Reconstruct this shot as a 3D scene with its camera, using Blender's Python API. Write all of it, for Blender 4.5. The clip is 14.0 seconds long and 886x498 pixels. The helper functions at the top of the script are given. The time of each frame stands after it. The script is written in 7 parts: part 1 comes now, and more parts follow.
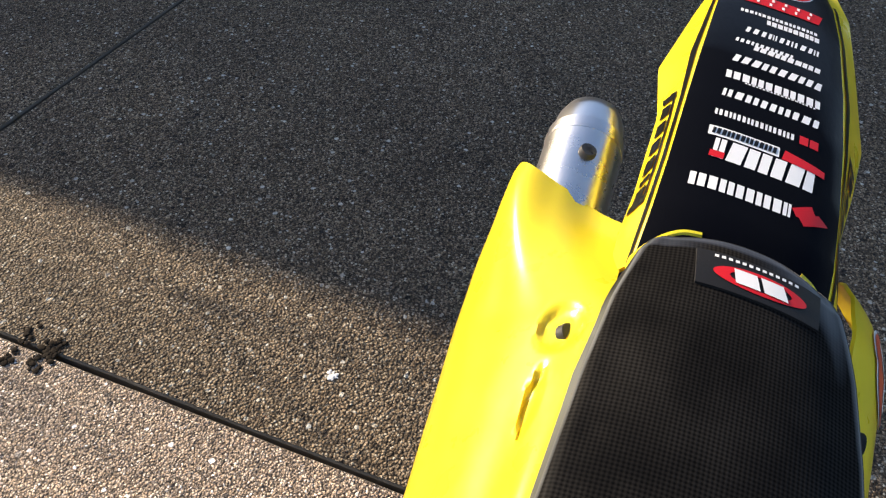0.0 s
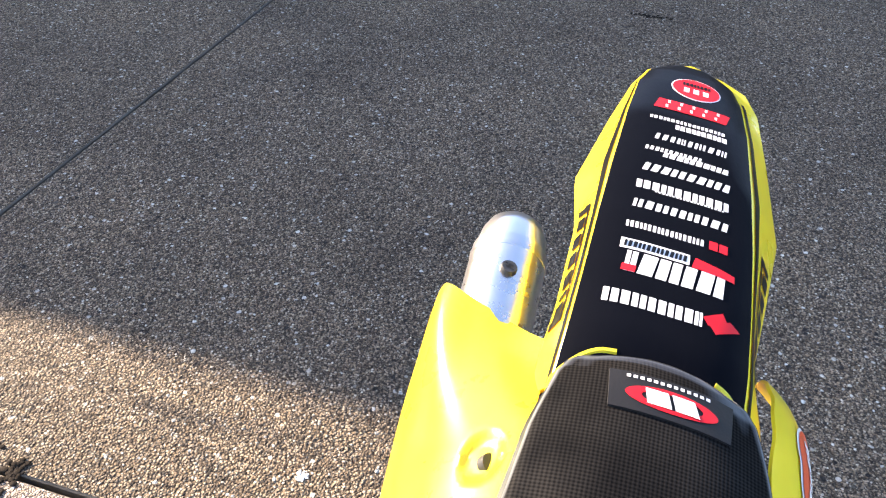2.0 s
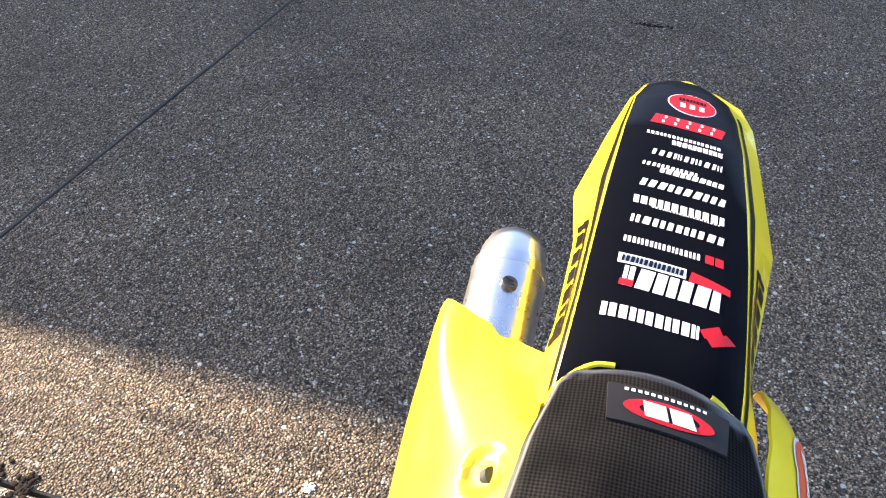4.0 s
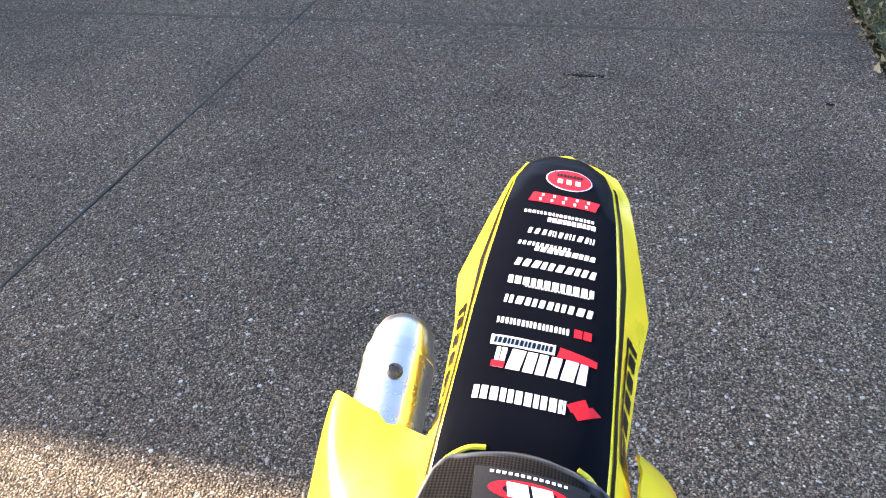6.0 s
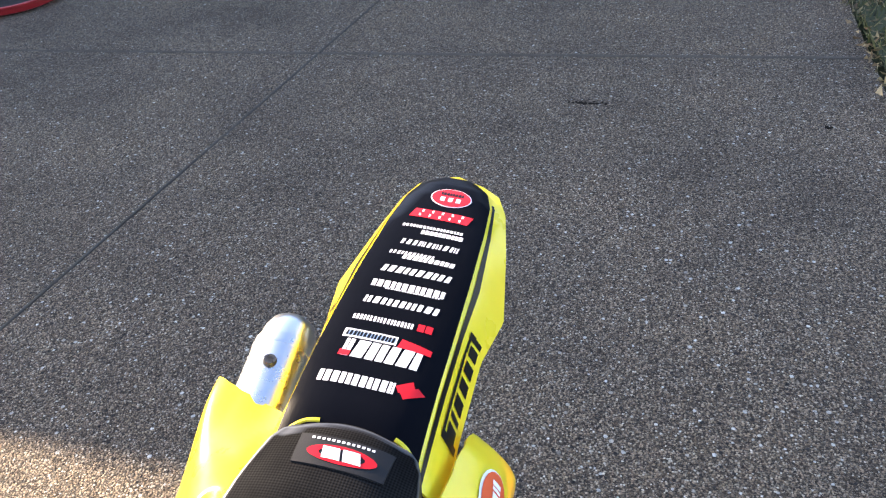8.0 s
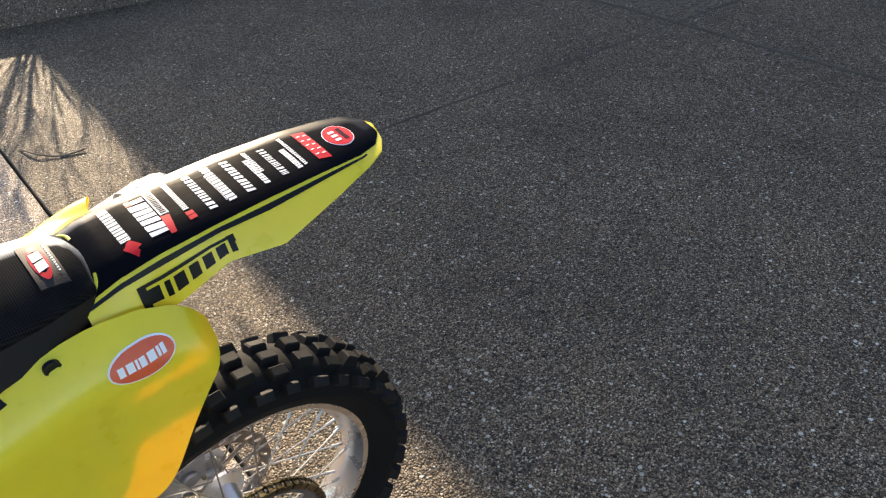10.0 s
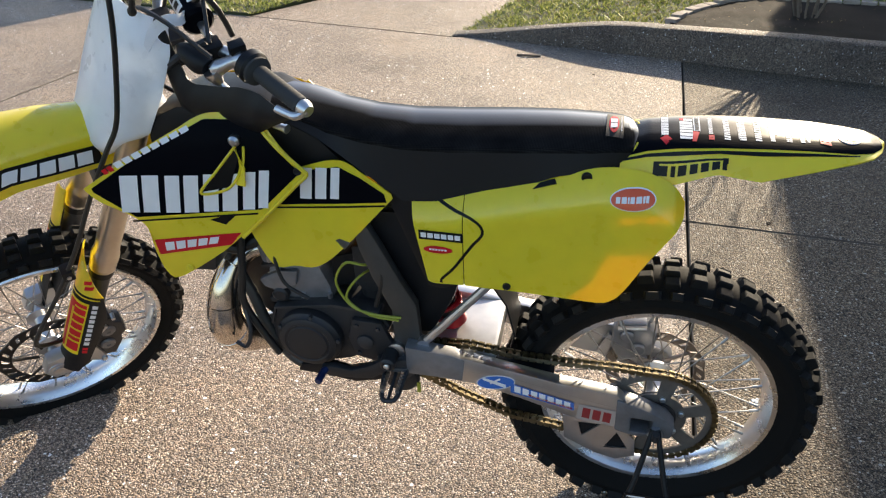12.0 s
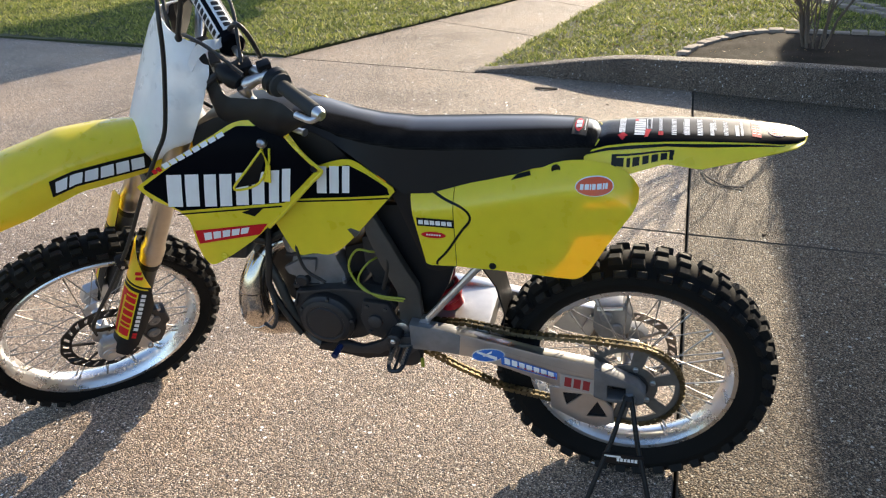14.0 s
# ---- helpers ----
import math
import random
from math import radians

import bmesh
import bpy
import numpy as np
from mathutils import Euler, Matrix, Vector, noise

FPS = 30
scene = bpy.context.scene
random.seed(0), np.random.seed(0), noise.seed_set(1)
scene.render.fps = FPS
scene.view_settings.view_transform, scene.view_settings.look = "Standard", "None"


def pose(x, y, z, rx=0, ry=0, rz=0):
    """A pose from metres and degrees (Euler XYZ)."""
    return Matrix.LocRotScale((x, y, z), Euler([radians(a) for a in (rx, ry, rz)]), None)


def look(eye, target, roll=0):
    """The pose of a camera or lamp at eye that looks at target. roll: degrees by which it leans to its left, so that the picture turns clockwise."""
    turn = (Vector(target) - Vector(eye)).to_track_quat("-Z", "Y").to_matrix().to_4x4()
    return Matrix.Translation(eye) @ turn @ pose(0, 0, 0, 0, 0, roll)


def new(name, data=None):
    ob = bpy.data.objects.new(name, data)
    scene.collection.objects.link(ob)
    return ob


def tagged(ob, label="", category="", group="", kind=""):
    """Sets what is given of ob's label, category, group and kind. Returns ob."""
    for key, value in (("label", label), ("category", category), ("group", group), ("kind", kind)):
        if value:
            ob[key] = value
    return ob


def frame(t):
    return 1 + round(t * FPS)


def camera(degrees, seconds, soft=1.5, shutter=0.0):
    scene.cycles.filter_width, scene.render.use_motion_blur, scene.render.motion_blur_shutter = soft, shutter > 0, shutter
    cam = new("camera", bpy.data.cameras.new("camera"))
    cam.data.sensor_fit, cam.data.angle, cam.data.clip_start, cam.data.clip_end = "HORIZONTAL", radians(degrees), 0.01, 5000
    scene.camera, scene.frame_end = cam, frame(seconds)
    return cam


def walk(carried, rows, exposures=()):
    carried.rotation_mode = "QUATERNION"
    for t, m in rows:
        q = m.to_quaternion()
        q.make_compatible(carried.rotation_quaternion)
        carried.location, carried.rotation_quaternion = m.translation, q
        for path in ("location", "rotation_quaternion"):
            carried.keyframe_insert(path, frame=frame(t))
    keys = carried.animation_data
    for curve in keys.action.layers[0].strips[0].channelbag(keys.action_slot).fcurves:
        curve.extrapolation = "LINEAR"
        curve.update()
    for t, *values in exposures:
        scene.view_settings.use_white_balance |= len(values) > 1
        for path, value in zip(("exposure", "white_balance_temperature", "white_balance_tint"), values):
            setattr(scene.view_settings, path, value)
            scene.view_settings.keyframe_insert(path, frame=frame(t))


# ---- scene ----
import collections

# camera and its walk
cam = camera(56.04, 14.0, soft=1.2)
PATH = [
    (0.0, 0.547, 0.067, 1.349, 44.821, -2.468, 109.395),
    (0.5, 0.513, 0.076, 1.382, 48.490, -0.845, 104.880),
    (1.0, 0.518, 0.083, 1.390, 49.569, -0.445, 105.503),
    (1.5, 0.517, 0.093, 1.389, 49.850, -0.388, 105.926),
    (2.0, 0.514, 0.101, 1.391, 49.502, -0.381, 105.710),
    (2.5, 0.513, 0.107, 1.398, 49.532, -0.377, 105.562),
    (3.0, 0.517, 0.104, 1.398, 49.657, -0.275, 105.690),
    (3.2, 0.518, 0.104, 1.400, 49.767, -0.033, 105.697),
    (5.3, 0.520, 0.125, 1.416, 50.681, 1.120, 104.797),
    (5.5, 0.514, 0.137, 1.426, 51.271, 1.433, 104.047),
    (6.0, 0.508, 0.184, 1.454, 53.322, 2.794, 101.245),
    (6.5, 0.519, 0.231, 1.468, 54.311, 3.291, 100.643),
    (7.0, 0.528, 0.282, 1.477, 54.608, 3.807, 102.079),
    (7.5, 0.522, 0.337, 1.480, 55.057, 4.191, 103.777),
    (8.0, 0.570, 0.388, 1.493, 55.446, 5.130, 104.150),
    (8.5, 0.604, 0.452, 1.484, 54.751, 6.344, 104.658),
    (8.7, 0.592, 0.503, 1.486, 54.131, 7.078, 107.055),
    (10.8, 0.153, 1.268, 1.483, 57.924, 1.276, 163.958),
    (11.0, 0.165, 1.303, 1.478, 59.087, 1.564, 169.923),
    (11.5, 0.270, 1.389, 1.477, 61.093, 0.852, -177.539),
    (12.0, 0.173, 1.615, 1.482, 62.105, -0.235, -168.436),
    (12.5, 0.113, 1.778, 1.516, 64.342, 0.851, -167.032),
    (13.0, 0.072, 1.871, 1.502, 65.231, 0.750, -167.363),
    (13.5, 0.041, 1.893, 1.499, 65.543, 0.913, -167.245),
    (14.0, 0.023, 1.886, 1.496, 64.979, 1.265, -166.386),
]
EXPOSURES = [(0.0, 0.94, 7020, 14), (0.25, 1.27, 7070, 16), (0.5, 1.84, 6820, 17), (1.0, 2.27, 6920, 19), (1.5, 2.5, 6920, 19), (2.0, 2.32, 6920, 19), (3.2, 2.22, 6920, 19), (5.3, 2.2, 6920, 19), (5.6, 2.27, 6920, 19), (6.0, 2.6, 6920, 19), (6.5, 2.731, 6920, 18), (7.5, 2.539, 6920, 18), (8.7, 2.232, 7120, 20), (10.8, 1.018, 7150, 11), (11.0, 0.97, 7150, 11), (11.5, 0.892, 6950, 11), (12.0, 0.989, 6750, 11), (14.0, 1.009, 6650, 11)]
walk(cam, [(r[0], pose(*r[1:])) for r in PATH], EXPOSURES)

# daylight: low winter sun from beyond the kerb
SUN_EL = 23.05
SUN_AZ = math.atan2(0.68, 2.25)
world = bpy.data.worlds.new("daylight")
scene.world = world
world.use_nodes = True
wn = world.node_tree
sky = wn.nodes.new("ShaderNodeTexSky")
sky.sky_type = "NISHITA"
sky.sun_disc = False
sky.ozone_density = 2.0
sky.sun_elevation = radians(SUN_EL)
sky.sun_rotation = math.pi + SUN_AZ
wn.nodes["Background"].inputs[1].default_value = 0.138
wn.links.new(sky.outputs[0], wn.nodes["Background"].inputs[0])
sun = new("sun", bpy.data.lights.new("sun", "SUN"))
sun.data.energy = 5.0
sun.data.angle = radians(0.55)
sun.data.color = (1.0, 0.855, 0.63)
sun.matrix_world = look((0, 0, 0), (math.sin(SUN_AZ), math.cos(SUN_AZ), -math.tan(radians(SUN_EL))))


# ---------------------------------------------------------------- materials
def node_mat(name):
    m = bpy.data.materials.new(name)
    m.use_nodes = True
    nt = m.node_tree
    return m, nt, nt.nodes["Principled BSDF"]


def add(nt, kind, **values):
    n = nt.nodes.new(kind)
    for key, v in values.items():
        key = key.replace("_", " ")
        if key in n.inputs:
            n.inputs[key].default_value = v
    return n


def coords(nt, scale=1.0):
    tc = nt.nodes.new("ShaderNodeTexCoord")
    mp = nt.nodes.new("ShaderNodeMapping")
    mp.inputs["Scale"].default_value = (scale,) * 3 if not isinstance(scale, tuple) else scale
    nt.links.new(tc.outputs["Object"], mp.inputs["Vector"])
    return mp.outputs["Vector"]


def ramp(nt, fac, stops):
    r = nt.nodes.new("ShaderNodeValToRGB")
    el = r.color_ramp.elements
    while len(el) < len(stops):
        el.new(0.5)
    for e, (p, c) in zip(el, stops):
        e.position = p
        e.color = (*c, 1) if len(c) == 3 else c
    nt.links.new(fac, r.inputs["Fac"])
    return r.outputs["Color"]


def mix(nt, a, b, fac, mode="MIX"):
    m = nt.nodes.new("ShaderNodeMix")
    m.data_type = "RGBA"
    m.blend_type = mode
    for sock, v in ((m.inputs[6], a), (m.inputs[7], b), (m.inputs[0], fac)):
        if hasattr(v, "links"):
            nt.links.new(v, sock)
        else:
            sock.default_value = v if not isinstance(v, tuple) else (*v[:3], 1)
    return m.outputs[2]


def bump(nt, bsdf, height, strength=0.3, distance=0.001):
    b = nt.nodes.new("ShaderNodeBump")
    b.inputs["Strength"].default_value = strength
    b.inputs["Distance"].default_value = distance
    nt.links.new(height, b.inputs["Height"])
    nt.links.new(b.outputs[0], bsdf.inputs["Normal"])


def plain(name, colour, rough=0.5, metal=0.0, var=0.12, scale=40.0, grain=0.0, spec=0.5, coat=0.0):
    """A painted, moulded or metal surface with faint mottling, worn gloss and fine relief."""
    m, nt, b = node_mat(name)
    v = coords(nt)
    n1 = add(nt, "ShaderNodeTexNoise", Scale=scale, Detail=6.0, Roughness=0.6)
    n2 = add(nt, "ShaderNodeTexNoise", Scale=scale * 0.12, Detail=3.0)
    nt.links.new(v, n1.inputs["Vector"])
    nt.links.new(v, n2.inputs["Vector"])
    dark = tuple(c * (1 - var) for c in colour)
    light = tuple(min(1, c * (1 + var)) for c in colour)
    c1 = ramp(nt, n1.outputs["Fac"], [(0.3, dark), (0.7, light)])
    c2 = ramp(nt, n2.outputs["Fac"], [(0.35, dark), (0.65, light)])
    nt.links.new(mix(nt, c1, c2, 0.5), b.inputs["Base Color"])
    r = nt.nodes.new("ShaderNodeMapRange")
    r.inputs["To Min"].default_value = max(0.02, rough - 0.08)
    r.inputs["To Max"].default_value = min(1, rough + 0.1)
    nt.links.new(n1.outputs["Fac"], r.inputs["Value"])
    nt.links.new(r.outputs[0], b.inputs["Roughness"])
    b.inputs["Metallic"].default_value = metal
    b.inputs["Specular IOR Level"].default_value = spec
    b.inputs["Coat Weight"].default_value = coat
    b.inputs["Coat Roughness"].default_value = 0.08
    if grain:
        n3 = add(nt, "ShaderNodeTexNoise", Scale=scale * 12, Detail=3.0)
        nt.links.new(v, n3.inputs["Vector"])
        bump(nt, b, n3.outputs["Fac"], grain, 0.0008)
    return m


def aggregate(name, size=1.0, tone=1.0, stones=0.60, pebble=205.0, bright=1.0, cool=1.16, relief=0.003, spec=0.4):
    """Exposed-aggregate concrete: small rounded pebbles of many tints in a grey-brown binder."""
    m, nt, b = node_mat(name)
    v = coords(nt)
    wob = add(nt, "ShaderNodeTexNoise", Scale=140.0, Detail=2.0)
    nt.links.new(v, wob.inputs["Vector"])
    vw = nt.nodes.new("ShaderNodeVectorMath")
    vw.operation = "MULTIPLY_ADD"
    vw.inputs[1].default_value = (0.005,) * 3
    nt.links.new(wob.outputs["Color"], vw.inputs[0])
    nt.links.new(v, vw.inputs[2])
    big = add(nt, "ShaderNodeTexVoronoi", Scale=pebble * size, Randomness=1.0)
    small = add(nt, "ShaderNodeTexVoronoi", Scale=380.0 * size, Randomness=1.0)
    for t in (big, small):
        nt.links.new(vw.outputs[0], t.inputs["Vector"])
    sep = nt.nodes.new("ShaderNodeSeparateColor")
    nt.links.new(big.outputs["Color"], sep.inputs[0])
    tint = ramp(nt, sep.outputs[0], [
        (0.0, (0.028, 0.020, 0.015)), (0.16, (0.095, 0.066, 0.045)), (0.42, (0.215, 0.150, 0.098)),
        (0.74, (0.335, 0.243, 0.165)), (0.93, (0.44, 0.345, 0.25)), (1.0, (0.66, 0.59, 0.50))])
    sep2 = nt.nodes.new("ShaderNodeSeparateColor")
    nt.links.new(small.outputs["Color"], sep2.inputs[0])
    sand = ramp(nt, sep2.outputs[1], [(0.0, (0.014, 0.010, 0.008)), (0.5, (0.060, 0.043, 0.030)), (0.85, (0.16, 0.12, 0.085)), (1.0, (0.40, 0.33, 0.26))])
    edge = ramp(nt, big.outputs["Distance"], [(0.40, (0, 0, 0)), (0.54, (1, 1, 1))])
    col = mix(nt, tint, sand, edge)
    # sparse larger stones, pale or dark
    lone = add(nt, "ShaderNodeTexVoronoi", Scale=70.0 * size, Randomness=1.0)
    nt.links.new(vw.outputs[0], lone.inputs["Vector"])
    sep3 = nt.nodes.new("ShaderNodeSeparateColor")
    nt.links.new(lone.outputs["Color"], sep3.inputs[0])
    stone = ramp(nt, sep3.outputs[0], [(0.0, (0.012, 0.010, 0.010)), (0.56, (0.035, 0.030, 0.027)), (0.64, tuple(c * bright for c in (0.55, 0.48, 0.40))), (1.0, tuple(c * bright for c in (0.95, 0.92, 0.86)))])
    grow = nt.nodes.new("ShaderNodeMath")
    grow.operation = "MULTIPLY_ADD"
    grow.inputs[1].default_value = -1.3
    grow.inputs[2].default_value = 1.95
    nt.links.new(sep3.outputs[1], grow.inputs[0])
    reach = nt.nodes.new("ShaderNodeMath")
    reach.operation = "MULTIPLY"
    nt.links.new(lone.outputs["Distance"], reach.inputs[0])
    nt.links.new(grow.outputs[0], reach.inputs[1])
    core = ramp(nt, reach.outputs[0], [(0.27, (1, 1, 1)), (0.34, (0, 0, 0))])
    few = ramp(nt, sep3.outputs[2], [(stones, (0, 0, 0)), (stones + 0.03, (1, 1, 1))])
    col = mix(nt, col, stone, mix(nt, core, few, 1.0, "MULTIPLY"))
    cl = add(nt, "ShaderNodeTexNoise", Scale=75.0, Detail=3.0, Roughness=0.75)
    nt.links.new(v, cl.inputs["Vector"])
    col = mix(nt, col, ramp(nt, cl.outputs["Fac"], [(0.34, (0.62, 0.62, 0.63)), (0.5, (0.98, 0.98, 0.98)), (0.66, (1.38, 1.36, 1.33))]), 1.0, "MULTIPLY")
    st = add(nt, "ShaderNodeTexNoise", Scale=1.3, Detail=6.0, Roughness=0.65)
    nt.links.new(v, st.inputs["Vector"])
    stain = ramp(nt, st.outputs["Fac"], [(0.3, (0.66, 0.66, 0.67)), (0.50, (0.98, 0.98, 0.98)), (0.72, (1.24, 1.20, 1.14))])
    col = mix(nt, col, stain, 1.0, "MULTIPLY")
    sp = add(nt, "ShaderNodeTexNoise", Scale=9.0, Detail=5.0, Roughness=0.7)
    nt.links.new(v, sp.inputs["Vector"])
    spots = ramp(nt, sp.outputs["Fac"], [(0.24, (0.55, 0.55, 0.55)), (0.36, (1, 1, 1))])
    col = mix(nt, col, spots, 0.7, "MULTIPLY")
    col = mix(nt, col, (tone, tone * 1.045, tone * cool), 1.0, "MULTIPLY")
    nt.links.new(col, b.inputs["Base Color"])
    rr = ramp(nt, sep.outputs[1], [(0.0, (0.45,) * 3), (0.5, (0.65,) * 3), (1.0, (0.85,) * 3)])
    nt.links.new(rr, b.inputs["Roughness"])
    inv = nt.nodes.new("ShaderNodeMath")
    inv.operation = "SUBTRACT"
    inv.inputs[0].default_value = 1.0
    nt.links.new(big.outputs["Distance"], inv.inputs[1])
    b.inputs["Specular IOR Level"].default_value = spec
    bump(nt, b, inv.outputs[0], 0.9, relief)
    return m


def plastic(name, colour, through_tint, thin=0.25, gloss=0.26):
    """Moulded polypropylene, thin enough for strong light to pass through."""
    m, nt, b = node_mat(name)
    v = coords(nt)
    n = add(nt, "ShaderNodeTexNoise", Scale=28.0, Detail=5.0)
    sc = add(nt, "ShaderNodeTexNoise", Scale=350.0, Detail=2.0)
    for t in (n, sc):
        nt.links.new(v, t.inputs["Vector"])
    col = ramp(nt, n.outputs["Fac"], [(0.3, tuple(c * 0.93 for c in colour)), (0.7, colour)])
    nt.links.new(col, b.inputs["Base Color"])
    rr = nt.nodes.new("ShaderNodeMapRange")
    rr.inputs["To Min"].default_value = gloss - 0.06
    rr.inputs["To Max"].default_value = gloss + 0.14
    nt.links.new(n.outputs["Fac"], rr.inputs["Value"])
    nt.links.new(rr.outputs[0], b.inputs["Roughness"])
    bump(nt, b, sc.outputs["Fac"], 0.06, 0.0006)
    b.inputs["Coat Weight"].default_value = 0.5
    b.inputs["Coat Roughness"].default_value = 0.15
    tr = nt.nodes.new("ShaderNodeBsdfTranslucent")
    tr.inputs[0].default_value = (*through_tint, 1)
    ms = nt.nodes.new("ShaderNodeMixShader")
    ms.inputs[0].default_value = thin
    nt.links.new(b.outputs[0], ms.inputs[1])
    nt.links.new(tr.outputs[0], ms.inputs[2])
    nt.links.new(ms.outputs[0], nt.nodes["Material Output"].inputs[0])
    return m


def seat_cover():
    """Black gripper vinyl: a fine woven relief, a dusty sheen and added sky glare."""
    m, nt, b = node_mat("seat_cover")
    v = coords(nt)
    sx = nt.nodes.new("ShaderNodeSeparateXYZ")
    nt.links.new(v, sx.inputs[0])
    waves = []
    for out in (0, 1):
        mu = nt.nodes.new("ShaderNodeMath")
        mu.operation = "MULTIPLY"
        mu.inputs[1].default_value = 2 * math.pi / 0.0026
        nt.links.new(sx.outputs[out], mu.inputs[0])
        si = nt.nodes.new("ShaderNodeMath")
        si.operation = "SINE"
        nt.links.new(mu.outputs[0], si.inputs[0])
        waves.append(si)
    pr = nt.nodes.new("ShaderNodeMath")
    pr.operation = "ADD"
    nt.links.new(waves[0].outputs[0], pr.inputs[0])
    nt.links.new(waves[1].outputs[0], pr.inputs[1])
    n = add(nt, "ShaderNodeTexNoise", Scale=22.0, Detail=6.0)
    nt.links.new(v, n.inputs["Vector"])
    col = ramp(nt, n.outputs["Fac"], [(0.3, (0.0055, 0.0052, 0.005)), (0.75, (0.014, 0.013, 0.012))])
    # relief shading painted into the colour: hollows darker, crests lighter
    weave_shade = nt.nodes.new("ShaderNodeMapRange")
    weave_shade.inputs["From Min"].default_value = -2.0
    weave_shade.inputs["From Max"].default_value = 2.0
    weave_shade.inputs["To Min"].default_value = 0.25
    weave_shade.inputs["To Max"].default_value = 1.9
    nt.links.new(pr.outputs[0], weave_shade.inputs["Value"])
    col = mix(nt, col, weave_shade.outputs[0], 1.0, "MULTIPLY")
    nt.links.new(col, b.inputs["Base Color"])
    b.inputs["Roughness"].default_value = 0.95
    b.inputs["Specular IOR Level"].default_value = 0.0
    b.inputs["Sheen Weight"].default_value = 0.08
    b.inputs["Sheen Roughness"].default_value = 0.22
    b.inputs["Sheen Tint"].default_value = (0.62, 0.68, 0.80, 1)
    bump(nt, b, pr.outputs[0], 0.10, 0.0003)
    # cool sky glare mixed in by view angle, strongest near a grazing view
    gl = nt.nodes.new("ShaderNodeBsdfGlossy")
    gl.inputs["Color"].default_value = (0.78, 0.86, 1.0, 1)
    gl.inputs["Roughness"].default_value = 0.5
    ms = nt.nodes.new("ShaderNodeMixShader")
    lw = add(nt, "ShaderNodeLayerWeight", Blend=0.5)
    gz = ramp(nt, lw.outputs["Facing"], [(0.48, (0.003,) * 3), (0.73, (0.25,) * 3), (0.82, (0.10,) * 3), (0.92, (0.03,) * 3)])
    nt.links.new(gz, ms.inputs[0])
    nt.links.new(b.inputs["Normal"].links[0].from_socket, gl.inputs["Normal"])
    nt.links.new(b.outputs[0], ms.inputs[1])
    nt.links.new(gl.outputs[0], ms.inputs[2])
    nt.links.new(ms.outputs[0], nt.nodes["Material Output"].inputs[0])
    return m


def grass_mat(name, a, b_, c):
    m, nt, b = node_mat(name)
    g = nt.nodes.new("ShaderNodeNewGeometry")
    v = coords(nt)
    n = add(nt, "ShaderNodeTexNoise", Scale=3.2, Detail=7.0, Roughness=0.7)
    nt.links.new(v, n.inputs["Vector"])
    rnd = ramp(nt, g.outputs["Random Per Island"], [(0.0, a), (0.55, b_), (1.0, c)])
    patch = ramp(nt, n.outputs["Fac"], [(0.36, (0.42, 0.55, 0.34)), (0.5, (0.98, 1.0, 0.85)), (0.62, (1.40, 1.25, 1.0))])
    # shading and highlights of grass clumps, multiplied into the blade colour
    clump_shade = add(nt, "ShaderNodeTexNoise", Scale=26.0, Detail=3.0, Roughness=0.6)
    nt.links.new(v, clump_shade.inputs["Vector"])
    patch = mix(nt, patch, ramp(nt, clump_shade.outputs["Fac"], [(0.36, (0.35, 0.42, 0.30)), (0.5, (0.95, 0.97, 0.9)), (0.64, (1.5, 1.4, 1.2))]), 1.0, "MULTIPLY")
    nt.links.new(mix(nt, rnd, patch, 1.0, "MULTIPLY"), b.inputs["Base Color"])
    b.inputs["Roughness"].default_value = 0.55
    tr = nt.nodes.new("ShaderNodeBsdfTranslucent")
    nt.links.new(rnd, tr.inputs[0])
    ms = nt.nodes.new("ShaderNodeMixShader")
    ms.inputs[0].default_value = 0.35
    nt.links.new(b.outputs[0], ms.inputs[1])
    nt.links.new(tr.outputs[0], ms.inputs[2])
    nt.links.new(ms.outputs[0], nt.nodes["Material Output"].inputs[0])
    return m


YELLOW = plastic("yellow_plastic", (0.93, 0.815, 0.035), (1.0, 0.50, 0.012), 0.24)
WHITE_PL = plastic("white_plastic", (0.96, 0.96, 0.97), (0.80, 0.89, 1.0), 0.16)
BLACK_PL = plain("black_plastic", (0.008, 0.0085, 0.010), 0.45, grain=0.12, spec=0.25)
FILM = plain("black_decal_film", (0.0035, 0.004, 0.006), 0.30, var=0.2, scale=18, spec=0.08)


def grazing_gloss(m, low, high):
    """Glossy film: the shine grows towards a grazing view, broken by scuffs."""
    nt = m.node_tree
    b = nt.nodes["Principled BSDF"]
    lw = add(nt, "ShaderNodeLayerWeight", Blend=0.5)
    gz = nt.nodes.new("ShaderNodeMapRange")
    gz.inputs["From Min"].default_value = 0.50
    gz.inputs["From Max"].default_value = 0.62
    gz.inputs["To Min"].default_value = low
    gz.inputs["To Max"].default_value = high
    nt.links.new(lw.outputs["Facing"], gz.inputs["Value"])
    nt.links.new(gz.outputs[0], b.inputs["Specular IOR Level"])
    nt.links.new(gz.outputs[0], b.inputs["Coat Weight"])
    b.inputs["Coat Roughness"].default_value = 0.24
    scuff = add(nt, "ShaderNodeTexNoise", Scale=1.0, Detail=4.0, Roughness=0.65)
    nt.links.new(coords(nt, (45.0, 160.0, 45.0)), scuff.inputs["Vector"])
    bump(nt, b, scuff.outputs["Fac"], 0.22, 0.0012)
    return m


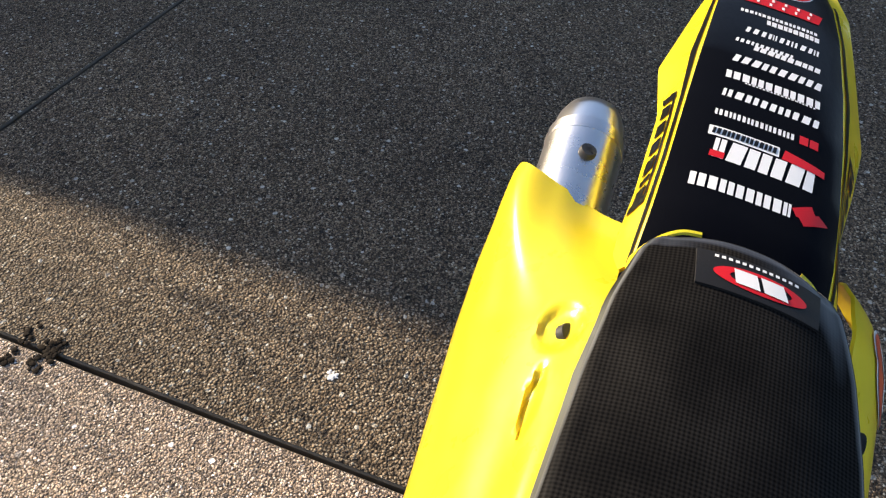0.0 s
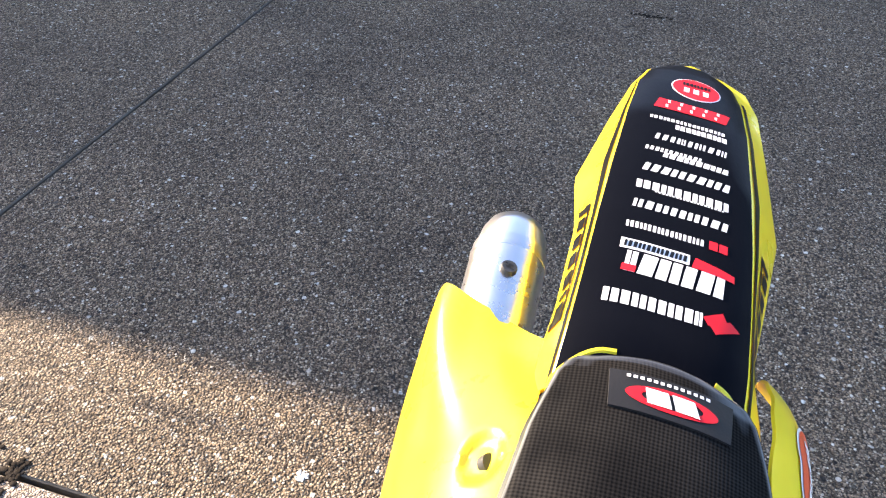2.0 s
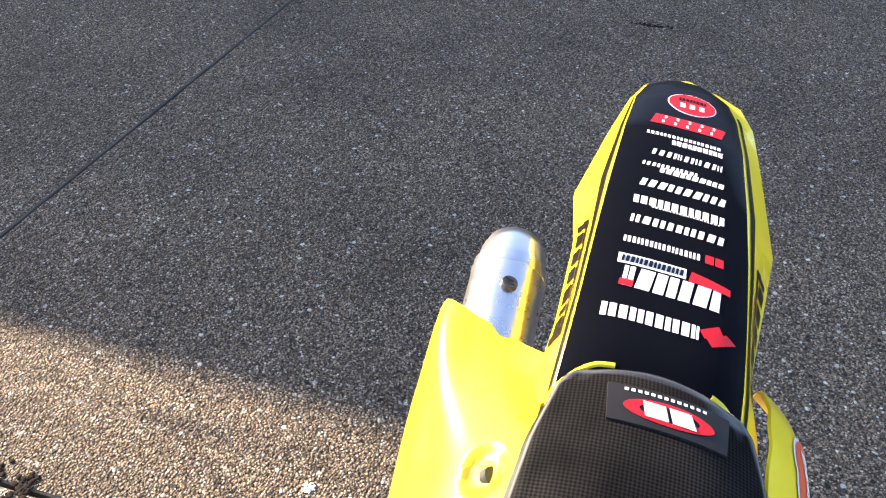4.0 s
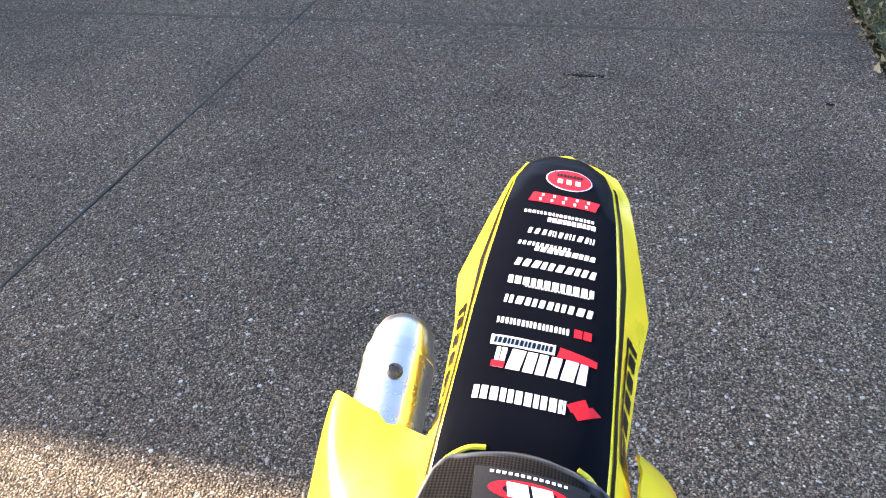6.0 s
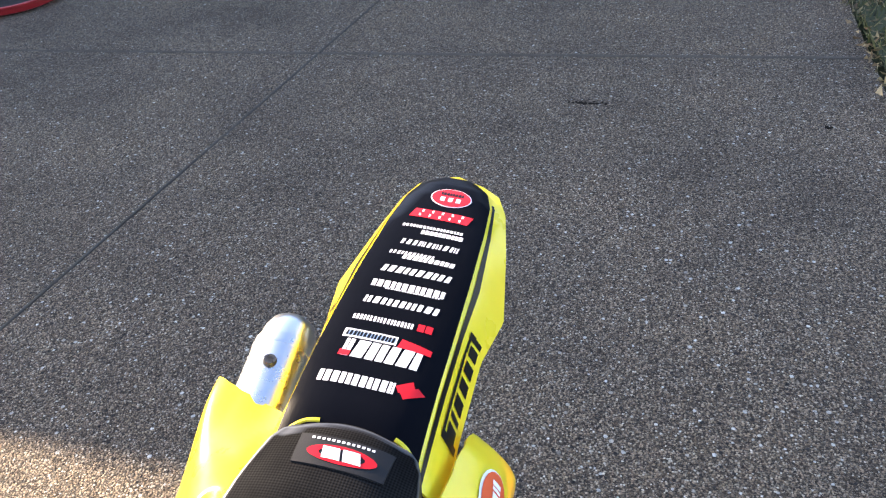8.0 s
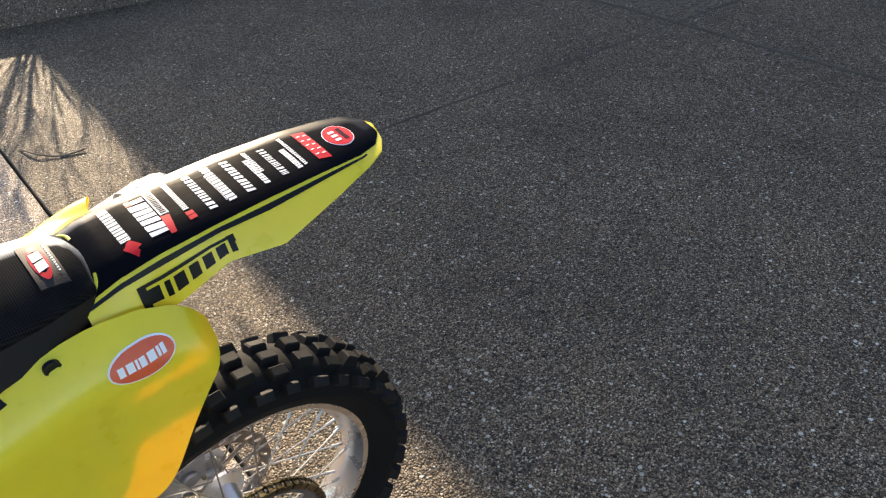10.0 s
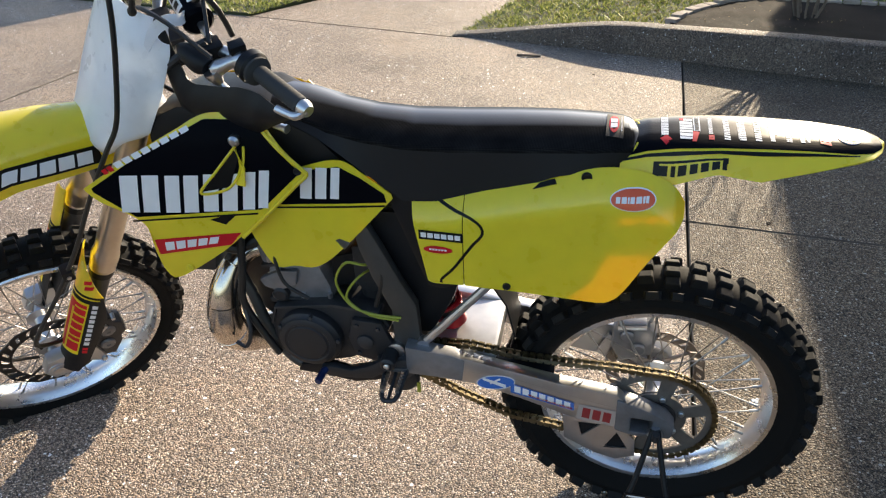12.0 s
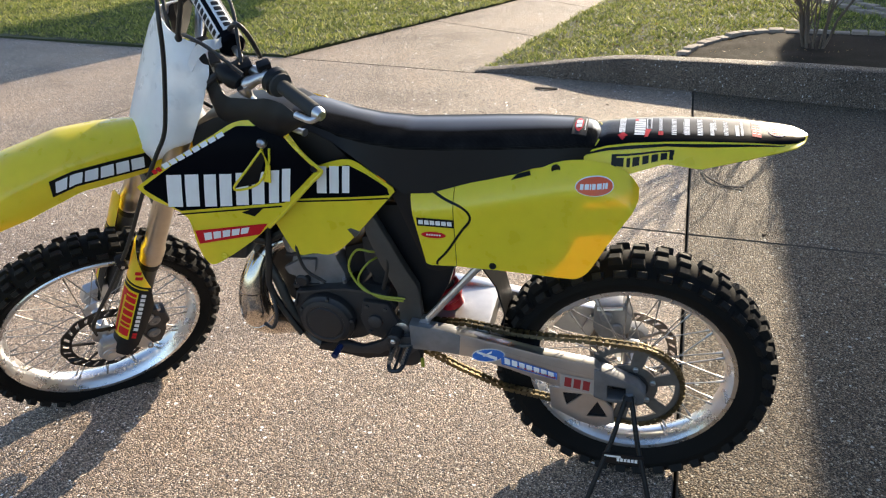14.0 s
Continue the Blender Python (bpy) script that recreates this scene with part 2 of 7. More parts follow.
grazing_gloss(FILM, 0.012, 0.22)
PRINT_W = plain("white_print", (0.80, 0.80, 0.80), 0.3, var=0.05, spec=0.25)
PRINT_R = plain("red_print", (0.60, 0.014, 0.022), 0.3, var=0.08, spec=0.2)
PRINT_DR = plain("dark_red_print", (0.30, 0.02, 0.025), 0.35, var=0.15)
LABEL_S = plain("silver_label", (0.50, 0.50, 0.50), 0.35, 0.6, var=0.08)
PRINT_B = plain("blue_print", (0.05, 0.16, 0.52), 0.25, var=0.08)
LEVER_TIP = plain("dark_blue_anodising", (0.016, 0.035, 0.13), 0.35, 0.7)
PRINT_O = plain("orange_red_print", (0.72, 0.10, 0.03), 0.3, var=0.08)
PRINT_K = plain("black_print", (0.006, 0.006, 0.006), 0.3, var=0.1, spec=0.2)
PRINT_Y = plain("yellow_print", (0.80, 0.62, 0.01), 0.3, var=0.06)
SEAT = seat_cover()
VINYL = plain("smooth_black_vinyl", (0.011, 0.011, 0.012), 0.55, grain=0.2, spec=0.25)
RUBBER = plain("tyre_rubber", (0.0045, 0.0045, 0.0045), 0.8, var=0.35, scale=60, grain=0.3, spec=0.2)
KNOB = plain("scuffed_tread_rubber", (0.006, 0.0057, 0.0054), 0.7, var=0.6, scale=90, grain=0.5, spec=0.28)
ALU = plain("brushed_aluminium", (0.62, 0.62, 0.63), 0.34, 1.0, var=0.12, scale=30, grain=0.05)
ALU_D = plain("cast_aluminium", (0.50, 0.50, 0.51), 0.4, 0.8, var=0.15, scale=40, grain=0.2)
RIM = plain("satin_rim", (0.74, 0.74, 0.75), 0.27, 1.0, var=0.12, scale=25)
SILENCER = plain("polished_silencer", (0.74, 0.74, 0.75), 0.28, 1.0, var=0.12, scale=20)
STEEL = plain("zinc_steel", (0.55, 0.55, 0.56), 0.32, 1.0)
CHAMP = plain("champagne_fork_tube", (0.60, 0.53, 0.43), 0.3, 1.0)
GOLD = plain("gold_chain", (0.19, 0.155, 0.09), 0.38, 1.0, var=0.6, scale=120)
CYL = plain("grey_cast_cylinder", (0.20, 0.205, 0.22), 0.42, 0.55, var=0.3, scale=40, grain=0.3)
DARKMET = plain("dark_cast_metal", (0.055, 0.056, 0.060), 0.5, 0.6, var=0.3, scale=60, grain=0.3)
CASE = plain("painted_engine_case", (0.020, 0.020, 0.022), 0.5, 0.2, var=0.3, scale=50, grain=0.25)
SPROCKET = plain("worn_sprocket_steel", (0.155, 0.14, 0.125), 0.45, 0.45, var=0.3, scale=60)
DISC = plain("browned_disc_steel", (0.22, 0.19, 0.17), 0.4, 0.9, var=0.3, scale=50)
DISC_K = plain("blackened_disc_steel", (0.055, 0.050, 0.046), 0.42, 0.8, var=0.3, scale=50)
SPOKE = plain("dull_spoke_steel", (0.34, 0.33, 0.32), 0.4, 1.0, var=0.2)
FRAME = plain("graphite_frame_paint", (0.060, 0.058, 0.054), 0.42, 0.3, var=0.2, grain=0.1)
PIPE = plain("nickel_pipe", (0.62, 0.55, 0.47), 0.16, 1.0, var=0.3, scale=14)
RED = plain("red_spring_paint", (0.34, 0.010, 0.016), 0.3, var=0.15)
HOSE_Y = plain("yellow_green_hose", (0.30, 0.33, 0.035), 0.35)
HOSE_K = plain("black_hose", (0.012, 0.012, 0.012), 0.45)
GRIP = plain("dark_grip_rubber", (0.034, 0.034, 0.033), 0.8, grain=0.4)
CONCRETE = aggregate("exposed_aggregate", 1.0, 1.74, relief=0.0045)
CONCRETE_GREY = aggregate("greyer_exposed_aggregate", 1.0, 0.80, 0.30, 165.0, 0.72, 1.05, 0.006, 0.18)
KERB_MAT = aggregate("kerb_aggregate", 1.5, 0.85)
MARGIN = plain("tooled_concrete_margin", (0.105, 0.09, 0.072), 0.9, var=0.3, scale=60, grain=0.5)
JOINT = plain("joint_dirt", (0.010, 0.009, 0.008), 0.95, var=0.4, scale=80, grain=0.4)
SOIL = plain("damp_soil", (0.016, 0.012, 0.009), 0.95, var=0.6, scale=30, grain=0.9, spec=0.15)
TURF = plain("turf_base", (0.040, 0.046, 0.016), 0.9, var=0.4, scale=14, grain=0.8)
BLADES = grass_mat("grass_blades", (0.075, 0.11, 0.022), (0.26, 0.30, 0.065), (0.60, 0.57, 0.22))
BRICK = plain("edging_block", (0.30, 0.25, 0.21), 0.85, var=0.25, scale=30, grain=0.5)
BARK = plain("shrub_bark", (0.16, 0.12, 0.09), 0.85, var=0.3, scale=60, grain=0.5)
ROOFING = plain("dark_roof_tiles", (0.060, 0.055, 0.052), 0.8, var=0.25, scale=12, grain=0.4)
RENDERED = plain("rendered_wall", (0.42, 0.38, 0.33), 0.9, var=0.1, scale=6, grain=0.3)
VERGE = grass_mat("verge_grass", (0.030, 0.035, 0.012), (0.085, 0.095, 0.030), (0.20, 0.17, 0.08))
LITTER = grass_mat("leaf_litter", (0.10, 0.06, 0.03), (0.24, 0.16, 0.09), (0.42, 0.33, 0.22))


# ---------------------------------------------------------------- mesh helpers
def to_mesh(name, bm, mat, smooth=True, angle=35):
    me = bpy.data.meshes.new(name)
    bm.normal_update()
    bm.to_mesh(me)
    bm.free()
    for m in (mat if isinstance(mat, (list, tuple)) else [mat]):
        me.materials.append(m)
    if smooth:
        for p in me.polygons:
            p.use_smooth = True
        me.set_sharp_from_angle(angle=radians(angle))
    return me


def part(name, bm, mat, parent=None, label="", m=None, smooth=True, angle=35):
    """One mesh object, under a thing or a part; m places it in its thing's frame."""
    ob = new(name, to_mesh(name, bm, mat, smooth, angle))
    if parent is not None:
        ob.parent = parent
    if m is not None:
        ob.matrix_basis = m
    return tagged(ob, label)


def thing(name, label, category, m=None, group="", kind=""):
    ob = new(name)
    if m is not None:
        ob.matrix_world = m
    return tagged(ob, label, category, group, kind)


def smooth_line(pts, n, closed=False):
    """n points along a Catmull-Rom curve through pts."""
    p = np.array(pts, float)
    k = len(p)
    if k < 3:
        return [tuple(p[0] + (p[-1] - p[0]) * i / (n - 1)) for i in range(n)]
    out = []
    spans = k if closed else k - 1
    for i in range(n):
        u = i / (n if closed else n - 1) * spans
        j = min(int(u), spans - 1)
        f = u - j
        if closed:
            a, b, c, d = (p[(j + q) % k] for q in (-1, 0, 1, 2))
        else:
            b, c = p[j], p[j + 1]
            a = p[j - 1] if j else 2 * b - c
            d = p[j + 2] if j + 2 < k else 2 * c - b
        out.append(tuple(0.5 * (2 * b + (c - a) * f + (2 * a - 5 * b + 4 * c - d) * f * f + (3 * b - a - 3 * c + d) * f ** 3)))
    return out


def straight_line(pts, n):
    """n points evenly along a polyline."""
    p = np.array(pts, float)
    s = np.r_[0, np.cumsum(np.linalg.norm(np.diff(p, axis=0), axis=1))]
    u = np.linspace(0, s[-1], n)
    return [tuple(np.interp(x, s, p[:, i]) for i in range(p.shape[1])) for x in u]


def grid(rows, closed=False):
    """A bmesh sheet through rows of points."""
    bm = bmesh.new()
    vs = [[bm.verts.new(q) for q in r] for r in rows]
    for a, b in zip(vs, vs[1:]):
        k = len(a)
        for i in range(k if closed else k - 1):
            j = (i + 1) % k
            bm.faces.new((a[i], a[j], b[j], b[i]))
    return bm


def shell(rows, thick):
    """A sheet through rows of points, given thickness by the point's own normal."""
    bm = grid(rows)
    bm.normal_update()
    top = list(bm.faces)
    verts = list(bm.verts)
    off = {v: bm.verts.new(v.co - v.normal * thick) for v in verts}
    border = [e for e in bm.edges if len(e.link_faces) == 1]
    for f in top:
        bm.faces.new([off[v] for v in reversed(f.verts)])
    for e in border:
        f = e.link_faces[0]
        a, b = e.verts
        for l in f.loops:
            if l.edge == e:
                a, b = l.vert, l.link_loop_next.vert
        bm.faces.new((b, a, off[a], off[b]))
    return bm


def tube(bm, pts, r, seg=10, cap=True):
    """Sweeps a circle (radius r, or one a point) along pts."""
    p = [Vector(q) for q in pts]
    rr = r if isinstance(r, (list, tuple)) else [r] * len(p)
    t0 = (p[1] - p[0]).normalized()
    side = t0.orthogonal().normalized()
    rings = []
    for i, q in enumerate(p):
        t = (p[min(i + 1, len(p) - 1)] - p[max(i - 1, 0)]).normalized()
        side = (side - t * side.dot(t)).normalized()
        up = t.cross(side)
        rings.append([bm.verts.new(q + (side * math.cos(a) + up * math.sin(a)) * rr[i]) for a in (2 * math.pi * k / seg for k in range(seg))])
    for a, b in zip(rings, rings[1:]):
        for k in range(seg):
            bm.faces.new((a[k], a[(k + 1) % seg], b[(k + 1) % seg], b[k]))
    if cap:
        bm.faces.new(list(reversed(rings[0])))
        bm.faces.new(rings[-1])
    return bm


def tubes(*runs, seg=10):
    bm = bmesh.new()
    for pts, r in runs:
        tube(bm, pts, r, seg)
    return bm


def revolve(profile, seg=48, closed=True):
    """Turns a profile of (radius, y) about the y axis."""
    rows = []
    for r, y in profile:
        rows.append([(r * math.cos(a), y, r * math.sin(a)) for a in (2 * math.pi * k / seg for k in range(seg))])
    if closed:
        rows.append(rows[0])
    bm = grid(rows, closed=True)
    bmesh.ops.remove_doubles(bm, verts=bm.verts, dist=1e-6)
    bmesh.ops.recalc_face_normals(bm, faces=bm.faces)
    return bm


def disc_solid(profile, seg=40):
    """Like revolve, for an open profile that starts and ends on the axis or is capped there."""
    bm = revolve(profile, seg, closed=False)
    bmesh.ops.holes_fill(bm, edges=[e for e in bm.edges if len(e.link_faces) == 1], sides=0)
    bmesh.ops.recalc_face_normals(bm, faces=bm.faces)
    return bm


def box(bm, lo, hi, bevel=0.0, m=None):
    """Adds a box to bm, its edges rounded by bevel."""
    small = bmesh.new()
    lo, hi = Vector(lo), Vector(hi)
    vs = [small.verts.new((x, y, z)) for x in (lo.x, hi.x) for y in (lo.y, hi.y) for z in (lo.z, hi.z)]
    for f in ((0, 1, 3, 2), (4, 6, 7, 5), (0, 4, 5, 1), (2, 3, 7, 6), (0, 2, 6, 4), (1, 5, 7, 3)):
        small.faces.new([vs[i] for i in f])
    if bevel:
        bmesh.ops.bevel(small, geom=list(small.edges), offset=bevel, segments=2, affect="EDGES", profile=0.7)
    made = {v: bm.verts.new(m @ v.co if m is not None else v.co) for v in small.verts}
    for f in small.faces:
        bm.faces.new([made[v] for v in f.verts])
    small.free()


def boxes(*items):
    bm = bmesh.new()
    for it in items:
        box(bm, *it)
    return bm


def plate(outline, y0, y1, bevel=0.002, holes=()):
    """An outline in (x, z), extruded from y0 to y1, its edges rounded."""
    bm = bmesh.new()
    loops = [outline, *holes]
    es = []
    for lp in loops:
        vs = [bm.verts.new((x, y0, z)) for x, z in lp]
        es += [bm.edges.new((vs[i], vs[(i + 1) % len(vs)])) for i in range(len(vs))]
    if holes:
        bmesh.ops.triangle_fill(bm, edges=es, use_beauty=True)
    else:
        bm.faces.new([v for v in bm.verts])
    out = bmesh.ops.extrude_face_region(bm, geom=list(bm.faces))
    bmesh.ops.translate(bm, vec=(0, y1 - y0, 0), verts=[g for g in out["geom"] if isinstance(g, bmesh.types.BMVert)])
    bmesh.ops.recalc_face_normals(bm, faces=bm.faces)
    if bevel:
        sharp = [e for e in bm.edges if len(e.link_faces) == 2 and e.calc_face_angle(0) > 1.0]
        bmesh.ops.bevel(bm, geom=sharp, offset=bevel, segments=2, affect="EDGES", profile=0.6)
    return bm


def cells(bm, surf, quads, nx=3, ny=2):
    """Patches on a surface: each quad is four (u, v) corners, surf maps (u, v) to a point."""
    for q in quads:
        a, b, c, d = [np.array(k, float) for k in q]
        vs = []
        for j in range(ny + 1):
            g = j / ny
            row = []
            for i in range(nx + 1):
                f = i / nx
                row.append(bm.verts.new(surf(*((a * (1 - f) + b * f) * (1 - g) + (d * (1 - f) + c * f) * g))))
            vs.append(row)
        for j in range(ny):
            for i in range(nx):
                bm.faces.new((vs[j][i], vs[j][i + 1], vs[j + 1][i + 1], vs[j + 1][i]))
    return bm


def bars(a, b, c, d, n, gap=0.22, slant=0.0, widths=None):
    """Cuts the quad a-b-c-d (a to b along the line of bars) into n upright bars with gaps."""
    a, b, c, d = [np.array(k, float) for k in (a, b, c, d)]
    w = np.array(widths if widths else [1.0] * n, float)
    w = w / w.sum()
    s = np.r_[0, np.cumsum(w)]
    out = []
    for i in range(n):
        f0 = s[i] + w[i] * gap / 2
        f1 = s[i + 1] - w[i] * gap / 2
        sh = slant * w[i]
        out.append((a + (b - a) * f0, a + (b - a) * f1, d + (c - d) * min(1, f1 + sh), d + (c - d) * (f0 + sh)))
    return out


def oval(bm, surf, cu, cv, ru, rv, tilt=0.0, seg=28, rings=3, inner=0.0):
    """A filled ellipse, or a ring when inner > 0, laid on a surface."""
    ct, st = math.cos(tilt), math.sin(tilt)

    def at(f, a):
        x, y = f * ru * math.cos(a), f * rv * math.sin(a)
        return surf(cu + x * ct - y * st, cv + x * st + y * ct)
    loops = [[bm.verts.new(at(inner + (1 - inner) * (k + 1) / rings, 2 * math.pi * i / seg)) for i in range(seg)] for k in range(rings)]
    if inner:
        loops.insert(0, [bm.verts.new(at(inner, 2 * math.pi * i / seg)) for i in range(seg)])
    else:
        c = bm.verts.new(surf(cu, cv))
        for i in range(seg):
            bm.faces.new((c, loops[0][i], loops[0][(i + 1) % seg]))
    for a, b in zip(loops, loops[1:]):
        for i in range(seg):
            bm.faces.new((a[i], b[i], b[(i + 1) % seg], a[(i + 1) % seg]))
    return bm


def orient(bm, towards):
    """Turns open patches so that their faces look along a direction."""
    bm.normal_update()
    t = Vector(towards)
    for f in bm.faces:
        if f.normal.dot(t) < 0:
            f.normal_flip()
    return bm


def decal(name, mat, parent, surf, quads=(), ovals=(), label="", nx=3, ny=2, towards=(0, 1, 0), m=None):
    bm = bmesh.new()
    cells(bm, surf, quads, nx, ny)
    for o in ovals:
        oval(bm, surf, *o)
    orient(bm, towards)
    return part(name, bm, mat, parent, label, m)


# ---------------------------------------------------------------- the place
def quad_grid(c00, c10, c11, c01, nx, ny, z=lambda x, y: 0.0):
    rows = []
    for j in range(ny + 1):
        g = j / ny
        row = []
        for i in range(nx + 1):
            f = i / nx
            x = (c00[0] * (1 - f) + c10[0] * f) * (1 - g) + (c01[0] * (1 - f) + c11[0] * f) * g
            y = (c00[1] * (1 - f) + c10[1] * f) * (1 - g) + (c01[1] * (1 - f) + c11[1] * f) * g
            row.append((x, y, z(x, y)))
        rows.append(row)
    return rows


ground = part("ground", grid(quad_grid((-400, -400), (400, -400), (400, 400), (-400, 400), 8, 8, lambda x, y: -0.06)), TURF, smooth=False)
tagged(ground, "dull green turf and bare soil reaching away", "ground", kind="structure")

# driveway: slabs between dirty joints
bed = part("driveway", grid(quad_grid((-9.5, -4.75), (12, -6.3), (12, 1.22), (-9.5, 1.22), 4, 2, lambda x, y: -0.05)), JOINT, smooth=False)
tagged(bed, "exposed aggregate concrete driveway with dark control joints", "driveway", kind="structure")


def joint_x(k, y):
    return (-9.4, -6.2, -3.11, -0.135 + 0.039 * y, 3.55 + 0.12 * (y + 2.3), 6.9, 11.9)[k]


def joint_y(k, x):
    return (-4.725 - 0.17 * max(0.0, x - 3.06), -1.588 - 0.0855 * x, 1.215 + 0.012 * math.sin(x * 2.1), 5.5)[k]


def slab_mesh(c, gap=0.0046, chamfer=0.004, margin=0.0035, depth=0.10):
    """A slab with eased, slightly ragged edges; c holds its corners anticlockwise."""
    mid = np.mean(np.array(c), axis=0)
    k = len(c)
    bm = bmesh.new()
    rings = []
    for inset, z in ((gap, -depth), (gap, -chamfer - 0.001), (gap + margin * 0.85, -0.0012), (gap + margin, 0.0)):
        ring = []
        for i in range(k):
            p = np.array(c[i], float)
            a = np.array(c[i - 1], float) - p
            b = np.array(c[(i + 1) % k], float) - p
            ta, tb = a / np.linalg.norm(a), b / np.linalg.norm(b)
            na, nb = np.array((ta[1], -ta[0])), np.array((-tb[1], tb[0]))
            q = na + nb
            ring.append(p + q / np.linalg.norm(q) ** 2 * 2 * inset)
        line = []
        for i in range(k):
            p, q = ring[i], ring[(i + 1) % k]
            n = max(4, int(math.dist(c[i], c[(i + 1) % k]) * 14))
            for j in range(n):
                e = p + (q - p) * j / n
                w = 0.0016 * noise.noise(Vector((e[0] * 9, e[1] * 9, 1.7))) + 0.0016 * noise.noise(Vector((e[0] * 40, e[1] * 40, 4.2)))
                e = e + (mid - e) / max(0.1, np.linalg.norm(mid - e)) * w
                line.append(bm.verts.new((e[0], e[1], z)))
        rings.append(line)
    for a, b in zip(rings, rings[1:]):
        for i in range(len(a)):
            j = (i + 1) % len(a)
            bm.faces.new((a[i], a[j], b[j], b[i])).material_index = 1
    bm.faces.new(rings[-1])
    return bm


for i in range(6):
    for j in range(3):
        if j == 2 and i < 2:
            continue
        k = [(i, j), (i + 1, j), (i + 1, j + 1), (i, j + 1)]
        cs = []
        for a, b in k:
            x = joint_x(a, -1.5)
            for _ in range(4):
                y = joint_y(b, x)
                x = joint_x(a, y)
            if j == 2 and i == 2 and a == 2:
                x = -1.75
            cs.append((x, y))
        if i == 3 and j == 0:
            # its edge follows the kerb and then the mouth of the path
            cs = [(joint_x(3, -4.13), -4.13), (0.2, -4.27), (1.0, -4.43), (1.34, -4.405), (3.05, -4.728), cs[1], cs[2], cs[3]]
        # the joint across the drive is wider, and so are two of the others
        cs = [(x + (0.006 if i == 2 and m in (0, 3) and j < 2 else -0.006 if i == 1 and m in (1, 2) and j < 2 else 0.0), y) for m, (x, y) in enumerate(cs)]
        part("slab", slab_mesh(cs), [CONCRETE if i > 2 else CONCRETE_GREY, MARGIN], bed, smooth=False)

# garden path that leaves the driveway
path = part("path", grid(quad_grid((-0.8, -12.0), (0.4, -12.0), (3.0, -4.76), (1.36, -4.46), 2, 2, lambda x, y: -0.03)), JOINT, smooth=False)
tagged(path, "pale aggregate concrete garden path", "path", kind="structure")


def path_side(y, right):
    return (1.33 + (y + 4.43) * 0.297) if right else (3.06 + (y + 4.71) * 0.444)


for (r0, l0), (r1, l1) in (((-4.405, -4.728), (-5.83, -6.62)), ((-5.83, -6.62), (-7.38, -8.30)), ((-7.38, -8.30), (-9.6, -10.5))):
    cs = [(path_side(r1, True), r1), (path_side(l1, False), l1), (path_side(l0, False), l0), (path_side(r0, True), r0)]
    part("slab", slab_mesh(cs, 0.004), [CONCRETE, MARGIN], path, smooth=False)


# kerb that rises along the drive
KERB = [(1.34, -4.44, 0.006), (1.0, -4.385, 0.055), (0.6, -4.30, 0.125), (0.2, -4.20, 0.185), (-0.2, -4.10, 0.203), (-0.9, -3.905, 0.228), (-1.6, -3.76, 0.236), (-2.4, -3.82, 0.24), (-3.4, -4.35, 0.24), (-5.0, -4.62, 0.24), (-9.0, -4.66, 0.24)]


KX, KY, KH = ([s * q[i] for q in KERB] for i, s in ((0, -1), (1, 1), (2, 1)))


def kerb_at(x):
    return np.interp(-x, KX, KY), np.interp(-x, KX, KH)


def kerb():
    rows = []
    line = smooth_line(KERB, 90)
    for i, (x, y, h) in enumerate(line):
        a, b = line[max(0, i - 1)], line[min(len(line) - 1, i + 1)]
        t = np.array((b[0] - a[0], b[1] - a[1]))
        t = t / np.linalg.norm(t)
        nx, ny = t[1], -t[0]
        nx, ny = (nx, ny) if ny < 0 else (-nx, -ny)
        w = 0.004 * noise.noise(Vector((x * 4, 0, 0)))
        r = min(0.018, h * 0.4)
        rows.append([(x + nx * d, y + ny * d, z) for d, z in (
            (0.0, -0.08), (0.0 + w, 0.0), (0.012 + w, max(0.001, h - r)), (0.018 + w, h - r * 0.3), (0.03 + w, h), (0.125, h + 0.004), (0.145, h - r), (0.15, -0.08))])
    bm = grid(rows)
    bmesh.ops.recalc_face_normals(bm, faces=bm.faces)
    return bm


k = part("kerb", kerb(), KERB_MAT)
tagged(k, "low aggregate concrete kerb rising beside the drive", "kerb", kind="structure")


def lawn_right_z(x, y):
    ky, kh = kerb_at(x)
    rise = max(0.0, min(1.0, (ky - y) / 1.2))
    return kh * 0.86 - 0.01 + 0.03 * rise + 0.012 * noise.noise(Vector((x * 3, y * 3, 0)))


def lawn_left_z(x, y):
    return 0.022 + 0.012 * noise.noise(Vector((x * 3, y * 3, 5)))


rows = []
for j in range(41):
    g = (j / 40) ** 1.3
    row = []
    for i in range(51):
        f = i / 50
        x0 = 1.30 - 9.5 * f
        ky, _ = kerb_at(x0)
        y = (ky - 0.14) * (1 - g) + (-11.0) * g
        x = x0 + (path_side(y, True) - 0.01 - 1.30) * (1 - f) * 1.0
        row.append((x, y, lawn_right_z(x, y)))
    rows.append(row)
bm = grid(rows)
bmesh.ops.recalc_face_normals(bm, faces=bm.faces)
lawn_r = tagged(part("lawn", bm, TURF), "mown winter lawn with brown patches behind the kerb", "lawn", kind="structure")
rows = []
for j in range(31):
    g = j / 30
    row = []
    for i in range(51):
        f = i / 50
        y1 = -4.735 - 0.17 * (f * 9.0)
        y = y1 * (1 - g) - 12.0 * g
        x = (path_side(y, False) + 0.012) * (1 - f) + 14.0 * f
        row.append((x, y, lawn_left_z(x, y)))
    rows.append([(row[0][0] - 0.004, row[0][1], -0.06)] + row)
rows.insert(0, [(x, y + 0.004, -0.06) for x, y, z in rows[0]])
bm = grid(rows)
bmesh.ops.recalc_face_normals(bm, faces=bm.faces)
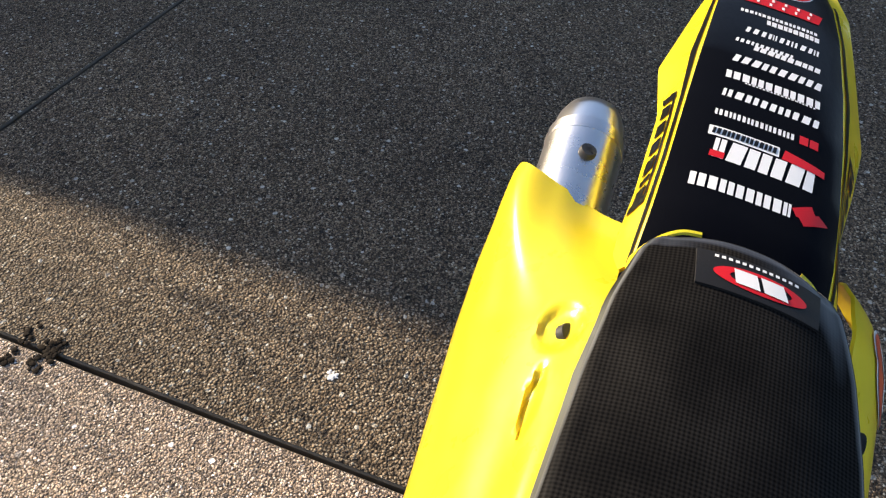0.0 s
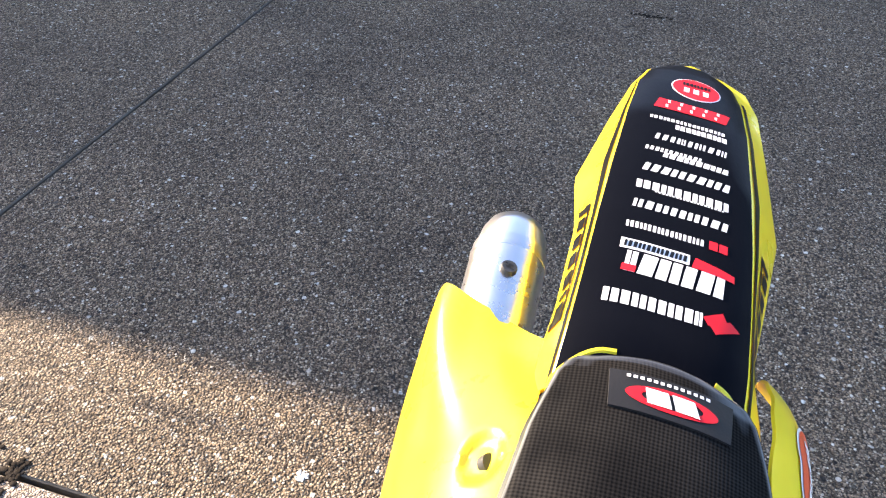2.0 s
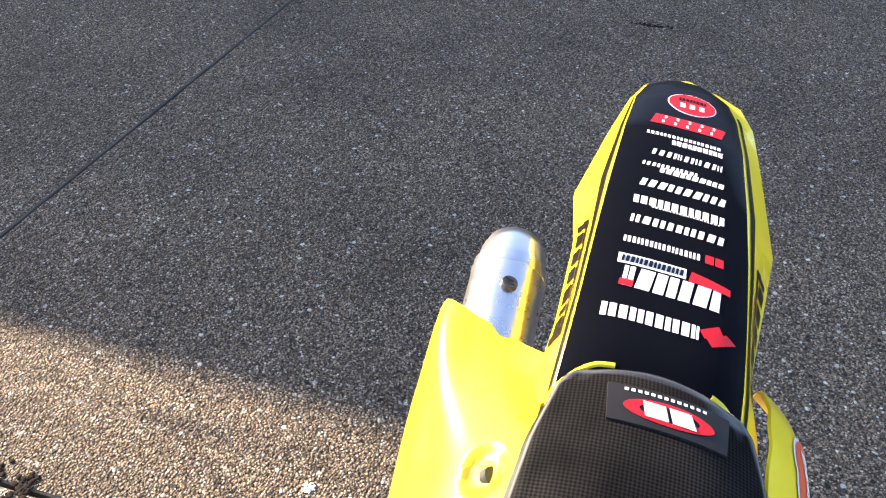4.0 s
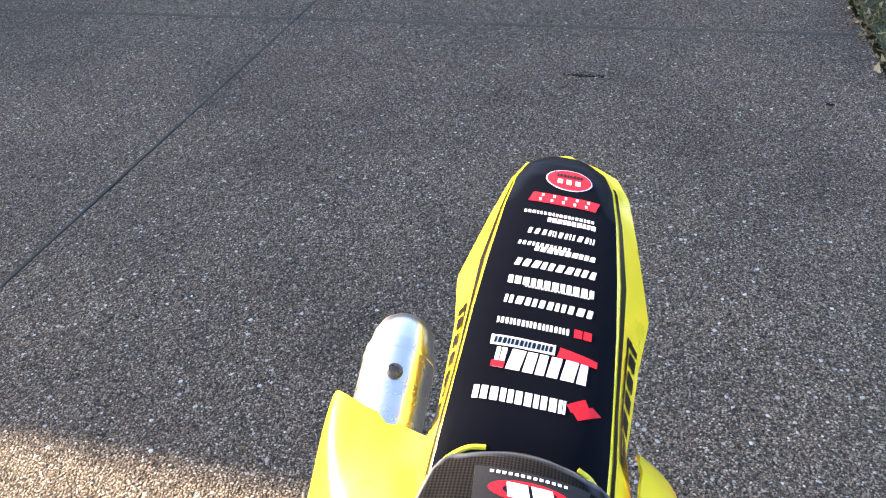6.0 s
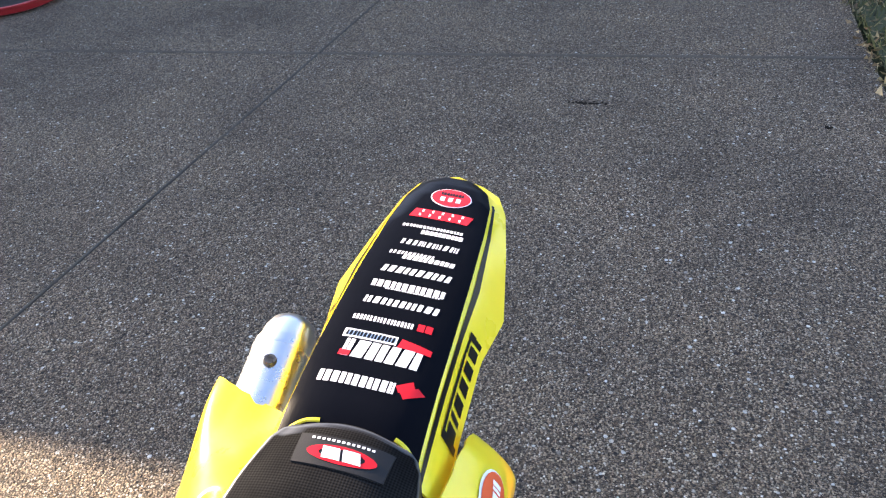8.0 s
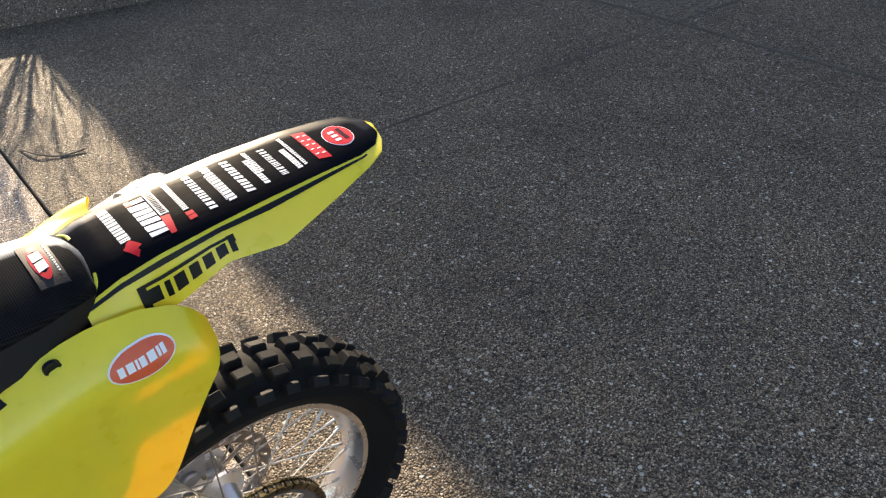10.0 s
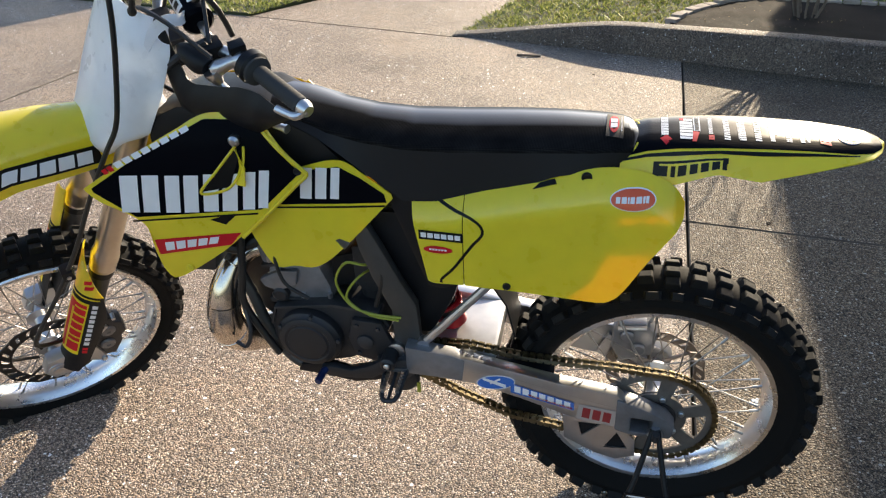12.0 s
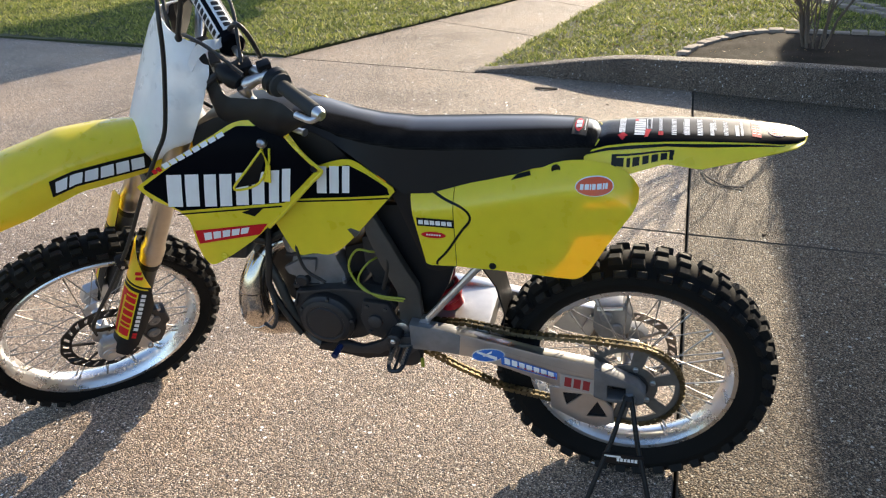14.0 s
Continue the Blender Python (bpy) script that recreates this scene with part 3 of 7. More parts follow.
lawn_l = tagged(part("lawn", bm, TURF), "mown winter lawn beside the path", "lawn", kind="structure")
bm = grid(quad_grid((-9.5, 1.235), (-1.78, 1.235), (-1.78, 5.0), (-9.5, 5.0), 40, 20, lambda x, y: 0.012 + 0.012 * noise.noise(Vector((x * 3, y * 3, 9)))))
lawn_s = tagged(part("lawn", bm, TURF), "rough grass verge along the drive", "lawn", kind="structure")


BED = smooth_line([(-0.20, -4.36), (-0.36, -4.72), (-0.61, -5.02), (-0.90, -5.14), (-1.4, -5.10), (-2.2, -4.95), (-3.2, -4.75)], 60)
BED_X = [-q[0] for q in BED]
BED_Y = [q[1] for q in BED]


def in_bed(x, y):
    return x < -0.2 and y > np.interp(-x, BED_X, BED_Y)


def blades(name, label, n, area, z, keep, length, lean, mat, width=0.0035, seed=1, cat="grass"):
    rnd = np.random.RandomState(seed)
    vs, fs = [], []
    while len(fs) < n:
        x, y = rnd.uniform(area[0], area[1]), rnd.uniform(area[2], area[3])
        if not keep(x, y):
            continue
        zz = z(x, y)
        a = rnd.uniform(0, 2 * math.pi)
        h = rnd.uniform(*length) * (1.0 + 0.9 * noise.noise(Vector((x * 5, y * 5, seed))) + 0.5 * noise.noise(Vector((x * 17, y * 17, seed))))
        l = rnd.uniform(0.1, lean) * h
        w = width * rnd.uniform(0.6, 1.5)
        dx, dy = math.cos(a), math.sin(a)
        b = rnd.uniform(0, 2 * math.pi)
        k = len(vs)
        vs += [(x - dy * w, y + dx * w, zz - 0.004), (x + dy * w, y - dx * w, zz - 0.004),
               (x + l * math.cos(b), y + l * math.sin(b), zz + h)]
        fs.append((k, k + 1, k + 2))
    me = bpy.data.meshes.new(name)
    me.from_pydata(vs, [], fs)
    me.materials.append(mat)
    return tagged(new(name, me), label, cat, kind="stuff")


blades("grass", "short winter grass blades of the lawn beyond the path", 76000, (1.4, 9.0, -9.2, -4.7), lawn_left_z,
       lambda x, y: x > path_side(y, False) - 0.02 + 0.05 * noise.noise(Vector((x * 9, y * 9, 0))) and y < -4.73 - 0.17 * (x - 3.06) + 0.06 * noise.noise(Vector((x * 11, y * 11, 2))), (0.012, 0.042), 2.2, BLADES, 0.0062, 2)
blades("grass", "short winter grass blades behind the kerb", 56000, (-3.5, 1.3, -9.5, -3.7), lawn_right_z,
       lambda x, y: x < path_side(y, True) + 0.02 + 0.05 * noise.noise(Vector((x * 9, y * 9, 7))) and y < kerb_at(x)[0] - 0.15 and not in_bed(x, y), (0.010, 0.034), 2.2, BLADES, 0.0056, 3)
blades("grass", "rough dull grass blades of the verge", 9000, (-5.5, -1.70, 1.17, 2.6), lambda x, y: 0.006,
       lambda x, y: y > 1.225 + 0.07 * noise.noise(Vector((x * 7, 0, 3))) + 0.03 * noise.noise(Vector((x * 31, 0, 3))), (0.02, 0.07), 1.8, VERGE, 0.004, 4)
blades("leaf_litter", "dry brown leaf scraps caught in the grass and bed", 2600, (-3.2, 1.1, -7.5, -4.2), lawn_right_z,
       lambda x, y: x < path_side(y, True) - 0.05 and y < kerb_at(x)[0] - 0.16 and (in_bed(x, y) or (x + y * 7.7) % 1 < 0.3), (0.006, 0.016), 4.0, LITTER, 0.012, 5, "leaves")
blades("leaf_litter", "dry leaf scraps in the verge grass", 1800, (-5.0, -1.8, 1.16, 1.9), lambda x, y: 0.02,
       lambda x, y: True, (0.006, 0.016), 4.0, LITTER, 0.012, 6, "leaves")

# planting bed, its edging blocks and the bare shrub
rows = []
for i in range(60):
    x, y = BED[i]
    ky, kh = kerb_at(x)
    rows.append([(x, yy, lawn_right_z(x, yy) + 0.008 + 0.02 * abs(noise.noise(Vector((x * 12, yy * 12, 3))))) for yy in np.linspace(ky - 0.15, min(y, ky - 0.16), 14)])
bm = grid(rows)
bmesh.ops.recalc_face_normals(bm, faces=bm.faces)
soil = tagged(part("planting_bed", bm, SOIL), "dark bare soil planting bed with leaf scraps", "garden bed", kind="structure")

edge_me = None
pts = straight_line(BED, 30)
edging = thing("garden_edging", "curved row of weathered clay edging blocks round the bed", "garden edging")
for i in range(len(pts) - 1):
    (x0, y0), (x1, y1) = pts[i], pts[i + 1]
    if edge_me is None:
        edge_me = to_mesh("block", boxes(((-0.054, -0.040, -0.05), (0.054, 0.040, 0.022), 0.009)), BRICK, True, 40)
    ob = new("block", edge_me)
    ob.parent = edging
    xm, ym = (x0 + x1) / 2, (y0 + y1) / 2
    ob.matrix_basis = pose(xm, ym, lawn_right_z(xm, ym) + 0.012 + 0.006 * math.sin(i * 2.3), math.sin(i * 5.1) * 3, math.cos(i * 3.7) * 3, math.degrees(math.atan2(y1 - y0, x1 - x0)) + math.sin(i * 4.1) * 4)
for (x0, y0), label in (((-1.43, -6.80), "straight row of pale edging blocks across the lawn"), ((-1.50, -7.12), "second straight row of pale edging blocks")):
    row2 = thing("garden_edging", label, "garden edging", group="edging rows on the lawn")
    for i in range(13):
        ob = new("block", edge_me)
        ob.parent = row2
        xm, ym = x0 - 0.0513 * i, y0 + 0.1085 * i
        ob.matrix_basis = pose(xm, ym, lawn_right_z(xm, ym) + 0.014 + 0.004 * math.sin(i * 2.9), math.sin(i * 3.1) * 3, 0, 115.3 + 2 * math.sin(i * 1.7))


def shrub():
    rnd = random.Random(7)
    t = thing("bare_shrub", "leafless many-stemmed garden shrub in the soil bed", "shrub", Matrix.Translation((-1.13, -4.66, lawn_right_z(-1.13, -4.66))))
    twigs = bmesh.new()
    for i in range(15):
        a = i / 15 * 2 * math.pi + rnd.uniform(-0.3, 0.3)
        sp = rnd.uniform(0.2, 0.75) * (0.6 if math.cos(a) > 0.3 else 1.0)
        h = rnd.uniform(0.85, 1.38)
        if i % 3 == 1:
            # upright shoots on the side of the drive
            a, sp = rnd.uniform(-0.3, 0.9), rnd.uniform(0.10, 0.42)
        base = Vector((0.07 * math.cos(a), 0.07 * math.sin(a), -0.03))
        line = []
        for k in range(10):
            f = k / 9
            line.append(base + Vector((math.cos(a) * sp * f ** 1.3 + rnd.uniform(-0.015, 0.015), math.sin(a) * sp * f ** 1.3 + rnd.uniform(-0.015, 0.015), h * f)))
        stem = bmesh.new()
        r0 = rnd.uniform(0.006, 0.011)
        tube(stem, line, [r0 * (1 - 0.7 * k / 9) for k in range(10)], 7)
        part("stem", stem, BARK, t)
        for q in range(13):
            k = rnd.randint(2, 9)
            d = Vector((math.cos(a) * 0.4 + rnd.uniform(-0.7, 0.7), math.sin(a) * 0.4 + rnd.uniform(-0.7, 0.7), rnd.uniform(0.5, 1.2))).normalized()
            l = rnd.uniform(0.15, 0.42)
            s = line[k]
            mid = s + d * l * 0.5 + Vector((0, 0, 0.01))
            end = s + d * l + Vector((0, 0, 0.04))
            tube(twigs, [s, mid, end], [0.0042, 0.003, 0.0015], 5)
    part("twig", twigs, BARK, t)


shrub()

# unseen buildings beyond the garden and across the drive, added to shade it
house = thing("house", "unseen rendered house with a steep roof, set beyond the garden to shade the drive", "house", kind="structure")


def askew(bm):
    """Turns the side walls of a building askew to the drive."""
    for v in bm.verts:
        v.co.x += 0.33 * (v.co.y + 10.2)
    return bm


part("wall", askew(boxes(((-16, -16.4, -0.05), (-2.88, -10.3, 2.60)))), RENDERED, house, smooth=False)
part("roof", askew(plate([(-16.3, 2.56), (-2.60, 2.56), (-2.58, 2.74), (-5.06, 7.3), (-13.8, 7.3), (-16.3, 2.74)], -16.6, -10.2, 0.0)), ROOFING, house, "steep dark tiled roof", smooth=False)
# unseen block whose outline is shaped to cast the lawn's shadow band
shed = thing("lawn_shadow_block", "unseen block with an overhanging top, added to cast a shadow band on the lawn", "shed", kind="structure")
part("wall", boxes(((3.15, -12.4, -0.05), (4.49, -11.45, 2.36))), RENDERED, shed, smooth=False)
part("roof", plate([(4.55, 2.34), (3.10, 2.34), (2.36, 2.60), (2.40, 2.95), (2.56, 3.75), (4.9, 3.75), (4.25, 2.70)], -12.5, -11.4, 0.0), ROOFING, shed, smooth=False)
# unseen dark wall added to block low sky from the bike's reflections
across = thing("house", "unseen dark wall added across the end of the drive to darken reflections", "house", kind="structure")
part("wall", boxes(((-11.9, -9.0, -0.05), (-11.5, 7.0, 5.4))), ROOFING, across, smooth=False)

# twigs, stains and scraps on the concrete
def scrap(name, label, pts, r, mat, cat):
    return tagged(part(name, tubes((smooth_line(pts, 10), r), seg=6), mat), label, cat)


scrap("twig", "thin bent dead twig lying on the concrete", [(-0.29, -2.385, 0.005), (-0.32, -2.27, 0.014), (-0.39, -2.20, 0.004), (-0.48, -2.178, 0.009)], 0.004, BARK, "twig")
scrap("twig", "short dead stick lying on the drive", [(0.80, -3.99, 0.006), (0.73, -3.97, 0.010), (0.64, -3.985, 0.006)], 0.008, BARK, "twig")


def crumbs(name, label, cx, cy, rx, ry, n, mat, seed, size=(0.003, 0.008), cat="dirt"):
    rnd = random.Random(seed)
    bm = bmesh.new()
    for _ in range(n):
        a, f = rnd.uniform(0, 2 * math.pi), rnd.random() ** 0.7
        s = rnd.uniform(*size)
        m = Matrix.Translation((cx + rx * f * math.cos(a), cy + ry * f * math.sin(a), s * 0.25)) @ Matrix.Diagonal((s, s * rnd.uniform(0.5, 1.2), s * 0.5, 1)) @ Euler((rnd.random() * 3, rnd.random() * 3, rnd.random() * 3)).to_matrix().to_4x4()
        bmesh.ops.create_icosphere(bm, subdivisions=1, radius=1, matrix=m)
    return tagged(part(name, bm, mat), label, cat, kind="stuff")


crumbs("dirt_clump", "dark crumbs of moss and dirt on a joint", -0.17, -0.955, 0.05, 0.025, 60, SOIL, 3)
crumbs("dirt_clump", "dark dirt crumbs spilling from a joint", -0.15, -1.02, 0.09, 0.012, 40, SOIL, 4)
crumbs("dirt_streak", "dark dirt streak on the concrete", -2.60, 0.07, 0.015, 0.09, 40, SOIL, 5, (0.003, 0.007))
crumbs("dirt_spot", "small dark spot of dirt on the concrete", -2.44, 0.96, 0.012, 0.012, 12, SOIL, 6)
crumbs("pale_splash", "white splash of droppings on the concrete", -0.325, -0.41, 0.012, 0.012, 26, PRINT_W, 8, (0.002, 0.005), "stain")
crumbs("dirt_spot", "black scrap on the sunlit concrete", 0.27, -3.63, 0.010, 0.010, 10, SOIL, 9)
crumbs("dirt_spot", "dark scrap on the concrete by the joint", -0.52, -1.62, 0.012, 0.012, 10, SOIL, 10)


tub = part("plastic_tub", disc_solid([(0.30, 0.0), (0.335, 0.012), (0.352, 0.045), (0.362, 0.052), (0.364, 0.062), (0.352, 0.066), (0.338, 0.056), (0.320, 0.022), (0.30, 0.014)], 44), PRINT_DR, m=Matrix.Translation((-3.93, -3.80, 0.0)) @ Matrix.Rotation(radians(90), 4, "X"))
part("tub_floor", disc_solid([(0, 0.004), (0.318, 0.004), (0.318, 0.016), (0, 0.016)], 36), BLACK_PL, tub, "dark inside of the tub")
tagged(tub, "dark red plastic tub standing on the drive", "tub")

# ---------------------------------------------------------------- the motocross bike
BIKE = pose(0, 0, 0.0007, -8.459, 0.877, 0)
bike = thing("dirt_bike", "yellow and black motocross bike leaning on a triangle stand", "motorcycle", BIKE)
RAKE = radians(27)
PIVOT = Vector((1.481, -0.02, 0.306))
STEER = Matrix.Translation(PIVOT) @ Matrix.Rotation(radians(44.8), 4, Vector((-math.sin(RAKE), 0, math.cos(RAKE)))) @ Matrix.Translation(-PIVOT) @ Matrix.Translation((0, -0.02, 0))
AXLE_F = Vector((1.532, 0, 0.332))


def fork(d, up):
    """A point up the fork from the axle's level, d ahead of the tube's centre line."""
    return Vector((1.479, 0, 0.316)) + Vector((-math.sin(RAKE), 0, math.cos(RAKE))) * up + Vector((math.cos(RAKE), 0, math.sin(RAKE))) * d


def knob(r, y, sx, sy, h, tilt=0.0, taper=0.8):
    """A tread block at angle 0 of a tyre: r the radius of its foot; its worn top edges are eased."""
    bm = bmesh.new()
    m = Matrix.Translation((r, y, 0)) @ Matrix.Rotation(tilt, 4, "Z")
    rings = []
    for u, k in ((-0.004, 1.0), (h - 0.002, taper + 0.04), (h, taper - 0.10)):
        rings.append([bm.verts.new(m @ Vector((u, a * sy * k, b * sx * k))) for a, b in ((-1, -1), (1, -1), (1, 1), (-1, 1))])
    for lo, hi in zip(rings, rings[1:]):
        for i in range(4):
            bm.faces.new((lo[i], lo[(i + 1) % 4], hi[(i + 1) % 4], hi[i]))
    bm.faces.new(rings[-1])
    bmesh.ops.recalc_face_normals(bm, faces=bm.faces)
    return bm


def wheel(name, centre, m, rim_r, tyre_r, half, pitches, hub_r, label):
    """Spoked wheel: hub with tyre, rim and spokes under it."""
    place = m @ Matrix.Translation(centre)
    hub = part(name, disc_solid([(0.0, -0.058), (0.018, -0.058), (hub_r + 0.010, -0.050), (hub_r + 0.010, -0.044), (hub_r - 0.006, -0.036), (hub_r - 0.012, 0), (hub_r - 0.006, 0.036), (hub_r + 0.010, 0.044), (hub_r + 0.010, 0.050), (0.018, 0.058), (0.0, 0.058)]), ALU, bike, label, place)
    w = 0.034
    rim = revolve([(rim_r, w), (rim_r - 0.003, w + 0.0035), (rim_r - 0.013, w + 0.003), (rim_r - 0.018, w - 0.004), (rim_r - 0.030, 0.016), (rim_r - 0.033, 0), (rim_r - 0.030, -0.016), (rim_r - 0.018, -w + 0.004), (rim_r - 0.013, -w - 0.003), (rim_r - 0.003, -w - 0.0035), (rim_r, -w), (rim_r - 0.012, -w + 0.006), (rim_r - 0.024, 0), (rim_r - 0.012, w - 0.006)], 96)
    part("rim", rim, RIM, hub)
    c = tyre_r - 0.016
    sec = [(rim_r - 0.004, half * 0.58), (rim_r + 0.012, half * 0.86), (rim_r + (c - rim_r) * 0.45, half * 0.98), (rim_r + (c - rim_r) * 0.72, half * 0.9), (c - 0.008, half * 0.62), (c, half * 0.28), (c + 0.001, 0)]
    prof = sec + [(r, -y) for r, y in reversed(sec[:-1])]
    inner = [(r - 0.006, y * 0.9) for r, y in reversed(prof)]
    ty = revolve(prof + inner[2:-2], 90)
    part("tyre", ty, RUBBER, hub, "black knobbly motocross tyre", angle=30)
    s = math.pi * tyre_r / pitches
    kinds = {}
    for key, args in (
            ("pair", [(c - 0.001, y * half, s * 0.62, half * 0.19, 0.015) for y in (-0.3, 0.3)]),
            ("triple", [(c - 0.003 - abs(y) * 0.008, y * half, s * 0.62, half * 0.17, 0.016, y * 0.6) for y in (-0.48, 0.0, 0.48)]),
            ("long_side", [(c - 0.020, y * half * 0.80, s * 0.66, half * 0.15, 0.020, y * 0.85) for y in (-1, 1)]),
            ("short_side", [(c - 0.020, y * half * 0.80, s * 0.5, half * 0.15, 0.020, y * 0.85) for y in (-1, 1)])):
        kinds[key] = [to_mesh("tread_knob", knob(*q), KNOB, False) for q in args]
    for i in range(pitches):
        a = 2 * math.pi * i / pitches
        for key, lag in (("pair" if i % 2 else "triple", 0.0), ("long_side" if i % 2 else "short_side", (0.5 if i % 2 else 0.4) * s / tyre_r)):
            for me in kinds[key]:
                ob = new("tread_knob", me)
                ob.parent = hub
                ob.matrix_basis = Matrix.Rotation(-a - lag, 4, "Y") @ Matrix.Translation((0.0006 * math.sin(i * 12.9), 0, 0))
    for side in (-1, 1):
        for lead in (-1, 1):
            a0 = Vector((hub_r + 0.006, 0.046 * side, 0))
            ang = lead * 0.62
            a1 = Vector(((rim_r - 0.031) * math.cos(ang), 0.008 * side, (rim_r - 0.031) * math.sin(ang)))
            d = (a1 - a0).normalized()
            me = to_mesh("spoke", tubes(([a0, a1 - d * 0.018], 0.0015), ([a1 - d * 0.020, a1 + d * 0.003], 0.0030), seg=6), SPOKE)
            for i in range(9):
                ob = new("spoke", me)
                ob.parent = hub
                ob.matrix_basis = Matrix.Rotation(2 * math.pi * (i + (0.25 if lead > 0 else 0.0) + (0.5 if side > 0 else 0)) / 9, 4, "Y")
    return hub


def ring_disc(r0, r1, y, t, slots, seg=72, wave=0.0):
    """A brake disc or sprocket ring with slanted slots cut as raised gaps."""
    bm = bmesh.new()
    for s in range(slots):
        a0 = 2 * math.pi * s / slots
        n = max(2, seg // slots)
        for i in range(n):
            f0, f1 = a0 + 2 * math.pi / slots * i / n, a0 + 2 * math.pi / slots * (i + 1) / n
            solid = i < n * 0.55
            for (q0, q1) in (((r0, r1),) if solid else ((r0, r0 + (r1 - r0) * 0.22), (r1 - (r1 - r0) * 0.22, r1))):
                sk = 0.20
                vs = []
                for yy in (y - t, y + t):
                    for a, r in ((f0, q0), (f1, q0), (f1, q1), (f0, q1)):
                        aa = a + sk * (r - r0) / (r1 - r0)
                        rr = r + wave * math.sin(aa * 12) * (1 if r == r1 else 0)
                        vs.append(bm.verts.new((rr * math.cos(aa), yy, rr * math.sin(aa))))
                for f in ((3, 2, 1, 0), (4, 5, 6, 7), (0, 1, 5, 4), (1, 2, 6, 5), (2, 3, 7, 6), (3, 0, 4, 7)):
                    bm.faces.new([vs[k] for k in f])
    bmesh.ops.remove_doubles(bm, verts=bm.verts, dist=1e-5)
    bmesh.ops.recalc_face_normals(bm, faces=bm.faces)
    return bm


rear = wheel("rear_wheel", (0, 0, 0.335), Matrix.Identity(4), 0.257, 0.346, 0.062, 40, 0.034, "spoked rear wheel with polished rim")
front = wheel("front_wheel", AXLE_F, STEER, 0.283, 0.352, 0.050, 44, 0.026, "spoked front wheel with polished rim, turned left")


def sprocket():
    bm = bmesh.new()
    teeth, y0, y1 = 50, 0.074, 0.079
    n = teeth * 4
    outer = []
    for i in range(n):
        r = 0.128 if i % 4 in (1, 2) else 0.119
        outer.append((r * math.cos(2 * math.pi * i / n), r * math.sin(2 * math.pi * i / n)))
    holes = []
    for k in range(6):
        h = []
        c = 2 * math.pi * k / 6 + 0.2
        for r, f0, f1 in ((0.106, -0.36, 0.36), (0.066, 0.30, -0.30)):
            for j in range(7):
                a = c + f0 + (f1 - f0) * j / 6
                h.append((r * math.cos(a), r * math.sin(a)))
        holes.append(h)
    centre = [(0.030 * math.cos(2 * math.pi * i / 20), 0.030 * math.sin(2 * math.pi * i / 20)) for i in range(20)]
    bm.free()
    return plate(outer, y0, y1, 0.0, holes + [centre])


part("sprocket_carrier", disc_solid([(0, 0.050), (0.046, 0.050), (0.062, 0.066), (0.064, 0.0735), (0.046, 0.0735), (0.044, 0.082), (0.026, 0.088), (0, 0.088)], 36), CASE, rear, "black sprocket carrier")
part("sprocket", sprocket(), SPROCKET, rear, "dark steel rear sprocket with six windows", smooth=False)
for i in range(6):
    a = 2 * math.pi * (i + 0.5) / 6 + 0.2
    part("sprocket_bolt", disc_solid([(0, 0.078), (0.007, 0.078), (0.007, 0.084), (0.005, 0.086), (0, 0.086)], 10), STEEL, rear, m=Matrix.Translation((0.056 * math.cos(a), 0, 0.056 * math.sin(a))))
part("brake_disc", ring_disc(0.088, 0.112, -0.070, 0.0018, 24, wave=0.002), DISC, rear, "dark slotted rear brake disc")
for k in range(6):
    a = 2 * math.pi * k / 6
    part("carrier_arm", tubes(([(0.030 * math.cos(a), -0.0695, 0.030 * math.sin(a)), (0.094 * math.cos(a + 0.35), -0.0695, 0.094 * math.sin(a + 0.35))], 0.0042), seg=6), DISC, rear)
part("brake_disc", ring_disc(0.094, 0.125, 0.066, 0.0018, 24, wave=0.002), DISC_K, front, "black slotted front brake disc")
for k in range(6):
    a = 2 * math.pi * k / 6
    part("carrier_arm", tubes(([(0.034 * math.cos(a), 0.066, 0.034 * math.sin(a)), (0.100 * math.cos(a + 0.35), 0.066, 0.100 * math.sin(a + 0.35))], 0.0042), seg=6), DISC_K, front)


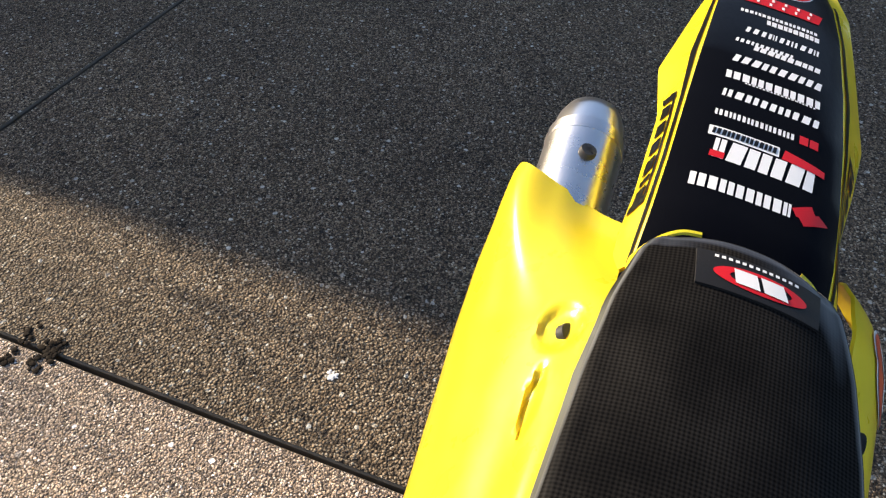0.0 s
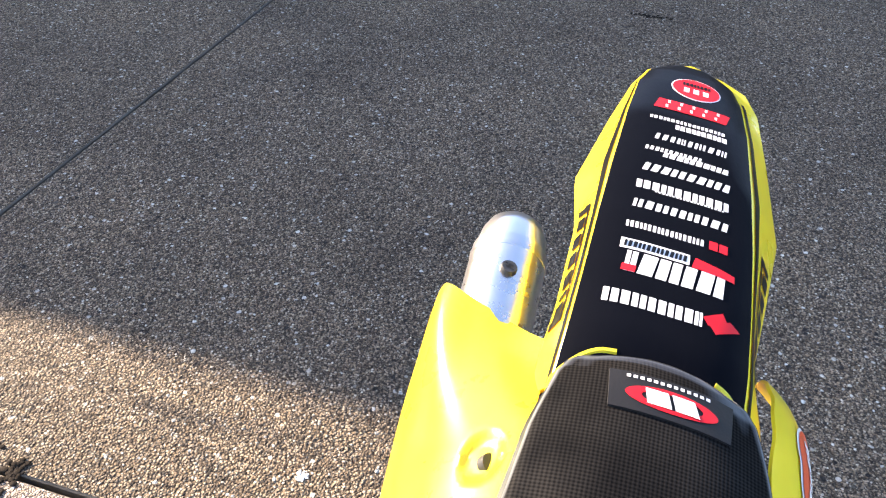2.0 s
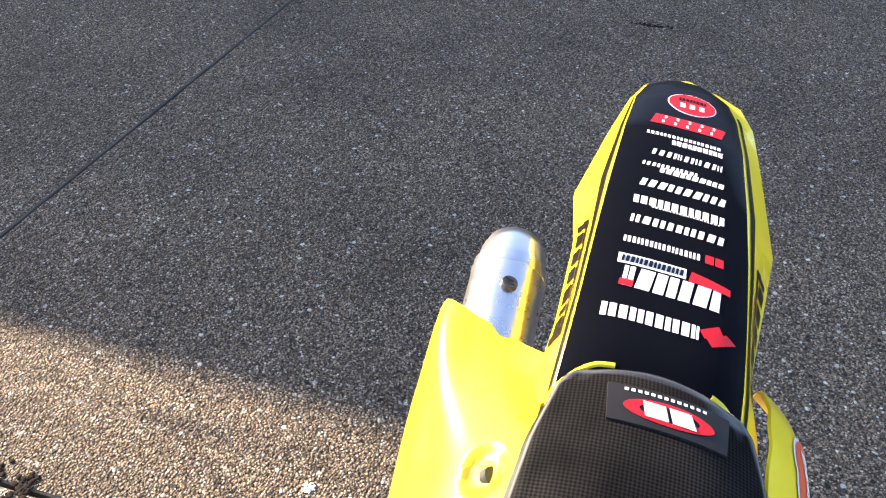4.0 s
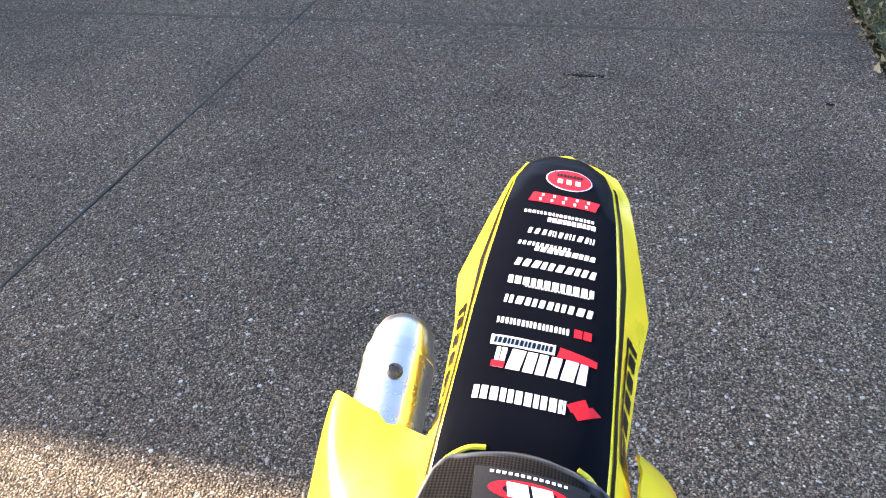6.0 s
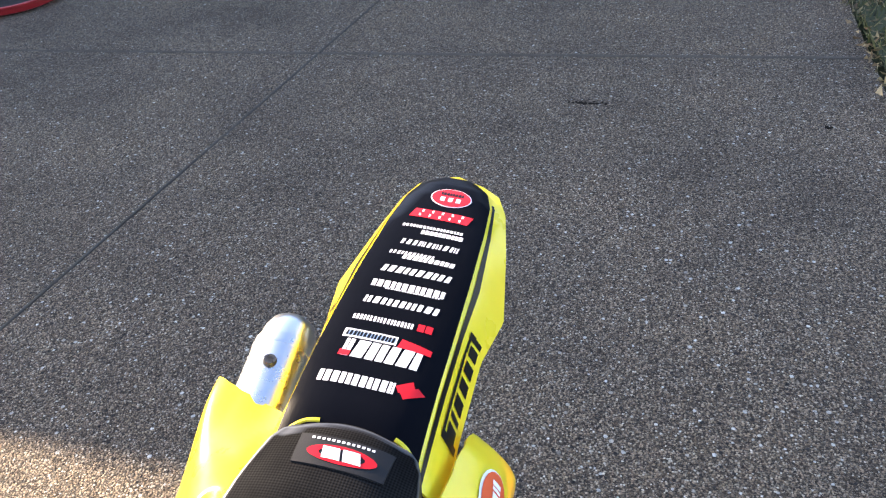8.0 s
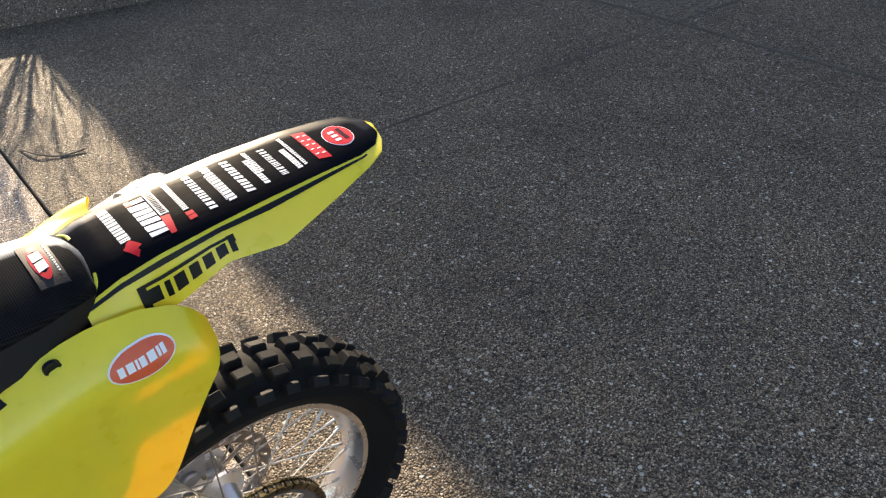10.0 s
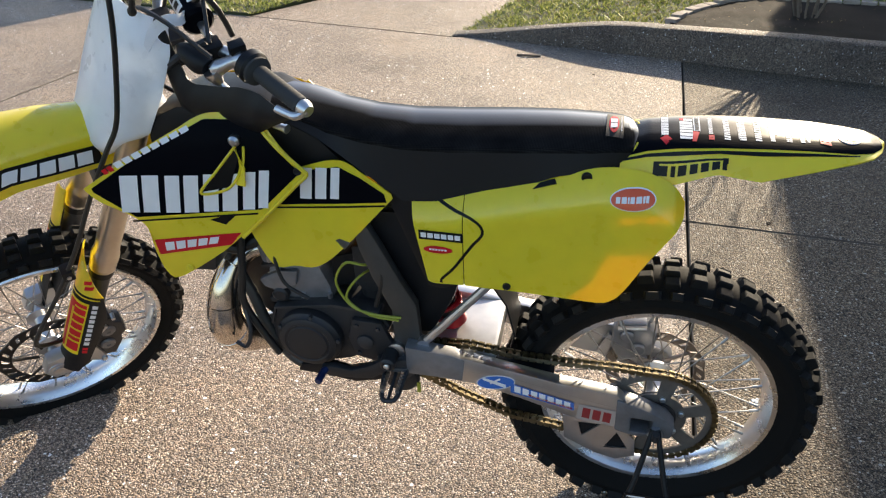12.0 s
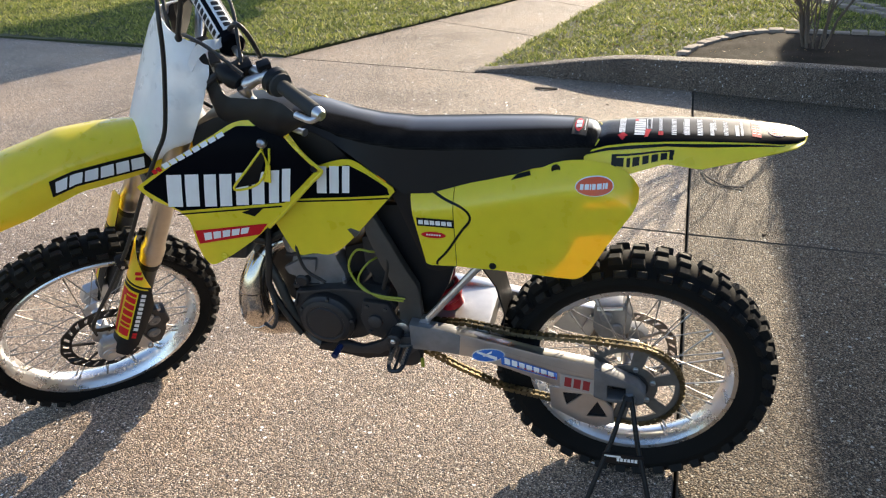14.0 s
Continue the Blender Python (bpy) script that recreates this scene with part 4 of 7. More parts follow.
# ---- chain
def chain():
    path_ = []
    cr, cf = Vector((0, 0.335)), Vector((0.545, 0.445))
    rr, rf = 0.1245, 0.036
    for i in range(25):
        a = radians(92 + (256 - 92) * i / 24)
        path_.append(cr + Vector((math.cos(a), math.sin(a))) * rr)
    path_ += [Vector((0.110, 0.232)), Vector((0.203, 0.269)), Vector((0.313, 0.288)), Vector((0.422, 0.338))]
    for i in range(9):
        a = radians(-75 + 170 * i / 8)
        path_.append(cf + Vector((math.cos(a), math.sin(a))) * rf)
    path_ += [Vector((0.40, 0.487)), Vector((0.29, 0.469)), Vector((0.20, 0.465)), Vector((0.10, 0.466)), path_[0]]
    total = sum((b - a).length for a, b in zip(path_, path_[1:]))
    n = int(round(total / 0.0159 / 2)) * 2
    pts_ = straight_line([tuple(q) for q in path_], n + 1)
    bm = bmesh.new()
    for i in range(n):
        (x0, z0), (x1, z1) = pts_[i], pts_[i + 1]
        ang = math.atan2(z1 - z0, x1 - x0)
        l = math.hypot(x1 - x0, z1 - z0)
        m = Matrix.Translation(((x0 + x1) / 2, 0.0765, (z0 + z1) / 2)) @ Matrix.Rotation(-ang, 4, "Y")
        w = 0.0082 if i % 2 else 0.0058
        for s in (-1, 1):
            for end in (-1, 1):
                box(bm, (end * l * 0.5 - 0.0062, s * w - 0.001, -0.006), (end * l * 0.5 + 0.0062, s * w + 0.001, 0.006), 0.0, m)
            box(bm, (-l * 0.5, s * w - 0.0009, -0.0036), (l * 0.5, s * w + 0.0009, 0.0036), 0.0, m)
        box(bm, (-l * 0.5 - 0.004, -0.0095, -0.004), (-l * 0.5 + 0.004, 0.0095, 0.004), 0.0, m)
    return bm


part("chain", chain(), GOLD, bike, "gold drive chain", smooth=False)


# ---- swingarm
def arm_side(s):
    y0, y1 = (0.094, 0.124) if s > 0 else (-0.124, -0.094)
    out = [(0.53, 0.500), (0.384, 0.482), (0.309, 0.466), (0.211, 0.446), (0.086, 0.430), (0.06, 0.405), (0.06, 0.328), (0.086, 0.334), (0.181, 0.350), (0.288, 0.388), (0.388, 0.416), (0.53, 0.428)]
    return plate(out, y0, y1, 0.006)


swing = part("swingarm", arm_side(1), ALU, bike, "brushed aluminium swingarm with printed label")
part("swingarm_leg", arm_side(-1), ALU, swing)
part("swingarm_bridge", boxes(((0.345, -0.10, 0.425), (0.50, 0.09, 0.476), 0.012)), ALU_D, swing)
for s in (1, -1):
    y = (0.088, 0.128) if s > 0 else (-0.128, -0.088)
    part("axle_block", plate([(0.085, 0.420), (0.030, 0.400), (-0.020, 0.376), (-0.038, 0.352), (-0.034, 0.322), (0.045, 0.318), (0.085, 0.330)], y[0], y[1], 0.005, [[(0.052, 0.372), (0.008, 0.368), (0.010, 0.330), (0.052, 0.332)]] if s > 0 else ()), CYL, swing, "dark grey cast axle block")
part("axle_nut", disc_solid([(0, 0.125), (0.017, 0.125), (0.017, 0.137), (0.014, 0.140), (0.007, 0.140), (0.007, 0.146), (0, 0.146)], 6), STEEL, swing, m=Matrix.Translation((0, 0, 0.338)), angle=20)
part("rear_axle", disc_solid([(0, -0.14), (0.009, -0.14), (0.009, 0.14), (0, 0.14)], 14), STEEL, swing, m=Matrix.Translation((0, 0, 0.335)))
guide_out = [(0.196, 0.320), (0.120, 0.314), (0.068, 0.302), (0.036, 0.266), (0.032, 0.216), (0.074, 0.198), (0.122, 0.212), (0.190, 0.250)]
for y0, y1 in ((0.088, 0.093), (0.060, 0.065)):
    part("chain_guide", plate(guide_out, y0, y1, 0.0015, [[(0.162, 0.304), (0.112, 0.304), (0.152, 0.262)], [(0.102, 0.232), (0.076, 0.284), (0.050, 0.236)]]), ALU, swing, "aluminium chain guide with triangular cut-outs")
part("guide_block", plate([(x * 0.94 + 0.007, z * 0.9 + 0.026) for x, z in guide_out], 0.066, 0.087, 0.002), BLACK_PL, swing, "black plastic guide block")
part("chain_slider", plate([(0.53, 0.476), (0.40, 0.472), (0.30, 0.452), (0.22, 0.446), (0.22, 0.438), (0.36, 0.448), (0.53, 0.462)], 0.064, 0.094, 0.002), BLACK_PL, swing)


def stripe_line(pts, w):
    """Thin quads along a polyline in (x, z)."""
    return [((a[0], a[1] - w / 2), (b[0], b[1] - w / 2), (b[0], b[1] + w / 2), (a[0], a[1] + w / 2)) for a, b in zip(pts, pts[1:])]


part("swingarm_casting", plate([(0.535, 0.503), (0.43, 0.490), (0.405, 0.482), (0.412, 0.420), (0.44, 0.424), (0.535, 0.426)], 0.092, 0.1255, 0.005), CYL, swing, "grey cast front end of the swingarm")


def arm_surf(u, v):
    return (u, 0.1252, v)


def along(p, q, h0, h1=None):
    """The quad whose middle line runs from p to q in (x, z), h tall."""
    h1 = h1 or h0
    return ((p[0], p[1] - h0 / 2), (q[0], q[1] - h1 / 2), (q[0], q[1] + h1 / 2), (p[0], p[1] + h0 / 2))


arm_face = lambda lift: lambda u, v: (u, 0.1246 + lift, v)
decal("arm_label_border", LABEL_S, swing, arm_face(0.0006), stripe_line([(0.392, 0.452), (0.30, 0.446), (0.168, 0.412), (0.075, 0.392)], 0.0012), nx=1, ny=1)
decal("arm_emblem_edge", PRINT_W, swing, arm_face(0.0008), ovals=[(0.340, 0.430, 0.043, 0.0205, -0.22)], label="white edge of the printed emblem")
decal("arm_emblem", PRINT_B, swing, arm_face(0.0014), ovals=[(0.340, 0.430, 0.040, 0.0180, -0.22)], label="blue printed emblem")
decal("arm_emblem_print", PRINT_W, swing, arm_face(0.0020), [along((0.368, 0.438), (0.318, 0.422), 0.007, 0.011), along((0.352, 0.426), (0.330, 0.442), 0.006)])
decal("arm_label", PRINT_B, swing, arm_face(0.0011), [along((0.308, 0.419), (0.172, 0.384), 0.027, 0.022)], label="blue printed maker's label")
q = along((0.302, 0.419), (0.178, 0.387), 0.019, 0.015)
decal("arm_label_print", PRINT_W, swing, arm_face(0.0017), bars(*q, 7, 0.24))
decal("arm_label_underline", PRINT_DR, swing, lambda u, v: (u, 0.1263, v), [along((0.27, 0.404), (0.176, 0.379), 0.005)])
decal("chain_label", LABEL_S, swing, arm_surf, [((0.167, 0.349), (0.082, 0.339), (0.078, 0.384), (0.163, 0.394))], label="silver label with red bars")
decal("chain_label_print", PRINT_DR, swing, lambda u, v: (u, 0.1258, v), bars((0.158, 0.356), (0.092, 0.347), (0.090, 0.376), (0.156, 0.386), 3, 0.25))


# ---- rear fender
FX = [0.125, 0.08, 0.03, -0.04, -0.11, -0.20, -0.260, -0.290, -0.308, -0.315]
F_HALF = [0.065, 0.064, 0.063, 0.062, 0.060, 0.056, 0.051, 0.042, 0.023, 0.004]
F_TOP = [0.968, 0.984, 0.989, 0.992, 0.993, 0.992, 0.990, 0.988, 0.985, 0.984]
F_EDGE = [0.958, 0.973, 0.981, 0.986, 0.988, 0.987, 0.983, 0.982, 0.982, 0.983]
F_OUT = [0.083, 0.083, 0.080, 0.082, 0.092, 0.076, 0.063, 0.050, 0.028, 0.005]
F_LOW = [0.932, 0.930, 0.922, 0.950, 0.946, 0.964, 0.977, 0.981, 0.981, 0.982]


def fstep(x, tab):
    return float(np.interp(-x, [-v for v in FX], tab))


def fender_at(x, s):
    """s: -1 and 1 at the lower edges, +-0.6 at the crease of the top."""
    h, e, o, l, t = (fstep(x, k) for k in (F_HALF, F_EDGE, F_OUT, F_LOW, F_TOP))
    a = abs(s)
    sg = 1 if s >= 0 else -1
    o += sg * 0.007 * min(1.0, o / 0.06)
    if sg < 0:
        l = e - 0.75 * (e - l)
    if a <= 0.6:
        f = a / 0.6
        return Vector((x, sg * h * f - 0.003, t - (t - e) * f ** 3.6))
    f = (a - 0.6) / 0.4
    return Vector((x, sg * (h + (o - h) * f ** 0.85) - 0.003, e + (l - e) * f))


xs = list(np.linspace(0.125, -0.255, 46)) + list(np.linspace(-0.261, -0.315, 14))
ss = list(np.linspace(-1, -0.6, 7)) + list(np.linspace(-0.6, 0.6, 19))[1:-1] + list(np.linspace(0.6, 1, 7))
fender = part("rear_fender", shell([[fender_at(x, s) for s in ss] for x in xs], 0.003), YELLOW, bike, "yellow plastic rear fender", angle=50)


def on_top(lift):
    def f(u, v):
        h = fstep(u, F_HALF)
        p = fender_at(u, max(-0.6, min(0.6, 0.6 * v / max(h, 0.002))))
        return (p.x, p.y, p.z + lift)
    return f


def on_side(lift, sg=1):
    def f(u, v):
        p = fender_at(u, sg * v)
        return (p.x, p.y + sg * lift, p.z + lift * 0.3)
    return f


rows = [[on_top(0.0006)(x, fstep(x, F_HALF) * s) for s in np.linspace(-0.995, 0.995, 29)] for x in list(np.linspace(0.124, -0.255, 44)) + list(np.linspace(-0.261, -0.309, 12))]
part("fender_graphic", orient(grid(rows), (0, 0, 1)), FILM, fender, "glossy black printed film on the fender top")
for sg in (1, -1):
    decal("pinstripe", PRINT_K, fender, on_side(0.0007, sg), [((0.124, 0.625), (-0.268, 0.625), (-0.268, 0.680), (0.124, 0.668))], nx=50, ny=2, towards=(0, sg, 0.5))
    q = ((0.066, 0.785), (-0.056, 0.785), (-0.056, 0.91), (0.066, 0.91))
    qs = bars(*q, 7, 0.30, widths=[1.5, 0.6, 1.1, 1, 1, 1, 0.6])
    qs += [((0.068, 0.73), (-0.056, 0.73), (-0.056, 0.76), (0.068, 0.76)), ((0.068, 0.73), (0.058, 0.73), (0.058, 0.95), (0.068, 0.95)), ((-0.047, 0.73), (-0.056, 0.73), (-0.056, 0.81), (-0.047, 0.81))]
    decal("fender_side_print", PRINT_K, fender, on_side(0.0009, sg), qs, nx=4, ny=3, towards=(0, sg, 0.5), label="black maker's mark of short bars")

# sponsor rows on the fender: middle x, y from, y to, height, bars, slant
T2 = on_top(0.0011)
T3 = on_top(0.0015)


def row_of(x, y0, y1, h, n, slant=0.0, gap=0.24, widths=None):
    """A row of plain upright strokes, two to each letter's width."""
    gap = gap * 1.45
    if n > 3:
        widths = [w * f for i, w in enumerate(widths or [1.0] * n) for f in ((0.58, 0.42) if i % 2 else (0.45, 0.55))]
        n, gap = 2 * n, gap * 0.9
    return bars((x + h / 2, y0), (x + h / 2, y1), (x - h / 2, y1), (x - h / 2, y0), n, gap, slant, widths)


def sponsor(mat, quads, label="", surface=T2, ovals=(), nx=6, ny=4):
    surf = lambda u, v: surface(u - 0.007, v)
    if len(quads) > 1:
        for q in quads:
            decal("sponsor_bar", mat, fender, surf, [q], (), "", nx=nx, ny=ny, towards=(0, 0, 1))
    else:
        decal("sponsor_mark", mat, fender, surf, quads, ovals, label, nx=nx, ny=ny, towards=(0, 0, 1))


sponsor(PRINT_W, row_of(0.058, -0.047, 0.026, 0.0125, 6, 0.0, 0.2, [1, 1.1, 1, 1, 1.1, 0.5]), "white maker's mark of short bars")
sponsor(PRINT_W, row_of(0.0215, -0.036, 0.040, 0.022, 4, 0.25, 0.16, [0.6, 1.6, 1.3, 1.5]), "large white sponsor mark of short bars")
sponsor(PRINT_W, [((0.0085, -0.041), (0.0085, 0.012), (-0.0025, 0.012), (-0.0025, -0.041))], "white sponsor panel", nx=16)
sponsor(PRINT_K, row_of(0.003, -0.039, 0.010, 0.007, 7, 0.2), "black bars on the white panel", T3)
sponsor(PRINT_W, row_of(-0.020, -0.040, 0.022, 0.0070, 9, 0.0, 0.3), "narrow white sponsor mark of short bars")
sponsor(PRINT_W, row_of(-0.047, -0.038, 0.040, 0.0100, 6, 0.2, 0.28, [0.7, 1.2, 1, 1, 1, 1.3]), "white sponsor mark of short bars")
sponsor(PRINT_W, row_of(-0.073, -0.038, 0.040, 0.0105, 6, 0.0, 0.2), "white sponsor mark of short bars")
sponsor(PRINT_W, row_of(-0.0665, -0.022, 0.036, 0.0018, 10, 0.0, 0.3), "fine white line of print")
sponsor(PRINT_W, row_of(-0.0985, -0.036, 0.040, 0.0105, 5, 0.35, 0.26), "white slanted sponsor mark of short bars")
sponsor(PRINT_W, row_of(-0.128, -0.036, 0.014, 0.0060, 6, 0.2, 0.3), "small white sponsor mark of short bars")
sponsor(PRINT_W, row_of(-0.122, -0.020, 0.038, 0.0075, 5, 0.2, 0.18), "white sponsor mark of short bars")
sponsor(PRINT_W, row_of(-0.149, -0.030, 0.036, 0.0090, 7, 0.25, 0.36, [1.2, 1, 0.4, 1, 0.6, 1.2, 0.5]), "white sponsor mark of short bars")
sponsor(PRINT_W, row_of(-0.171, -0.012, 0.036, 0.0075, 5, 0.0, 0.16), "white sponsor mark of short bars")
sponsor(PRINT_W, row_of(-0.1805, -0.036, 0.034, 0.0050, 9, 0.0, 0.25), "small white sponsor mark of short bars")
sponsor(PRINT_R, [((-0.199, -0.034), (-0.199, 0.034), (-0.2165, 0.038), (-0.2165, -0.030))], "red sponsor panel", on_top(0.0013), nx=20)
sponsor(PRINT_W, bars((-0.201, -0.028), (-0.201, 0.030), (-0.206, 0.030), (-0.206, -0.028), 5, 0.8), "thin white bars on the red panel", on_top(0.0019))
sponsor(PRINT_W, bars((-0.2095, -0.026), (-0.2095, 0.032), (-0.2145, 0.032), (-0.2145, -0.026), 5, 0.8), "thin white bars on the red panel", on_top(0.0019))
sponsor(PRINT_R, [((0.0325, -0.0375), (0.0325, -0.027), (0.0255, -0.0265), (0.0255, -0.037))], "red corner of a sponsor mark", T3)
sponsor(PRINT_R, [((0.010, 0.014), (0.012, 0.047), (0.005, 0.047), (-0.001, 0.016))], "red slash of a sponsor mark", T3)
sponsor(PRINT_R, row_of(-0.0205, 0.025, 0.041, 0.0095, 2, 0.0, 0.1), "small red sponsor blocks")
sponsor(PRINT_R, [((0.0665, 0.036), (0.056, 0.054), (0.0505, 0.046), (0.060, 0.031))], "half of a red maker's emblem")
sponsor(PRINT_R, [((0.061, 0.030), (0.0535, 0.044), (0.0455, 0.040), (0.0545, 0.026))], "half of a red maker's emblem")
sponsor(PRINT_W, (), "white ring of a round badge", ovals=[(-0.249, 0.004, 0.0205, 0.0245)])
sponsor(PRINT_R, (), "round red sponsor badge", T3, [(-0.249, 0.004, 0.0193, 0.0232)])
sponsor(PRINT_W, row_of(-0.2440, -0.010, 0.018, 0.0085, 3, 0.0, 0.3), "white bars on the round badge", on_top(0.0019))
sponsor(PRINT_K, row_of(-0.2560, -0.010, 0.018, 0.0065, 4, 0.0, 0.25), "black bars on the round badge", on_top(0.0019))


# ---- seat
SX = [0.0965, 0.099, 0.104, 0.112, 0.124, 0.145, 0.17, 0.23, 0.32, 0.43, 0.52, 0.60, 0.68, 0.74, 0.80]
S_TOP = [0.981, 0.984, 0.988, 0.991, 0.993, 0.994, 0.993, 0.992, 0.988, 0.982, 0.980, 0.987, 1.004, 1.018, 1.024]
S_HALF = [0.026, 0.042, 0.053, 0.059, 0.064, 0.068, 0.073, 0.078, 0.082, 0.083, 0.080, 0.075, 0.070, 0.066, 0.062]
S_LOW = [0.950, 0.949, 0.948, 0.946, 0.944, 0.941, 0.937, 0.930, 0.893, 0.862, 0.855, 0.915, 0.975, 1.000, 1.010]
S_BASE = [0.030, 0.046, 0.057, 0.064, 0.070, 0.077, 0.085, 0.093, 0.097, 0.098, 0.098, 0.094, 0.088, 0.080, 0.072]


def seat_at(x, s):
    t, h, l, b = (float(np.interp(x, SX, k)) for k in (S_TOP, S_HALF, S_LOW, S_BASE))
    a, sg = abs(s), (1 if s >= 0 else -1)
    sh = min(0.022, (t - l) * 0.6)
    if a <= 0.5:
        f = a / 0.5
        return Vector((x, sg * (h - 0.006) * f, t - sh * 0.55 * f ** 2.4))
    if a <= 0.66:
        f = (a - 0.5) / 0.16
        g = f * math.pi / 2
        return Vector((x, sg * (h - 0.006 + 0.010 * math.sin(g)), t - sh * (0.55 + 0.45 * (1 - math.cos(g)))))
    f = (a - 0.66) / 0.34
    return Vector((x, sg * (h + 0.004 + (b - h - 0.004) * f), t - sh + (l - t + sh) * f))


xs = list(np.linspace(0.0965, 0.13, 16)) + list(np.linspace(0.14, 0.80, 60))
ss = np.linspace(-0.66, 0.66, 37)
seat = part("seat", orient(grid([[seat_at(x, s) for s in ss] for x in xs]), (0, 0, 1)), SEAT, bike, "black seat with textured gripper cover", angle=60)
for sg in (1, -1):
    rows = [[seat_at(x, sg * a) for a in np.linspace(0.66, 1.0, 9)] for x in xs]
    part("seat_side", orient(grid(rows), (0, sg, 0)), VINYL if sg > 0 else SEAT, seat)
rows = [[seat_at(0.0965, s) * 1.0, Vector((0.0965, seat_at(0.0965, s).y, 0.955))] for s in np.linspace(-1, 1, 15)]
part("seat_end", grid(rows), SEAT, seat)
part("seat_base", grid([[seat_at(x, -1), Vector((x, 0, seat_at(x, 1).z - 0.004)), seat_at(x, 1)] for x in xs]), BLACK_PL, seat)

for lip_ in ([(0.150, -0.071), (0.132, -0.068), (0.117, -0.063), (0.105, -0.053), (0.0975, -0.041), (0.0955, -0.028)],
             [(0.0965, 0.040), (0.100, 0.050), (0.108, 0.059), (0.120, 0.066), (0.134, 0.070)]):
    part("seat_surround", tubes(([on_top(-0.0012)(*q) for q in smooth_line(lip_, 30)], 0.0028), seg=8), YELLOW, fender, "yellow raised lip beside the seat's tail")


def on_seat(lift):
    def f(u, v):
        h = float(np.interp(u, SX, S_HALF)) - 0.006
        p = seat_at(u, 0.5 * v / h)
        return (p.x, p.y, p.z + lift)
    return f


bm = bmesh.new()
cells(bm, on_seat(0.0018), [((0.154, -0.034), (0.154, 0.044), (0.123, 0.046), (0.123, -0.036))], 8, 4)
orient(bm, (0, 0, 1))
ex = bmesh.ops.extrude_face_region(bm, geom=list(bm.faces))
bmesh.ops.translate(bm, vec=(0, 0, -0.0025), verts=[g for g in ex["geom"] if isinstance(g, bmesh.types.BMVert)])
part("seat_badge", bm, VINYL, seat, "stitched black rubber badge with red oval")
decal("badge_ring", PRINT_R, seat, on_seat(0.0023), ovals=[(0.1405, 0.005, 0.0090, 0.030, 0, 32, 2, 0.66)], towards=(0, 0, 1))
decal("badge_mark", PRINT_W, seat, on_seat(0.0028), bars((0.1465, -0.012), (0.1465, 0.024), (0.1345, 0.020), (0.1345, -0.014), 2, 0.14), towards=(0, 0, 1))
decal("badge_line", PRINT_W, seat, on_seat(0.0023), bars((0.1282, -0.026), (0.1282, 0.030), (0.1258, 0.030), (0.1258, -0.026), 13, 0.4), nx=1, ny=1, towards=(0, 0, 1))


# ---- side panels
UP = [(0.461, 0.874), (0.36, 0.899), (0.278, 0.919), (0.20, 0.938), (0.15, 0.950), (0.10, 0.951), (0.060, 0.943), (0.028, 0.925), (0.008, 0.898)]
LO = [(0.448, 0.690), (0.38, 0.690), (0.307, 0.689), (0.22, 0.684), (0.150, 0.680), (0.124, 0.686), (0.100, 0.712), (0.060, 0.790), (0.008, 0.880)]
UP_X, UP_Z = [q[0] for q in reversed(UP)], [q[1] for q in reversed(UP)]


def panel_y(x, z):
    """How far out the side panel stands; its upper edge rolls in under the seat and tail."""
    top = float(np.interp(x, UP_X, UP_Z))
    roll = 0.046 * max(0.0, 1 - (top - z) / 0.065) ** 2
    return 0.132 - roll + 0.012 * max(0.0, 0.15 - x) / 0.15 - 0.01 * max(0.0, x - 0.36) / 0.14


def between(upper, lower, n, m, yfun, sg=1, sharp=False):
    """Rows of points between an upper and a lower line in (x, z), laid on the surface yfun."""
    up = straight_line(upper if sharp else smooth_line(upper, 80), n)
    lo = straight_line(lower if sharp else smooth_line(lower, 80), n)
    rows = []
    for a, b in zip(up, lo):
        row = []
        for k in range(m):
            f = k / (m - 1)
            x, z = a[0] + (b[0] - a[0]) * f, a[1] + (b[1] - a[1]) * f
            row.append((x, sg * yfun(x, z), z))
        rows.append(row)
    return rows


def skin(rows, sg, thick):
    """A shell whose outer side looks towards sg * y."""
    bm = grid(rows)
    bm.normal_update()
    s = sum(f.normal.y for f in bm.faces)
    bm.free()
    if s * sg < 0:
        rows = [list(reversed(r)) for r in rows]
    return shell(rows, thick)


# the front edge of the panel bows back round the number plate piece
panel = part("side_panel", skin(between([(0.40, 0.888)] + UP[1:], [(0.40, 0.690)] + LO[2:], 44, 24, panel_y), 1, 0.0028), YELLOW, bike, "yellow plastic left side panel", angle=60)
part("side_panel_nose", skin(between([(0.505, 0.870), (0.490, 0.875), (0.462, 0.873), (0.402, 0.887)], [(0.474, 0.690), (0.465, 0.686), (0.450, 0.686), (0.402, 0.690)], 20, 24, panel_y), 1, 0.0028), YELLOW, panel)


def on_panel(lift):
    return lambda u, v: (u, panel_y(u, v) + lift, v)


def stripe(pts, w, n=40):
    """Quads of a line of width w along pts in (u, v)."""
    line = np.array(straight_line(smooth_line(pts, 80), n))
    t = np.gradient(line, axis=0)
    t /= np.linalg.norm(t, axis=1)[:, None]
    nrm = np.c_[-t[:, 1], t[:, 0]] * w / 2
    return [(line[i] - nrm[i], line[i + 1] - nrm[i + 1], line[i + 1] + nrm[i + 1], line[i] + nrm[i]) for i in range(n - 1)]


